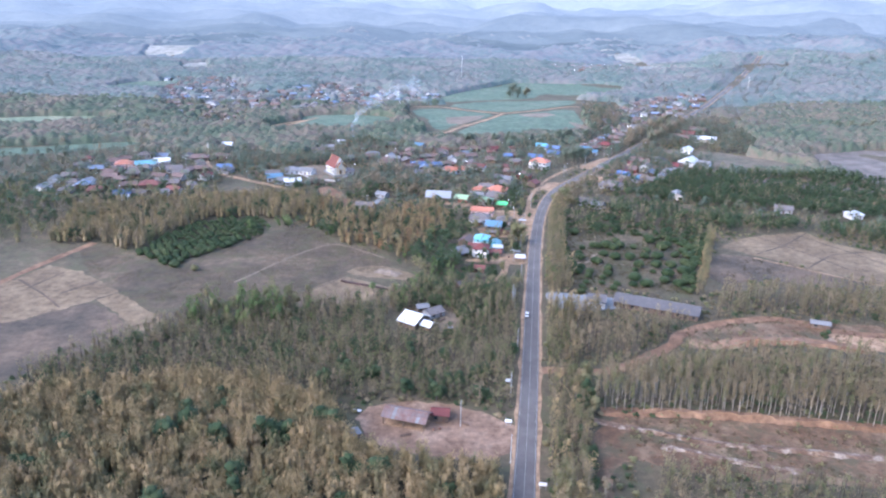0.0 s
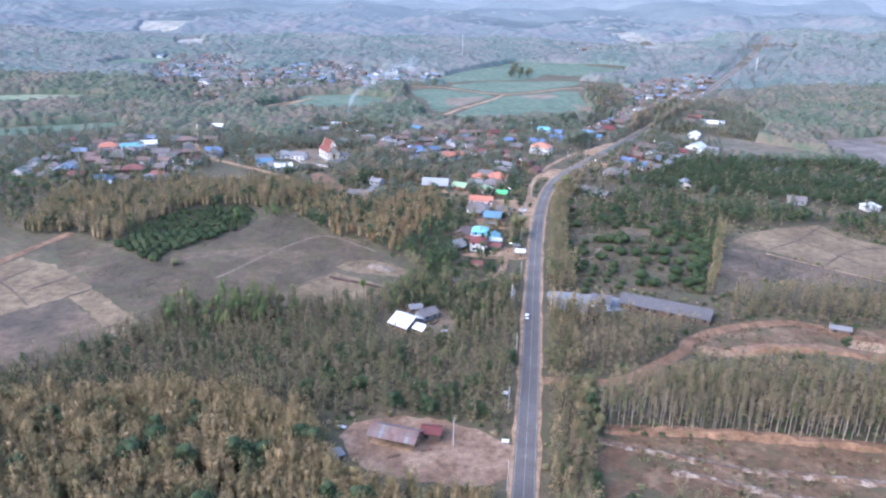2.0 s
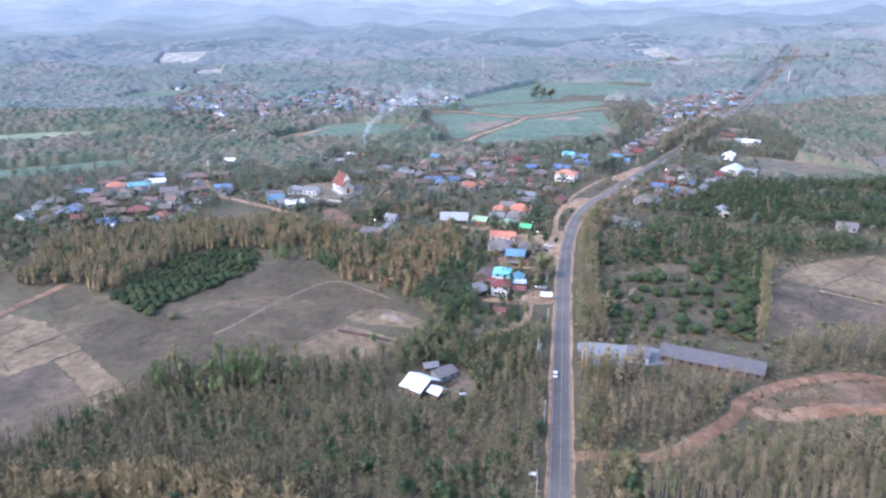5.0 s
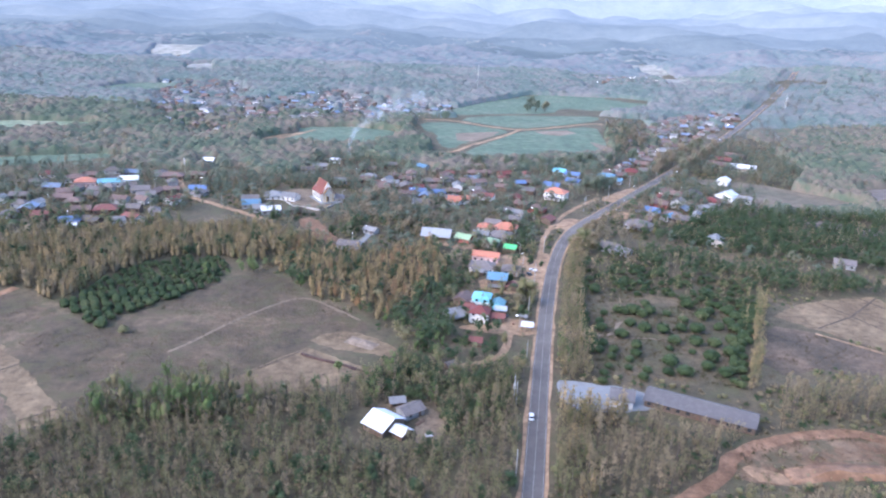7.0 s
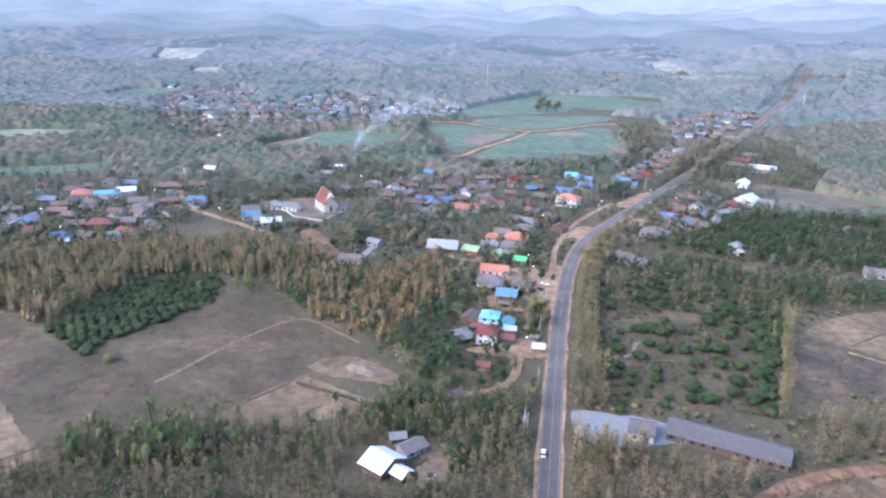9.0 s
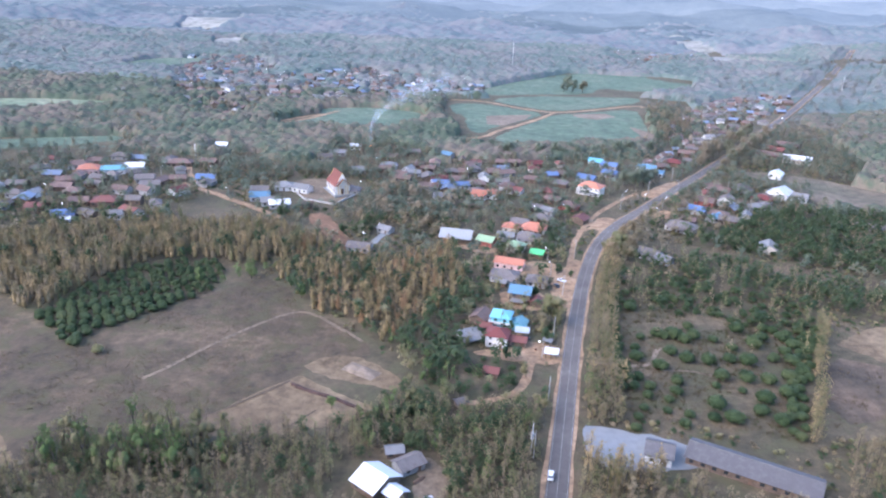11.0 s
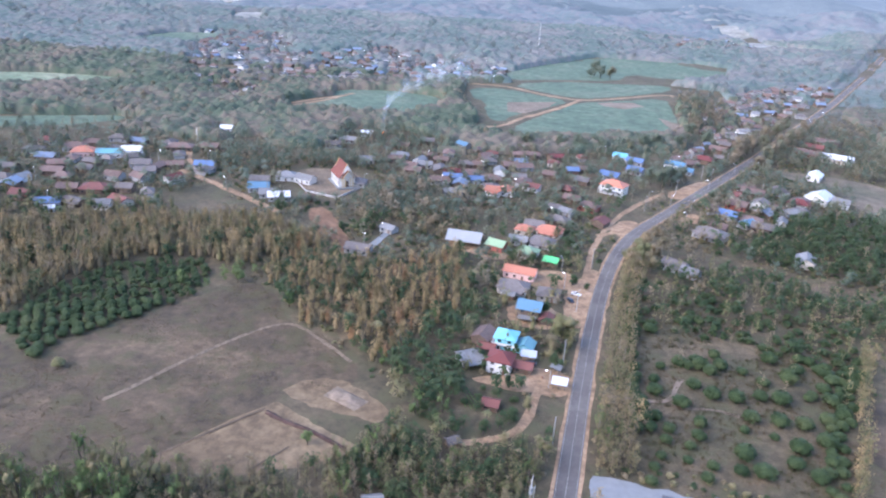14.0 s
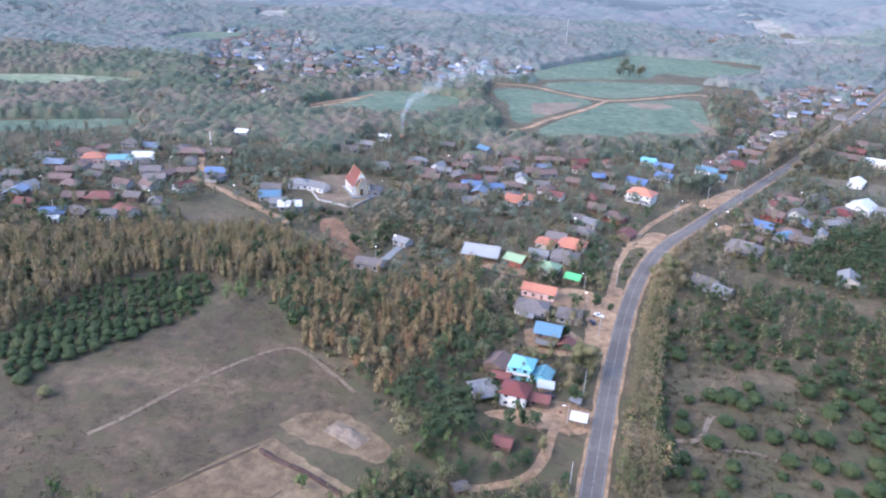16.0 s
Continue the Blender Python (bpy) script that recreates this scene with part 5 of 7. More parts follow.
STANDOUT = [
    ("broad", "green", -44, 208, 1.25), ("broad", "green", -47, 211, 1.0), ("broad", "green", 157, 278, 0.75), ("broad", "green", 190, 272, 0.75), ("bare", "tan2", 60, 368, 0.9), ("bare", "tan2", 62, 375, 0.9), ("bare", "tan2", 63, 396, 0.9), ("bare", "tan2", 62, 402, 0.9),
    ("broad", "green", 21, 374, 0.62), ("broad", "olive", 28, 361, 0.7), ("broad", "green", 38, 390, 0.85), ("broad", "tan2", 79, 488, 1.3), ("broad", "olive", 85, 496, 1.5), ("broad", "tan2", 92, 507, 1.3), ("broad", "olive", 86, 512, 1.4), ("broad", "tan2", 98, 516, 1.2), ("broad", "olive", 79, 498, 1.3), ("broad", "tan2", 88, 490, 1.4), ("broad", "olive", 41, 409, 1.9), ("broad", "tan2", 37, 403, 1.1), ("broad", "green", 55, 462, 0.5), ("broad", "green", 49, 466, 0.7),
    ("broad", "green", 35, 435, 0.85), ("broad", "bright", -39, 332, 0.65), ("orchard", "mango", -145, 364, 1.4), ("orchard", "olive", -133, 359, 1.2), ("plume", "bright", -96, 309, 1.3), ("plume", "bright", -9, 353, 1.0),
    ("broad", "olive", -13, 338, 0.9), ("broad", "green", -2, 328, 0.8), ("broad", "green", 4, 345, 0.8), ("palm", "olive", 14, 351, 0.6), ("broad", "tan2", 91, 525, 1.1), ("broad", "tan2", 98, 536, 1.0), ("broad", "tan2", 85, 514, 1.0),
    ("broad", "green", 118, 634, 1.9), ("broad", "green", 134, 654, 1.8), ("broad", "green", 126, 643, 2.0), ("broad", "green", 112, 642, 1.7), ("broad", "green", 148, 618, 1.2), ("broad", "green", 158, 630, 1.1), ("broad", "tan2", 204, 712, 1.5), ("broad", "olive", 212, 724, 1.7), ("broad", "tan2", 220, 737, 1.9), ("broad", "olive", 228, 750, 2.0), ("broad", "tan2", 237, 766, 2.0), ("broad", "olive", 247, 784, 2.0), ("broad", "tan2", 257, 801, 2.0), ("broad", "olive", 267, 818, 1.9), ("broad", "tan2", 279, 838, 1.8), ("broad", "tan2", 206, 752, 2.0), ("broad", "tan2", 196, 742, 1.9), ("broad", "olive", 214, 762, 2.0), ("broad", "tan2", 232, 792, 2.0), ("broad", "olive", 246, 812, 2.0), ("broad", "tan2", 258, 838, 1.9), ("broad", "olive", 270, 860, 1.8), ("broad", "tan2", 192, 728, 1.8), ("broad", "green", 178, 770, 1.8), ("broad", "green", 170, 800, 1.9), ("broad", "olive", 182, 835, 2.0), ("broad", "green", 190, 870, 2.0), ("broad", "olive", 200, 900, 2.0), ("broad", "green", 206, 940, 2.0), ("broad", "olive", 226, 778, 1.6), ("broad", "tan2", 184, 712, 1.4),
    ("broad", "tan2", 238, 770, 1.5), ("broad", "olive", 222, 740, 1.4), ("broad", "green", 18, 734, 1.3), ("broad", "green", -56, 509, 1.1), ("broad", "green", -67, 507, 0.9), ("broad", "green", -106, 526, 1.2), ("broad", "bright", -70, 419, 0.8),
    ("broad", "bright", -98, 437, 0.9), ("broad", "bright", -119, 428, 0.9), ("palm", "olive", -41, 403, 1.0), ("palm", "olive", -30, 399, 0.9), ("slender", "bright", 49.5, 351, 1.15), ("slender", "bright", 52, 346, 1.15), ("slender", "tan2", 51, 357, 1.0),
    ("broad", "green", 112, 1094, 1.9), ("broad", "green", 124, 1098, 2.2), ("broad", "olive", 136, 1096, 2.2), ("broad", "green", 118, 1110, 2.2), ("broad", "green", 30, 714, 1.6), ("broad", "green", 56, 722, 1.6), ("broad", "green", 70, 724, 1.5), ("broad", "green", 88, 722, 1.7), ("broad", "olive", 110, 730, 1.6), ("broad", "green", 122, 738, 1.6), ("broad", "green", 134, 744, 1.7), ("broad", "green", 152, 752, 1.7), ("broad", "green", 44, 552, 1.0), ("broad", "green", 30, 484, 0.9), ("broad", "green", 21, 488, 0.9), ("broad", "olive", 8, 470, 0.9), ("broad", "green", 48, 492, 0.8), ("broad", "green", 51, 512, 0.8), ("palm", "olive", 4, 455, 1.0),
]
for poly, step, kinds, s0, s1, jit, turn in REGIONS:
    pts = keep_clear(in_view(grid_points(poly, step, jit, turn)))
    pick = rng.random(len(pts))
    lo = 0.0
    for kind, material, share in kinds:
        mine = pts[(pick >= lo) & (pick < lo + share)]
        lo += share
        for x, y in mine:
            single.append((math.hypot(x - 5, y - 60), kind, material, x, y, s0, s1))
# looser trees among the houses and along the lanes
for poly, step, houses in (([(-330, 480), (-170, 500), (-60, 560), (40, 500), (75, 560), (150, 690), (100, 725), (-60, 660), (-330, 660)], 7.4, 0.75), ([(100, 560), (130, 530), (240, 600), (330, 740), (320, 900), (200, 760)], 7.4, 0.7), ([(-118, 664), (-40, 648), (-30, 715), (-70, 745), (-112, 735)], 7.0, 0.7),
                           ([(4, 378), (40, 372), (66, 520), (10, 520)], 8.0, 0.6), ([(-330, 380), (-236, 400), (-245, 475), (-190, 500), (-330, 500)], 6.0, 1.0)):
    pts = keep_clear(in_view(grid_points(poly, step, 1.0)), 0, houses)
    for x, y in pts:
        kind, material = [("broad", "green"), ("broad", "green"), ("broad", "olive"), ("slender", "olive"), ("slender", "tan2"), ("bamboo", "olive"), ("palm", "green")][int(rng.integers(0, 7))]
        single.append((math.hypot(x - 5, y - 60), kind, material, x, y, *((0.65, 1.15) if y > 540 or x < -170 else (0.55, 0.95))))
# trees that stand out by themselves: kind, foliage, x, y, size
for kind, material, x, y, sz in STANDOUT:
    single.append((0.0, kind, material, x, y, sz, sz))
# fruit trees of the orchard: grown ones, then young ones
for x, y in [(85, 402), (92, 401), (100, 402), (87, 387), (92, 381), (80, 374), (100, 380), (109, 383), (120, 410), (72, 380), (94, 348), (98, 340), (102, 369), (111, 368), (119, 368), (113, 354), (109, 346), (114, 340), (123, 359), (128, 372), (134, 385), (140, 399), (123, 397), (116, 382)]:
    single.append((0.0, "orchard", "mango", x, y, 1.35, 1.8))
for x, y in [(70, 365), (67, 358), (73, 358), (71, 352), (68, 344), (78, 350), (84, 363), (82, 356), (76, 343), (65, 338), (63, 331), (80, 335), (107, 360), (98, 362), (148, 399), (83, 341), (91, 340), (73, 388), (77, 398), (65, 382), (128, 387)]:
    single.append((0.0, "orchard", "mango", x, y, 0.85, 1.25))
single.sort(key=lambda q: q[0])
count, rest = {}, {}
for d, kind, material, x, y, s0, s1 in single:
    # Farther trees take the leaf colours that have haze mixed in.
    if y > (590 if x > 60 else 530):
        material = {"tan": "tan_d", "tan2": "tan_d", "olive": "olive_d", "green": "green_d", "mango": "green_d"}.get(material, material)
    if count.get(kind, 0) < NEAR[kind]:
        count[kind] = count.get(kind, 0) + 1
        plant_tree(kind, material, x, y, s0 + (s1 - s0) * rng.random(), 0.85 + 0.35 * rng.random())
    else:
        rest.setdefault((kind, material, 0.33 if d < 300 else 0.15 if y < 545 else 0.07), []).append((x, y, s0, s1))
for (kind, material, detail), rows in rest.items():
    q = np.array(rows)
    scatter_joined(kind, material, q[:, :2], detail, float(q[:, 2].mean()), float(q[:, 3].mean()))

# far woods: mosaic of tree clumps thinning out towards the hills
def far_band(y0, y1, step, detail, s0, s1, cut):
    """A stretch of far woods with clearings where the noise falls under the cut."""
    p = in_view(grid_points([(-y1 * 0.75, y0), (y1 * 0.75, y0), (y1 * 0.75, y1), (-y1 * 0.75, y1)], step, 1.0), 80)
    p = p[(p[:, 1] > y0) & (p[:, 1] < y1)]
    p = keep_clear(p, 2, 0.8)
    for poly, *_ in REGIONS:
        p = p[~inside(p[:, 0], p[:, 1], poly)]
    p = p[~inside(p[:, 0], p[:, 1], [(-330, 480), (-60, 560), (40, 500), (150, 690), (100, 725), (-60, 660), (-330, 660)])]
    for poly in FAR_VILLAGES:
        i = inside(p[:, 0], p[:, 1], poly)
        p = p[~i | (rng.random(len(p)) < 0.45)]
    n = np.array([noise.noise(Vector((x * 0.006, y * 0.006, 0))) for x, y in p])
    p, n = p[n > cut], n[n > cut]
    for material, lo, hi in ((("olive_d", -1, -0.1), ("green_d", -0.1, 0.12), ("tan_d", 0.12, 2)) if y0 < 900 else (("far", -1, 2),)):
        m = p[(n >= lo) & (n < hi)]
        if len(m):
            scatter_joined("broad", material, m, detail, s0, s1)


VILLAGE_LAND = [(-330, 480), (-60, 560), (40, 500), (150, 690), (100, 725), (-60, 665), (-330, 665)]
CROSSING_LAND = [(90, 590), (130, 560), (215, 740), (195, 785), (140, 735), (100, 725)]
FIRE_LAND = [(-118, 664), (-40, 648), (-30, 715), (-70, 745), (-112, 735)]
ROADSIDE_LAND = [(100, 560), (130, 530), (240, 600), (330, 740), (360, 940), (300, 960), (190, 760)]
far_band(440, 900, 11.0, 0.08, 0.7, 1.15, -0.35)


def canopy(y0, y1, step, spacing, material, label, tall=1.0):
    """Closed woods as one surface of many rounded crowns, with real gaps at fields, lanes and houses."""
    ys = np.arange(y0, y1 + step, step)
    half = (y1 + 20) * 0.62 + 90
    xs = np.arange(-half, half + step, step)
    x, y = [q.ravel() for q in np.meshgrid(xs, ys)]
    x, y = x + (rng.random(len(x)) - 0.5) * step * 0.5, y + (rng.random(len(y)) - 0.5) * step * 0.5
    ok = from_line(x, y, road_near[::3]) > np.where(y > 880, 7, 9)
    for line, width, _ in TRACKS.values():
        ok &= from_line(x, y, line) > width / 2 + 4
    for poly in CLEAR + [[(178, 955), (250, 955), (262, 1060), (192, 1085)], [(-480, 590), (-300, 590), (-266, 700), (-281, 716), (-460, 670)], VILLAGE_LAND, ROADSIDE_LAND, CROSSING_LAND, FIRE_LAND]:
        ok &= ~inside(x, y, poly)
    town = np.zeros(len(x), bool)
    for poly in FAR_VILLAGES:
        town |= inside(x, y, poly)
    for hx, hy, r in HOUSES:
        if y0 - 20 < hy < y1 + 20:
            ok &= (np.abs(x - hx) > r * 1.2 + 2) | (y - hy > r + 2) | (hy - y > r + 9)
    ok &= np.abs(x) < (y + 20) * 0.62 + 80
    n = np.array([noise.fractal(Vector((a * 0.008, b * 0.008, 2)), 1.0, 2.0, 3) for a, b in zip(x, y)])
    ok &= (n > (-0.55 if y0 < 900 else -1.5)) & (y > ys[0] + step * 0.5)
    # crowns: one in each cell of a loose grid, its place, height and width drawn by chance
    cells = (int((xs[-1] - xs[0]) / spacing) + 4, int((ys[-1] - ys[0]) / spacing) + 4)
    cx, cy = rng.random(cells), rng.random(cells)
    ch, cr = (4.5 + 4.5 * rng.random(cells) ** 1.6) * tall, spacing * (0.75 + 0.4 * rng.random(cells))
    gx0, gy0 = (x - xs[0]) / spacing + 1, (y - ys[0]) / spacing + 1
    i0, j0 = np.floor(gx0).astype(int), np.floor(gy0).astype(int)
    h = np.full(len(x), 2.6)
    for di in (-1, 0, 1):
        for dj in (-1, 0, 1):
            i, j = np.clip(i0 + di, 0, cells[0] - 1), np.clip(j0 + dj, 0, cells[1] - 1)
            d = np.hypot(gx0 - i - cx[i, j], gy0 - j - cy[i, j]) * spacing / cr[i, j]
            h = np.maximum(h, ch[i, j] * np.sqrt(np.clip(1 - d * d, 0, 1)))
    h = np.where(town, 0.7 * h, h) * (1 + 0.35 * n) + 0.8 * rng.random(len(x))
    ok &= ~town | (rng.random(len(x)) < 0.88)
    # crowns beside the far road are lowered so that the camera sees the road
    beside = from_line(x, y, [(p[0] + 26, p[1] - 16) for p in road_near[::3]])
    h = np.where((y > 850) & (beside < 34), 0.5 * h, h)
    h = np.where((y > 880) & (from_line(x, y, road_near[::3]) < 20), np.minimum(h, 1.2), h)
    z0 = np.array([relief(a, b) for a, b in zip(x, y)])
    h = np.where(ok, h, -0.8)
    c = len(xs)
    k = (np.arange(len(ys) - 1)[:, None] * c + np.arange(c - 1)[None]).ravel()
    f = np.stack([k, k + 1, k + c + 1, k + c], 1)
    f = f[(h[f] > 0).any(1)]
    tagged(new("woodland", raw_mesh("woodland", np.stack([x, y, z0 + h], 1), f, material)), label, "woods", kind="stuff")


def wood_cover(name, stops):
    """Crowns of far woods: patches of different trees, and single crowns told apart."""
    m, nd, ln, b = mat(name, 1.0)
    co = nd.new("ShaderNodeNewGeometry").outputs["Position"]
    both = nd.new("ShaderNodeMath")
    both.operation = "MULTIPLY_ADD"
    ln.new(noise_tex(nd, ln, co, 0.1, 2, 0.6), both.inputs[0])
    both.inputs[1].default_value = 0.45
    half = nd.new("ShaderNodeMath")
    half.operation = "MULTIPLY"
    ln.new(noise_tex(nd, ln, co, 0.011, 4, 0.6), half.inputs[0])
    half.inputs[1].default_value = 0.55
    ln.new(half.outputs[0], both.inputs[2])
    col = ramp(nd, ln, both.outputs[0], stops)
    col = mixcol(nd, ln, 0.8, col, ramp(nd, ln, noise_tex(nd, ln, co, 0.6, 4, 0.7), [(0.3, (0.85, 0.86, 0.87)), (0.7, (1.13, 1.12, 1.11))]), "MULTIPLY")
    ln.new(col, b.inputs["Base Color"])
    b.inputs["Specular IOR Level"].default_value = 0.1
    bump(nd, ln, b, noise_tex(nd, ln, co, 0.5, 4, 0.7), 0.3, 0.6)
    return m


# Three bands of woods; haze is painted in, paler and bluer with each band.
M["cover_near"] = wood_cover("mixed_woods_slight_haze", [(0.42, (0.0776, 0.0994, 0.0675)), (0.47, (0.0951, 0.11, 0.0774)), (0.52, (0.121, 0.116, 0.0855)), (0.58, (0.153, 0.127, 0.099))])
M["cover_mid"] = wood_cover("mixed_woods_haze_tint", [(0.42, (0.11, 0.146, 0.127)), (0.47, (0.129, 0.159, 0.142)), (0.52, (0.155, 0.165, 0.152)), (0.58, (0.182, 0.176, 0.164))])
M["cover_far"] = wood_cover("far_woods_haze_grey", [(0.42, (0.132, 0.166, 0.168)), (0.47, (0.148, 0.177, 0.18)), (0.52, (0.168, 0.18, 0.185)), (0.58, (0.186, 0.184, 0.188))])
canopy(600, 1010, 2.4, 5.2, "cover_near", "mixed green and dry woods along the valley, slight haze in their colour")
canopy(1000, 1640, 3.8, 6.8, "cover_mid", "mixed woods across the valley, colours paled for haze")
canopy(1630, 2500, 7.0, 12.0, "cover_far", "woods on the far slopes, coloured grey for haze", 1.3)
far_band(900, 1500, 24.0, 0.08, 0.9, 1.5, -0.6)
for what, bits in BATCH.items():
    v, f = merge(bits)
    ob = new("woodland_stems" if what == "stems" else "woodland", raw_mesh("woodland", v, f, "bark_dark" if what == "stems" else what))
    tagged(ob, "bare stems of the dense woods" if what == "stems" else {"tan": "dry tan bamboo woods", "tan2": "grey-brown leafless dry woods", "olive": "olive scrub woods", "green": "dark green woods", "mango": "dark green fruit trees in rows",
           "bright": "fresh green bamboo woods", "orange": "orange dry bamboo", "tan_d": "dry woods, leaf colour greyed for haze", "olive_d": "olive woods, leaf colour paled for haze", "green_d": "green woods, leaf colour paled for haze", "far": "trees across the valley with haze in their leaf colour"}[what], "woods", kind="stuff")


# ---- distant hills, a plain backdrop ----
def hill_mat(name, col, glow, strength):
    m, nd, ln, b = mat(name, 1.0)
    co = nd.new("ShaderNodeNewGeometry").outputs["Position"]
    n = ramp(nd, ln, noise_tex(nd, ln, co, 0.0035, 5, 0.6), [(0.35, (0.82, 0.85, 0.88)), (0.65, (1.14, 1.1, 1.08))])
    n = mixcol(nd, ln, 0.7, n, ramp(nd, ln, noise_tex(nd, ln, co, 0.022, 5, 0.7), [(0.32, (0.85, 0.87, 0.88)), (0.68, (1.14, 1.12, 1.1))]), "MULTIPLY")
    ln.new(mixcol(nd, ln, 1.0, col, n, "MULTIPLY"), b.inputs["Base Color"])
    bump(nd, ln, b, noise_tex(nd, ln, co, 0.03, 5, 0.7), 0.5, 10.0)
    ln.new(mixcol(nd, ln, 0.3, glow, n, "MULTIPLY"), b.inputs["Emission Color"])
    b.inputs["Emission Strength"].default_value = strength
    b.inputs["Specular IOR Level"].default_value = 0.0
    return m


# Distance haze is imitated by emission and colour that brighten ridge by ridge.
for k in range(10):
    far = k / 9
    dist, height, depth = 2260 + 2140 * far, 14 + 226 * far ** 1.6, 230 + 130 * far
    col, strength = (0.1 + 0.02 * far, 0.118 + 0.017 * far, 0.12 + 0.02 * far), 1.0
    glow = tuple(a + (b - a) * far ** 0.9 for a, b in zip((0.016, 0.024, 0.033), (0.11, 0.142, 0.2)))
    M[f"hill{k}"] = hill_mat(f"haze_glow_hill_{k + 1}", col, glow, strength)
    hv, hf, nu, nvv = [], [], 130, 9
    for j in range(nvv):
        q = j / (nvv - 1) * 2 - 1
        for i in range(nu):
            a = radians(-52 + 104 * i / (nu - 1))
            n = noise.fractal(Vector((a * 5 + k * 11, k * 3.3, 0)), 1.0, 2.1, 5)
            r = dist + q * depth + 90 * noise.noise(Vector((a * 9, q * 2, k * 5)))
            side = 1 + 0.45 * max(0.0, min(1.0, (a - 0.3) * 4)) * (far > 0.6)
            z = height * side * (0.8 + 0.45 * n) * (1 - q * q) ** 0.8 * (1 + 0.12 * noise.noise(Vector((a * 22, q * 2, k))))
            x, y = r * math.sin(a), r * math.cos(a)
            hv.append((x, min(y, 4840), relief(x, y) + z - 2))
    hf = [(j * nu + i, j * nu + i + 1, (j + 1) * nu + i + 1, (j + 1) * nu + i) for j in range(nvv - 1) for i in range(nu - 1)]
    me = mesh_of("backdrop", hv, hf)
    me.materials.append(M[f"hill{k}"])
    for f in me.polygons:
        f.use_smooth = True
    tagged(new("backdrop", me), "wooded ridge on the horizon with blue haze as its own glow", "hills", kind="structure")


# ---- temple ----
M["weathered_white"] = plain("weathered_whitewash", (0.42, 0.4, 0.38), 0.9, 0.3, 0.5)
M["gold"] = plain("gilded_trim", (0.55, 0.38, 0.16), 0.45, 0.2, 1.0)
M["t_red"] = roofing("red_orange_temple_tiles", (0.15, 0.042, 0.03), (0.12, 0.042, 0.032), 0.8, share=0.4)
temple = tagged(new("temple_hall"), "white temple hall under steep tiered red-orange roofs", "temple")
for sx in (-1, 1):
    bm = bmesh.new()
    cuboid(bm, sx * 4.6 - 0.25, sx * 4.6 + 0.25, -9, 9, 0.8, 6.6)
    part("side_wall", bm, "white_wall", temple)
    for k in range(5):
        bm = bmesh.new()
        cuboid(bm, sx * 4.9 - 0.06, sx * 4.9 + 0.06, -7.6 + k * 3.4, -6.2 + k * 3.4, 1.8, 4.9)
        part("window", bm, "pane", temple)
    for k in range(6):
        bm = bmesh.new()
        cuboid(bm, sx * 5.05 - 0.2, sx * 5.05 + 0.2, -8.9 + k * 3.5, -8.4 + k * 3.5, 0.8, 6.4)
        part("pilaster", bm, "white_wall", temple)
for sy in (-1, 1):
    bm = bmesh.new()
    slab(bm, [(-4.6, sy * 8.8 + 0.2, 6.6), (4.6, sy * 8.8 + 0.2, 6.6), (4.6, sy * 8.8 - 0.2, 6.6), (-4.6, sy * 8.8 - 0.2, 6.6)], 5.8)
    a = [bm.verts.new((q, sy * 8.8 + 0.2, z)) for q, z in ((-4.6, 6.6), (4.6, 6.6), (0, 13.4))]
    b = [bm.verts.new((q, sy * 8.8 - 0.2, z)) for q, z in ((-4.6, 6.6), (4.6, 6.6), (0, 13.4))]
    bm.faces.new(a)
    bm.faces.new(b)
    for k in range(3):
        bm.faces.new((a[k - 1], b[k - 1], b[k], a[k]))
    bmesh.ops.recalc_face_normals(bm, faces=bm.faces)
    part("gable_wall", bm, "white_wall", temple)
    bm = bmesh.new()
    cuboid(bm, -0.9, 0.9, sy * 9.05 - 0.06, sy * 9.05 + 0.06, 0.8, 4.2)
    part("door", bm, "door", temple)
    for sx in (-3.2, -1.6, 1.6, 3.2):
        bm = bmesh.new()
        cuboid(bm, sx - 0.22, sx + 0.22, sy * 10.3 - 0.22, sy * 10.3 + 0.22, 0.8, 6.2)
        part("column", bm, "gold", temple)
for name, half, y0, y1, z0, z1, over in (("upper_roof", 2.7, -8.6, 8.6, 9.2, 13.8, 0.0), ("lower_roof", 5.6, -10.0, 10.0, 6.0, 9.6, 0.0), ("porch_roof", 4.0, -11.6, 11.6, 6.1, 10.6, 0.0)):
    bm = bmesh.new()
    inner = 0.0 if name != "lower_roof" else 2.3
    for sx in (-1, 1):
        slab(bm, [(sx * half, y0, z0), (sx * half, y1, z0), (sx * inner, y1, z1), (sx * inner, y0, z1)], 0.18)
    bmesh.ops.recalc_face_normals(bm, faces=bm.faces)
    rf = part(name, bm, "t_red", temple)
    if inner == 0.0:
        for ye in (y0, y1):
            bm = bmesh.new()
            for sx in (-1, 1):
                slab(bm, [(sx * half * 1.04, ye - 0.15, z0 + 0.2), (sx * half * 1.04, ye + 0.15, z0 + 0.2), (0, ye + 0.15, z1 + 0.35), (0, ye - 0.15, z1 + 0.35)], 0.35)
            bmesh.ops.recalc_face_normals(bm, faces=bm.faces)
            part("bargeboard", bm, "gold", rf)
bm = bmesh.new()
cuboid(bm, -6.4, 6.4, -12.5, 12.5, -0.1, 0.8)
part("plinth", bm, "concrete", temple)
temple.matrix_basis = pose(-85, 588, 0.1, 0, 0, 30) @ Matrix.Diagonal((0.98, 0.92, 1.08, 1))
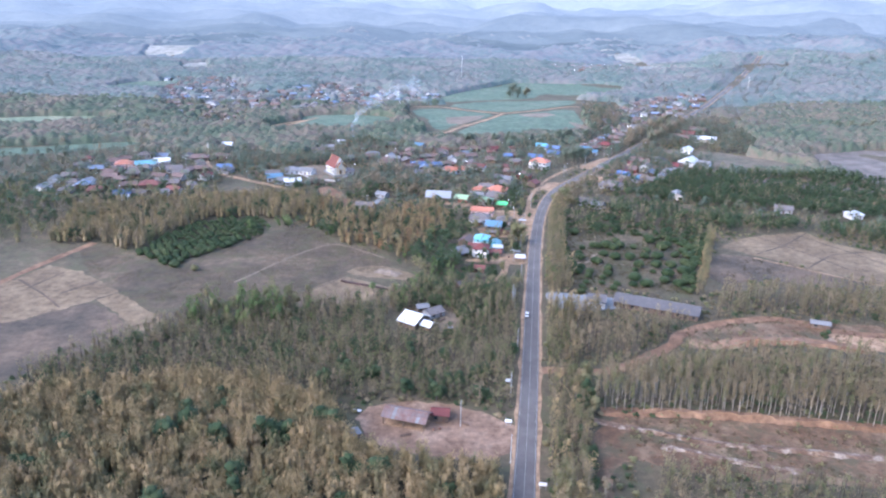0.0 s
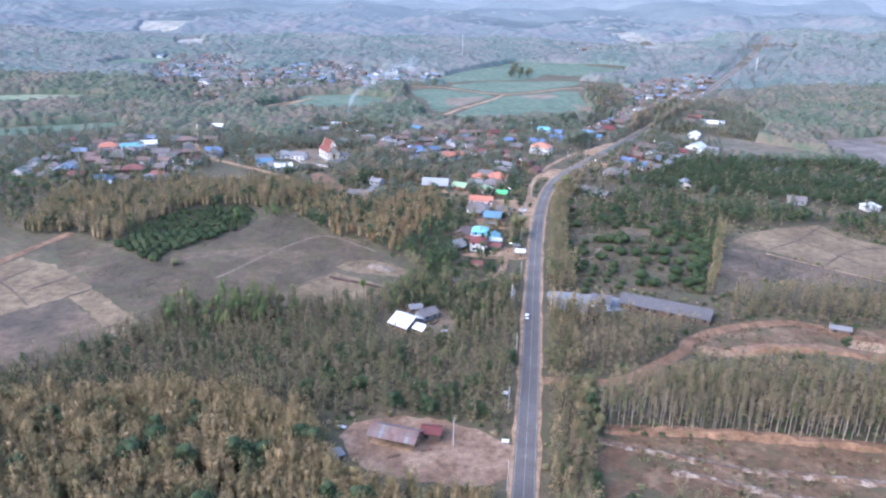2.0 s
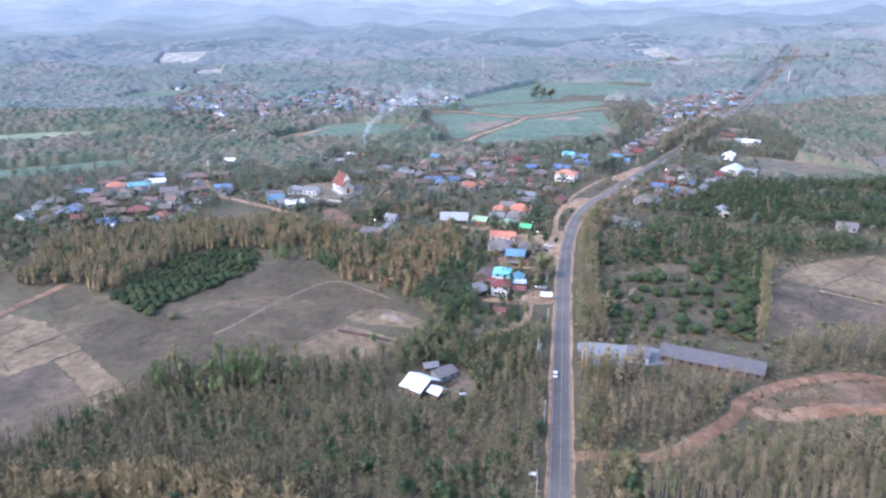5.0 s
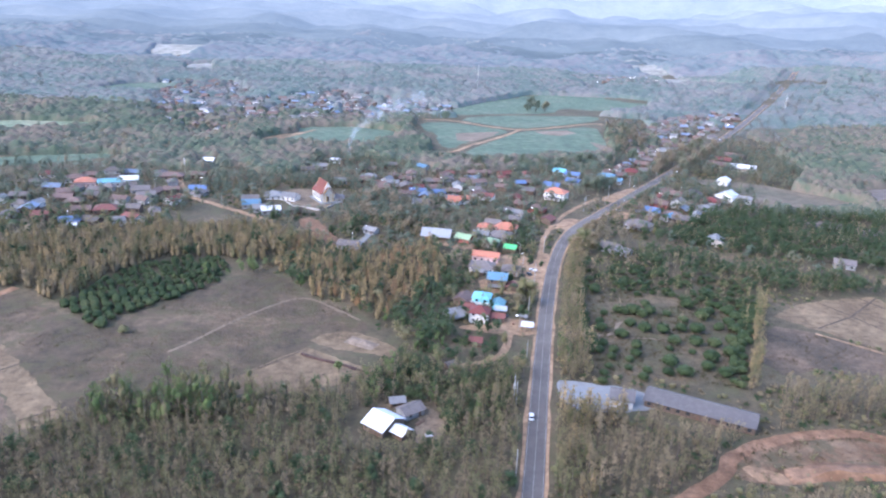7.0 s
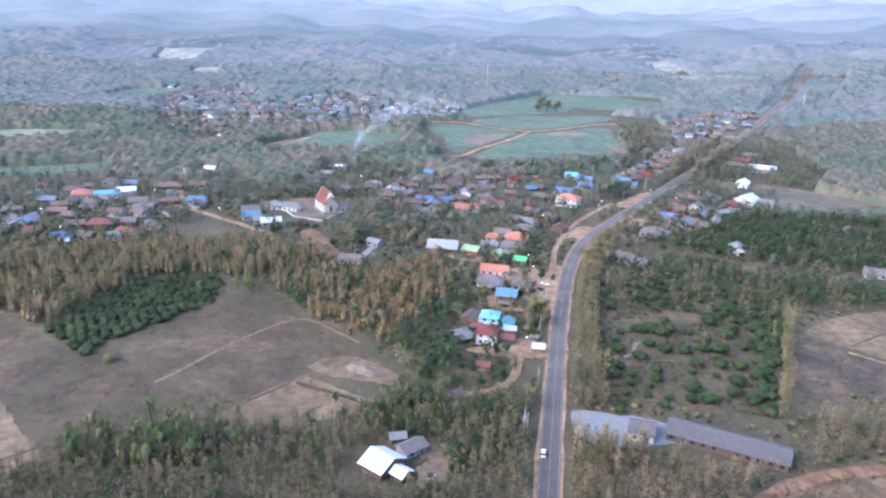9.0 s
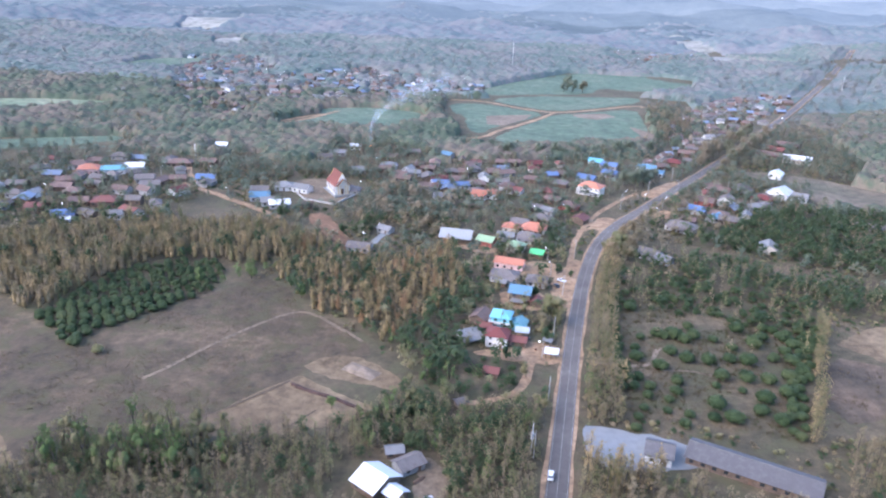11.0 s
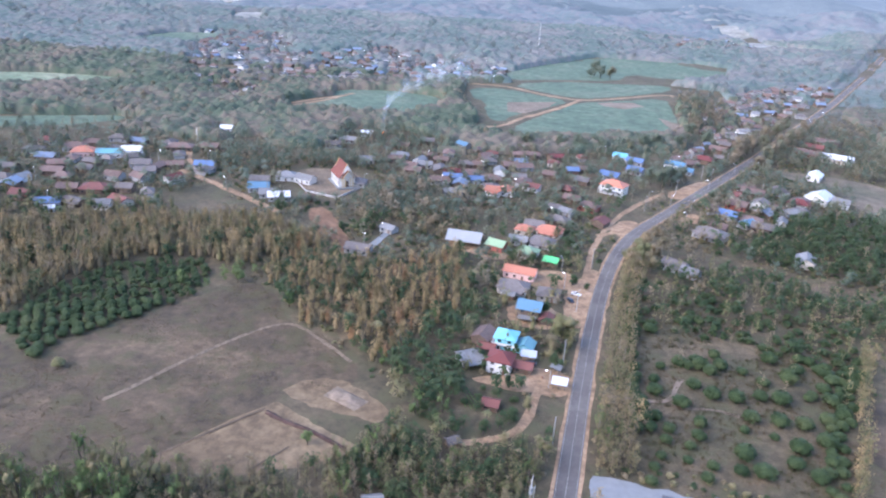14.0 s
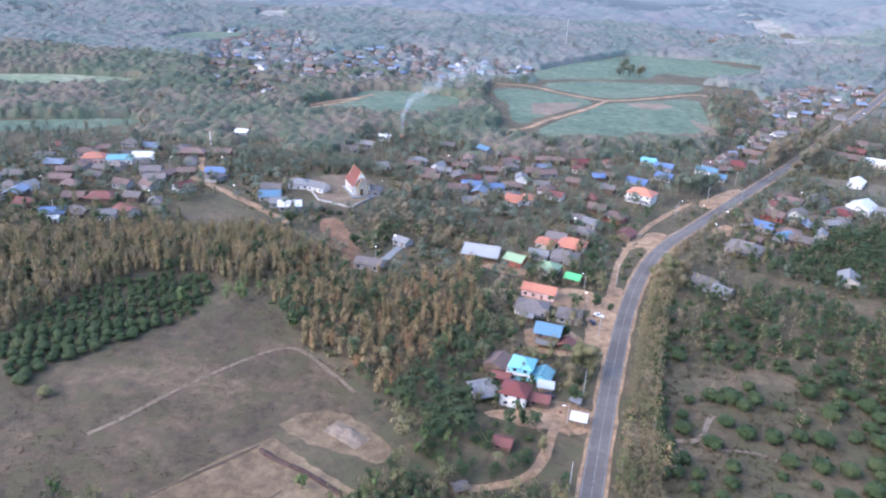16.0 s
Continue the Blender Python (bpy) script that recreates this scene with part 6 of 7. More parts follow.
for (x0, y0), (x1, y1) in (((-103, 567), (-82, 559)), ((-82, 559), (-73, 582)), ((-103, 567), (-118, 592))):
    L, a = math.dist((x0, y0), (x1, y1)), math.atan2(y1 - y0, x1 - x0)
    bm = bmesh.new()
    cuboid(bm, 0, L, -0.12, 0.12, 0, 1.1)
    cuboid(bm, -0.05, L + 0.05, -0.2, 0.2, 1.1, 1.22)
    ob = part("boundary_wall", bm, "weathered_white")
    ob.matrix_basis = pose(x0, y0, 0.05, 0, 0, math.degrees(a))
    tagged(ob, "weathered white wall round the temple yard", "wall")

# ---- street lamps, poles and masts ----
M["steel"] = plain("galvanised_steel", (0.4, 0.4, 0.41), 0.5, 0.15, 1.0, 0.6)
M["car_white"] = plain("white_gloss_paint", (0.75, 0.75, 0.75), 0.3, 0.03)
M["pole"] = plain("concrete_pole", (0.36, 0.35, 0.33), 0.9, 0.2, 1.0)
lm, lnd, lln, lb = mat("lamp_tube", 0.5)
lb.inputs["Emission Color"].default_value, lb.inputs["Emission Strength"].default_value = (0.95, 1.0, 1.0, 1), 3.0
M["tube"] = lm


def lamp(label):
    e = tagged(new("street_lamp"), label, "street lamp", "street lamps")
    bm = bmesh.new()
    bmesh.ops.create_cone(bm, cap_ends=True, segments=8, radius1=0.13, radius2=0.09, depth=7.0, matrix=pose(0, 0, 3.5))
    part("pole", bm, "pole", e)
    bm = bmesh.new()
    bmesh.ops.create_cone(bm, cap_ends=True, segments=6, radius1=0.04, radius2=0.04, depth=1.6, matrix=pose(0.7, 0, 7.1, 0, 80, 0))
    part("arm", bm, "steel", e)
    bm = bmesh.new()
    cuboid(bm, 0.95, 2.15, -0.22, 0.22, 7.2, 7.34)
    head = part("lamp_head", bm, "steel", e)
    bm = bmesh.new()
    bmesh.ops.create_icosphere(bm, subdivisions=1, radius=0.34, matrix=pose(1.55, 0, 7.25) @ Matrix.Diagonal((1.7, 0.8, 0.45, 1)))
    part("lit_tube", bm, "tube", head)
    return e


first = lamp("lit white street lamp on a concrete pole")
spots = [(45, 482), (45, 462), (35, 377), (44, 556), (62, 562), (118, 600), (128, 590), (105, 604), (160, 672), (150, 640), (180, 690), (120, 566), (210, 720), (165, 622), (200, 700),
         (240, 770), (264, 808), (300, 880), (-150, 562), (-190, 540), (-230, 512), (-260, 548), (-210, 602), (-270, 590), (-180, 610), (-40, 660), (0, 640), (30, 665), (-70, 660), (60, 690), (90, 715), (20, 605), (-25, 600),
         (-47, 505), (-53, 492), (230, 850), (330, 930), (270, 900), (350, 1000), (210, 800), (185, 640), (140, 700), (-90, 590), (-72, 590)]
for k in range(34):
    spots.append((float(-330 + 340 * rng.random()), float(940 + 260 * rng.random())))
for k in range(12):
    spots.append((float(250 + 160 * rng.random()), float(1430 + 190 * rng.random())))
for x, y in spots:
    copy_thing(first, pose(x, y, relief(x, y), 0, 0, rng.random() * 360))
for ob in (*first.children_recursive, first):
    bpy.data.objects.remove(ob)


def sign_board(x, y, rot):
    """A blank-looking white board on two posts beside the road."""
    e = tagged(new("road_sign"), "white painted board on two posts beside the road", "sign", "roadside signs")
    for dx in (-0.75, 0.75):
        bm = bmesh.new()
        cuboid(bm, dx - 0.06, dx + 0.06, -0.06, 0.06, 0, 2.6)
        part("post", bm, "pole", e)
    bm = bmesh.new()
    cuboid(bm, -1.15, 1.15, -0.11, -0.065, 1.5, 2.75)
    part("board", bm, "car_white", e)
    e.matrix_basis = pose(x, y, 0.02, 0, 0, rot)


def power_pole(x, y, rot, twin=False):
    e = tagged(new("power_pole"), "twin concrete power poles with a platform" if twin else "concrete power pole with a crossarm", "power pole", "power poles")
    for dx in ((-1.1, 1.1) if twin else (0,)):
        bm = bmesh.new()
        bmesh.ops.create_cone(bm, cap_ends=True, segments=6, radius1=0.17, radius2=0.11, depth=10.0, matrix=pose(dx, 0, 5.0))
        part("pole", bm, "pole", e)
    bm = bmesh.new()
    cuboid(bm, -1.3, 1.3, -0.06, 0.06, 9.2, 9.36)
    arm = part("crossarm", bm, "steel", e)
    for dx in (-1.1, 0.0, 1.1):
        bm = bmesh.new()
        bmesh.ops.create_cone(bm, cap_ends=True, segments=6, radius1=0.07, radius2=0.04, depth=0.3, matrix=pose(dx, 0, 9.51))
        part("insulator", bm, "white_wall", arm)
    if twin:
        bm = bmesh.new()
        cuboid(bm, -1.4, 1.4, -0.5, 0.5, 5.2, 5.4)
        part("platform", bm, "steel", e)
        bm = bmesh.new()
        bmesh.ops.create_cone(bm, cap_ends=True, segments=10, radius1=0.5, radius2=0.5, depth=1.3, matrix=pose(0, 0, 6.05))
        part("transformer", bm, "grey_wall", e)
    e.matrix_basis = pose(x, y, 0.0, 0, 0, rot)


for x, y, rot, twin in ((-2, 211, 80, False), (12.5, 190, 80, False), (17, 230, 80, False), (24, 268, 80, False), (28, 312, 80, False), (27.5, 316, 80, True), (35, 345, 80, False), (41, 395, 80, False), (49, 440, 76, False), (60, 490, 72, False),
                        (100, 585, 50, False), (126, 626, 50, False), (152, 668, 50, False), (180, 712, 50, False)):
    power_pole(x, y, rot, twin)

for x, y, rot in ((16.8, 239.4, -8), (14.1, 211.2, -8), (20.5, 176.8, -8)):
    sign_board(x, y, rot)
M["mast_red"] = plain("red_mast_paint", (0.5, 0.1, 0.07), 0.6, 0.1)
for x, y, h, thin in ((498, 1176, 22, 0.9), (52, 1310, 42, 0.8), (-206, 655, 12, 0.5)):
    e = tagged(new("radio_mast"), "slim pale lattice radio mast", "mast")
    z0 = relief(x, y)
    for k in range(6):
        paint = "white_wall" if k % 2 or h < 50 else "mast_red"
        for a in range(3):
            px, py = 0.7 * thin * math.cos(a * 2.094), 0.7 * thin * math.sin(a * 2.094)
            bm = bmesh.new()
            cuboid(bm, px - 0.1 * thin, px + 0.1 * thin, py - 0.1 * thin, py + 0.1 * thin, k * h / 6, (k + 1) * h / 6)
            part("leg", bm, paint, e)
        for q in range(4):
            zz = (k + q / 4) * h / 6
            bm = bmesh.new()
            cuboid(bm, -0.72 * thin, 0.72 * thin, -0.68 * thin, 0.68 * thin, zz, zz + 0.08)
            part("brace", bm, paint, e)
    e.matrix_basis = pose(x, y, z0 - 0.1)

# ---- vehicles ----
M["car_dark"] = plain("dark_car_paint", (0.05, 0.055, 0.07), 0.3, 0.05)
M["tyre"] = plain("tyre_rubber", (0.02, 0.02, 0.02), 0.9, 0.1)


def car(x, y, rot, paint, label, pickup=False, z=0.28):
    e = tagged(new("pickup" if pickup else "car"), label, "car")
    bm = bmesh.new()
    cuboid(bm, -0.86, 0.86, -2.2, 2.2, 0.35, 0.95)
    bmesh.ops.bevel(bm, geom=bm.edges[:], offset=0.12, segments=2, affect="EDGES")
    part("body", bm, paint, e)
    bm = bmesh.new()
    y0, y1 = (-0.4, 1.2) if pickup else (-1.7, 1.1)
    lo = [(-0.8, y0, 0.93), (0.8, y0, 0.93), (0.8, y1, 0.93), (-0.8, y1, 0.93)]
    hi = [(-0.66, y0 + 0.35, 1.5), (0.66, y0 + 0.35, 1.5), (0.66, y1 - 0.6, 1.5), (-0.66, y1 - 0.6, 1.5)]
    v = [bm.verts.new(p) for p in lo + hi]
    for q in ((0, 1, 5, 4), (1, 2, 6, 5), (2, 3, 7, 6), (3, 0, 4, 7), (4, 5, 6, 7)):
        bm.faces.new([v[i] for i in q])
    part("glasshouse", bm, "pane", e)
    bm = bmesh.new()
    cuboid(bm, -0.67, 0.67, y0 + 0.34, y1 - 0.58, 1.48, 1.55)
    part("roof_panel", bm, paint, e)
    for sx in (-0.8, 0.8):
        for sy in (-1.4, 1.4):
            bm = bmesh.new()
            bmesh.ops.create_cone(bm, cap_ends=True, segments=12, radius1=0.33, radius2=0.33, depth=0.22, matrix=pose(sx, sy, 0.33, 0, 90, 0))
            part("wheel", bm, "tyre", e)
    e.matrix_basis = pose(x, y, z, 0, 0, rot)


car(32.6, 303, -9, "car_white", "white hatchback driving along the asphalt road")
car(50, 456, 60, "car_white", "white pickup parked on the sandy forecourt", True, 0.15)
car(47, 449, 20, "car_dark", "dark car parked by the shops", False, 0.15)
car(29, 392, 80, "car_dark", "dark car parked under the carport", False, 0.1)

# ---- smoke from a small fire ----
sm, snd, sln, sb = mat("thin_smoke", 1.0)
sb.inputs["Base Color"].default_value = (0.6, 0.68, 0.78, 1)
sb.inputs["Specular IOR Level"].default_value = 0.0
tc = snd.new("ShaderNodeTexCoord")
grad = snd.new("ShaderNodeTexGradient")
grad.gradient_type = "SPHERICAL"
sln.new(tc.outputs["Object"], grad.inputs[0])
sn = noise_tex(snd, sln, snd.new("ShaderNodeNewGeometry").outputs["Position"], 0.16, 4, 0.6)
mul = snd.new("ShaderNodeMath")
mul.operation = "MULTIPLY"
sln.new(ramp(snd, sln, grad.outputs["Fac"], [(0.0, (0, 0, 0)), (0.8, (0.15, 0.15, 0.15))]), mul.inputs[0])
sln.new(ramp(snd, sln, sn, [(0.35, (0.1, 0.1, 0.1)), (0.65, (1, 1, 1))]), mul.inputs[1])
sln.new(mul.outputs[0], sb.inputs["Alpha"])
M["smoke"] = sm
plume = tagged(new("smoke_plume"), "thin blue-white smoke rising from a small fire", "smoke")
plume.matrix_basis = pose(-85, 728, 0)
for k in range(30):
    q = (k / 29) ** 1.25
    bm = bmesh.new()
    bmesh.ops.create_grid(bm, x_segments=6, y_segments=6, size=1.0)
    for v in bm.verts:
        v.co.z = 0.18 * noise.noise(v.co * 2 + Vector((k, 0, 0)))
    ob = part("smoke_wisp", bm, "smoke", plume)
    r = 1.7 + 8.0 * q ** 1.1
    ob.matrix_basis = pose(1 + 64 * q ** 2.4 + 3 * rng.normal() * q, 12 * q, 3 + 52 * q ** 0.72, 78 + 8 * rng.normal(), 0, 8 * rng.normal()) @ Matrix.Diagonal((r * 0.9, r * 1.25, r, 1))
    ob.visible_shadow = False
M["ember"] = plain("burning_embers", (1.0, 0.25, 0.06), 0.8, 0.3, 2.0, 0.0, 2.0)
bm = bmesh.new()
bmesh.ops.create_icosphere(bm, subdivisions=2, radius=1.3, matrix=Matrix.Diagonal((1, 1, 0.45, 1)))
for v in bm.verts:
    v.co += Vector(noise.noise_vector(v.co * 1.7)) * 0.3
fire = part("fire", bm, "ember")
fire.matrix_basis = pose(-85, 728, 0.4)
tagged(fire, "small heap of burning rubbish glowing orange", "fire")

# ---- dry grass and weeds on the fields ----
def tufts(poly, step, size, material, label, keep=1.0):
    p = grid_points(poly, step, 1.0)
    n = np.array([noise.noise(Vector((x * 0.05, y * 0.05, 4))) for x, y in p])
    p = p[(rng.random(len(p)) < keep) & (n > -0.12)]
    v, f = leaf_cloud(10, [(0, 0, 0.3)], [(0.8, 0.8, 0.3)], 0.38, hang=0.5)
    a, s = rng.random(len(p)) * 6.28, size * (0.5 + rng.random(len(p)))
    ca, sa = (np.cos(a) * s)[:, None], (np.sin(a) * s)[:, None]
    vv = np.stack([p[:, :1] + ca * v[:, 0] - sa * v[:, 1], p[:, 1:] + sa * v[:, 0] + ca * v[:, 1], s[:, None] * v[:, 2] + 0.05], 2).reshape(-1, 3)
    ff = (f[None] + (np.arange(len(p)) * len(v))[:, None, None]).reshape(-1, 4)
    tagged(new("dry_grass", raw_mesh("dry_grass", vv, ff, material)), label, "grass", kind="stuff")


tufts(FIELDS["fallow_field"][0], 1.3, 0.38, "weed", "low dry weeds and grass on the fallow field", 0.6)
tufts(FIELDS["fallow_field"][0], 3.2, 0.55, "weed_green", "scattered olive weeds on the fallow field", 0.5)
tufts(FIELDS["orchard_floor"][0], 3.0, 1.0, "weed_green", "green weeds between the fruit trees", 0.6)
tufts(FIELDS["orchard_floor"][0], 2.2, 0.8, "weed", "dry grass between the fruit trees", 0.7)
tufts(FIELDS["quarry_floor"][0], 2.3, 0.9, "weed", "dry weeds on the eroded quarry floor", 0.6)
tufts(FIELDS["quarry_floor"][0], 5.0, 1.5, "olive", "low scrub on the quarry floor", 0.6)
tufts(FIELDS["quarry_floor_upper"][0], 2.6, 0.9, "weed", "dry weeds beside the quarry track", 0.6)
tufts(FIELDS["quarry_floor_upper"][0], 6.0, 1.6, "olive", "low scrub beside the quarry track", 0.5)
tufts(FIELDS["brown_field"][0], 2.4, 0.7, "weed", "low dry weeds on the brown field", 0.6)

# Dark brown soil for the ridge that marks the ditch line.
M["wet_soil"] = earth("dark_brown_soil", (0.049, 0.0273, 0.0208), (0.063, 0.0358, 0.0273), (0.084, 0.0488, 0.039), 0.1, 0.6)
for k, (line, width) in enumerate([([(-206, 333), (-198, 356)], 1.2), ([(-187, 327), (-176, 343)], 1.2), ([(-168, 319), (-160, 329)], 1.0), ([(-140, 289), (-130, 298)], 1.0), ([(-216, 345), (-196, 327), (-180, 310)], 1.0),
                                   ([(176, 392), (200, 408), (226, 434)], 1.0), ([(196, 370), (220, 392), (246, 398)], 1.0), ([(190, 428), (206, 396), (224, 348)], 1.0), ([(216, 434), (232, 400), (250, 356)], 1.0),
                                   ([(-96, 300), (-72, 330), (-57, 348)], 0.8), ([(-52, 318), (-44, 330)], 0.6)]):
    tagged(ribbon("field_bund", refine(line, 3), width, 0.2 + 0.004 * k, "dark_soil", 0.5), "low earth bund between dry plots", "bund", kind="structure")
bm = bmesh.new()
ditch = refine(chaikin([(-56, 346), (-49, 342), (-40, 339), (-28, 332)], 2), 1.5)
rows = []
for k, (x, y) in enumerate(ditch):
    w = 1.1 * (0.7 + 0.6 * abs(noise.noise(Vector((x * 0.4, y * 0.4, 0)))))
    rows.append([bm.verts.new(q) for q in ((x - 0.4 * w, y - w, 0.05), (x - 0.2 * w, y - 0.5 * w, 0.75), (x + 0.2 * w, y + 0.5 * w, 0.6), (x + 0.4 * w, y + w, 0.05))])
for a, b in zip(rows, rows[1:]):
    for q in range(3):
        bm.faces.new((a[q], a[q + 1], b[q + 1], b[q]))
tagged(part("spoil_bank", bm, "wet_soil", smooth=True), "dark brown soil heaped along a ditch", "earth bank")
bm = bmesh.new()
bmesh.ops.create_grid(bm, x_segments=14, y_segments=10, size=1.0)
for v in bm.verts:
    v.co.z = max(0.0, (1 - v.co.x ** 2) * (1 - v.co.y ** 2)) * (0.8 + 0.7 * noise.noise(v.co * 2.3)) * 1.2
heap = part("sand_mound", bm, "path", smooth=True)
heap.matrix_basis = pose(-33, 358, 0.1, 0, 0, -30) @ Matrix.Diagonal((7, 3.5, 1, 1))
tagged(heap, "low heap of pale sand on bare earth", "earth heap")


# ---- quarry banks ----
M["rock"] = earth("pale_broken_rock", (0.12, 0.07, 0.042), (0.16, 0.1, 0.064), (0.32, 0.25, 0.19), 0.22, 0.9)


def bank(line, height, width, material, label, seed):
    """A cut bank with a broken face, higher on its far side."""
    bm = bmesh.new()
    pts = refine(chaikin(line, 2), 1.6)
    rows = []
    for k, (x, y) in enumerate(pts):
        q = min(1.0, 4.0 * min(k, len(pts) - 1 - k) / len(pts)) ** 0.6
        n = [1.5 * noise.noise(Vector((x * 0.3, y * 0.3, seed + i))) for i in range(4)]
        q *= max(0.15, 0.75 + 1.1 * noise.noise(Vector((x * 0.09, y * 0.09, seed * 3))))
        rows.append([bm.verts.new(p) for p in ((x + 0.6 * n[0], y - width * 0.5 + 0.8 * n[0], 0.02), (x + 0.7 * n[1], y - width * 0.25 + 0.6 * n[1], q * height * (0.45 + 0.3 * n[1]) + 0.04),
                     (x + 0.6 * n[2], y - width * 0.08 + 0.5 * n[2], q * height * (1 + 0.3 * n[2]) + 0.06), (x, y + width * 0.6, q * height * (0.8 + 0.3 * n[3]) + 0.05), (x, y + width * 1.3, 0.02))])
    for a, b in zip(rows, rows[1:]):
        for i in range(4):
            bm.faces.new((a[i], b[i], b[i + 1], a[i + 1]))
    bmesh.ops.recalc_face_normals(bm, faces=bm.faces)
    tagged(part("quarry_bank", bm, material), label, "earth bank", kind="structure")


bank([(44, 214), (56, 209), (70, 204), (79, 200), (92, 198), (104, 196), (117, 194), (140, 190)], 0.8, 2.2, "rock", "pale broken rock ledge in the quarry", 1)
bank([(62, 199), (72, 195), (82, 191), (92, 187), (106, 184)], 0.6, 2.0, "rock", "pale broken rock ledge in the quarry", 2)
bank([(48, 219), (73, 218.5), (111, 214), (160, 205)], 1.8, 3.6, "laterite", "orange cut bank below the plantation", 3)
bank([(110, 272), (126, 276), (148, 276), (170, 268)], 2.0, 5.0, "laterite", "eroded orange bank beside the track", 4)
rubble_v, rubble_f = [], []
for k in range(420):
    x, y = (rng.random() * 85 + 45, rng.random() * 30 + 184) if k < 260 else (rng.random() * 60 + 108, rng.random() * 22 + 266)
    r = 0.12 + 0.4 * rng.random() ** 3
    c = np.array([(1, 1, 0), (-1, 1, 0.1), (-1, -1, 0), (1, -1, 0.1), (0.6, 0.5, 1), (-0.5, 0.6, 0.9), (-0.6, -0.5, 1), (0.5, -0.6, 0.8)]) * r * (0.7 + 0.6 * rng.random((8, 1)))
    o = len(rubble_v)
    rubble_v += [(x + a, y + b, z + 0.02) for a, b, z in c]
    rubble_f += [tuple(o + q for q in f) for f in ((4, 5, 6, 7), (0, 1, 5, 4), (1, 2, 6, 5), (2, 3, 7, 6), (3, 0, 4, 7))]
me = mesh_of("rubble", rubble_v, rubble_f)
me.materials.append(M["cut_earth"])
tagged(new("rubble", me), "loose pale rubble scattered over the quarry", "rubble", kind="stuff")


# ---- undergrowth ----
def undergrowth(poly, step, materials, label, cut=-0.1, size=1.0):
    p = keep_clear(in_view(grid_points(poly, step, 1.0)), -0.5, 0.7)
    p = p[~inside(p[:, 0], p[:, 1], FIELDS["orchard_floor"][0])]
    n = np.array([noise.noise(Vector((x * 0.04, y * 0.04, 7))) for x, y in p])
    p = p[n > cut]
    pick = rng.integers(0, len(materials), len(p))
    for k, material in enumerate(materials):
        m = p[pick == k]
        v, f = leaf_cloud(16, [(0, 0, 0.5), (0.5, 0.3, 0.4)], [(0.9, 0.9, 0.5), (0.8, 0.8, 0.4)], 0.5)
        a, sc = rng.random(len(m)) * 6.28, size * (0.5 + 0.9 * rng.random(len(m)))
        ca, sa = (np.cos(a) * sc)[:, None], (np.sin(a) * sc)[:, None]
        vv = np.stack([m[:, :1] + ca * v[:, 0] - sa * v[:, 1], m[:, 1:] + sa * v[:, 0] + ca * v[:, 1], sc[:, None] * v[:, 2] + 0.05], 2).reshape(-1, 3)
        ff = (f[None] + (np.arange(len(m)) * len(v))[:, None, None]).reshape(-1, 4)
        tagged(new("undergrowth", raw_mesh("undergrowth", vv, ff, material)), label, "shrubs", kind="stuff")


undergrowth([(-200, 130), (-170, 240), (-120, 296), (-30, 335), (10, 345), (42, 345), (70, 520), (120, 510), (330, 430), (300, 300), (180, 130)], 3.6, ("olive", "tan2", "green"), "low scrub and dry grass under the trees", -0.15)
undergrowth([(-100, 440), (-30, 376), (0, 345), (40, 370), (66, 500), (110, 600), (200, 740), (320, 760), (330, 600), (200, 480), (110, 520), (60, 620), (-100, 640), (-330, 640), (-330, 480), (-120, 520)], 4.4, ("olive", "green", "tan2"), "low scrub and garden shrubs between the houses", -0.1, 1.2)


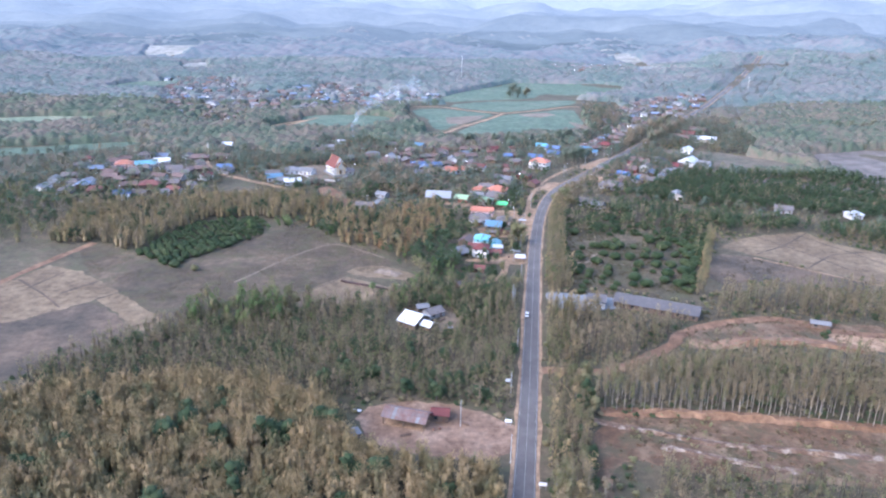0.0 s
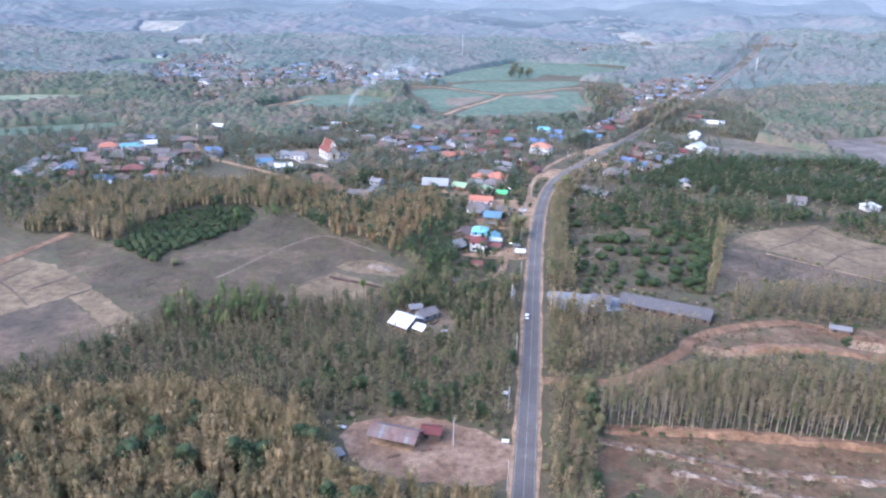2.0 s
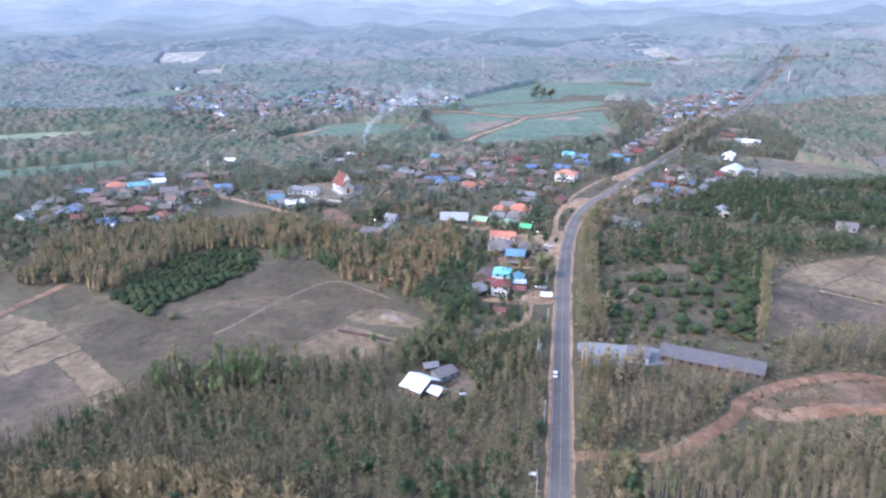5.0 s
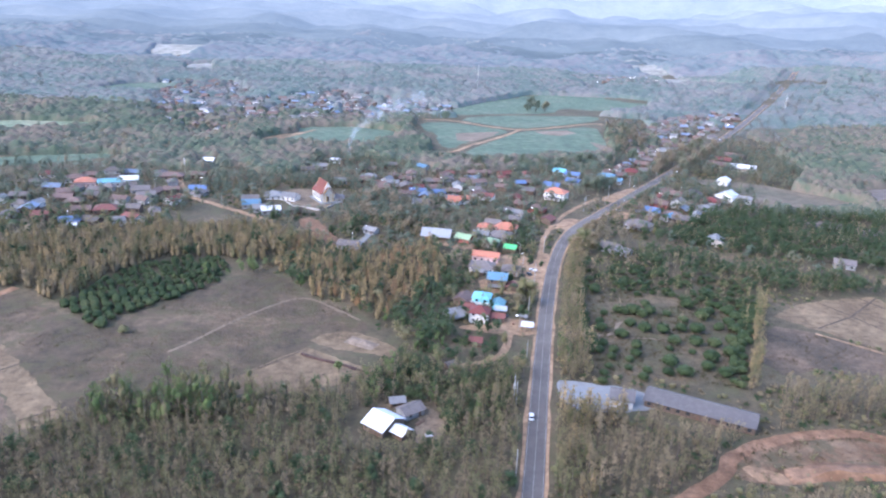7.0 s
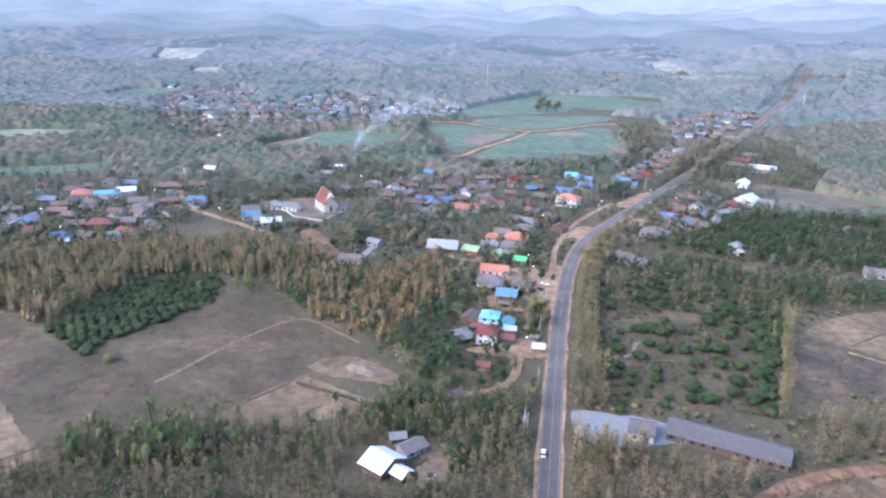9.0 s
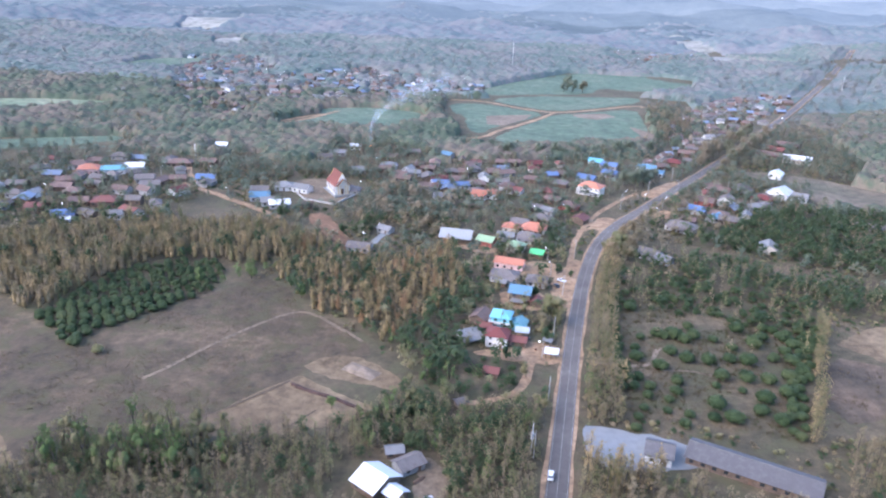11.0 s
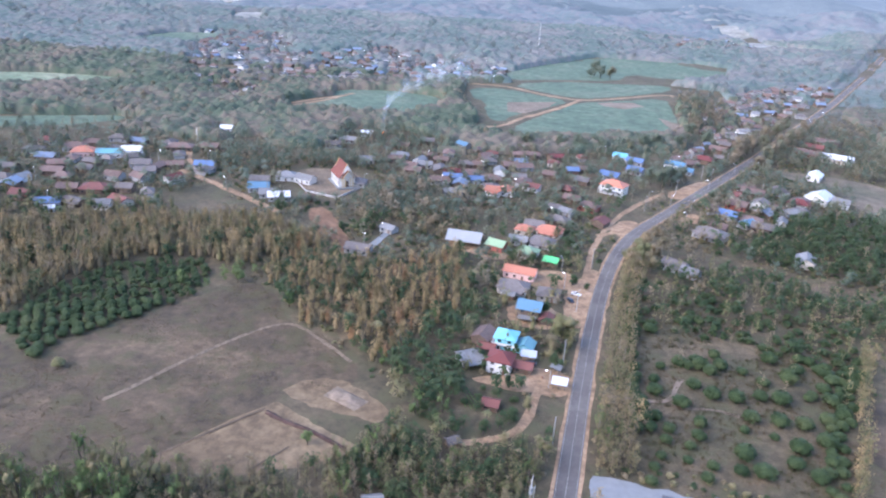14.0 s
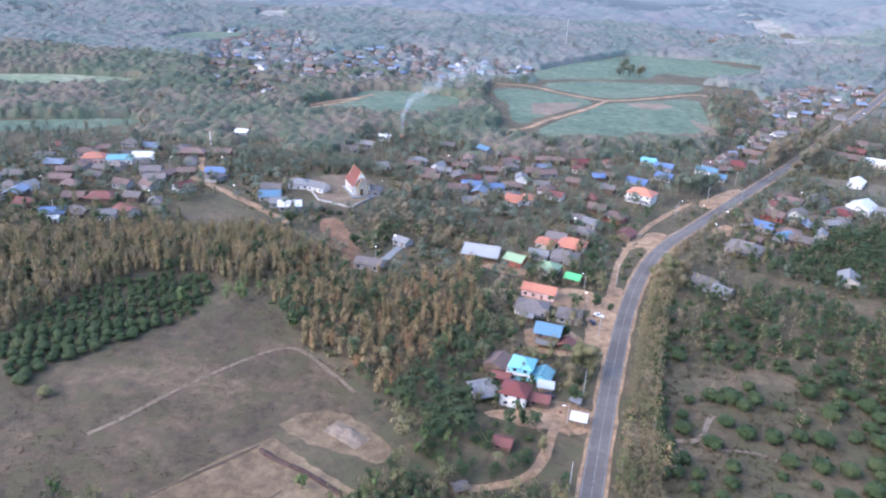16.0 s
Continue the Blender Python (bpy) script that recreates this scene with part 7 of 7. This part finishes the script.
# ---- small things in the yards ----
veg = grid_points([(5, 362), (11, 358), (14, 366), (7, 370)], 1.4, 0.2, 25)
v, f = leaf_cloud(10, [(0, 0, 0.2)], [(0.5, 0.5, 0.2)], 0.26)
vv = np.concatenate([v + [x, y, 0.05] for x, y in veg])
ff = np.concatenate([f + k * len(v) for k in range(len(veg))])
tagged(new("vegetable_rows", raw_mesh("vegetable_rows", vv, ff, "bright")), "rows of green vegetables in a garden plot", "vegetables", kind="stuff")
M["jar"] = plain("glazed_jar", (0.22, 0.11, 0.07), 0.4, 0.2, 1.0)
for x, y, r in ((-9, 209, 0.5), (-11, 208.5, 0.45), (33, 383, 0.5), (16, 380, 0.5), (31, 426, 0.5), (20, 447, 0.5)):
    bm = bmesh.new()
    bmesh.ops.create_uvsphere(bm, u_segments=12, v_segments=8, radius=r)
    for q in bm.verts:
        q.co.z = q.co.z * 1.25 + r * 1.2
        if q.co.z > r * 2.2:
            q.co.z = r * 2.2
    tagged(part("water_jar", bm, "jar", smooth=True), "big brown glazed water jar beside a house", "jar").matrix_basis = pose(x, y, 0.05)
M["log"] = plain("stacked_timber", (0.17, 0.11, 0.075), 0.9, 0.3, 2.0)
for x, y, rot in ((-20, 205, 20), (-1, 212, -30), (-6, 297, 50)):
    stack = tagged(new("timber_stack"), "stack of weathered timber poles on bare earth", "timber")
    for k in range(9):
        bm = bmesh.new()
        bmesh.ops.create_cone(bm, cap_ends=True, segments=7, radius1=0.14, radius2=0.11, depth=3.5 + rng.random(), matrix=pose(0, (k % 4) * 0.29 + (k // 4) * 0.14, 0.16 + (k // 4) * 0.25, 0, 90, 4 * rng.normal()))
        part("timber_pole", bm, "log", stack)
    stack.matrix_basis = pose(x, y, 0.05, 0, 0, rot)
M["tarp"] = plain("pale_tarpaulin", (0.55, 0.55, 0.56), 0.6, 0.15, 0.8)
for x, y, sx, sy, rot in ((-37.5, 221, 3.2, 1.2, -15), (-39, 205, 2.6, 2.0, 25), (-3, 290, 2.6, 1.6, 10)):
    bm = bmesh.new()
    bmesh.ops.create_grid(bm, x_segments=8, y_segments=6, size=0.5)
    for q in bm.verts:
        q.co.z = 0.25 + 0.25 * noise.noise(q.co * 4 + Vector((x, y, 0)))
    g = bmesh.ops.extrude_face_region(bm, geom=bm.faces[:])
    bmesh.ops.translate(bm, verts=[q for q in g["geom"] if isinstance(q, bmesh.types.BMVert)], vec=(0, 0, -0.2))
    ob = part("tarpaulin", bm, "tarp", smooth=True)
    ob.matrix_basis = pose(x, y, 0.1, 0, 0, rot) @ Matrix.Diagonal((sx, sy, 1, 1))
    tagged(ob, "crumpled pale tarpaulin lying over a low heap", "tarpaulin")
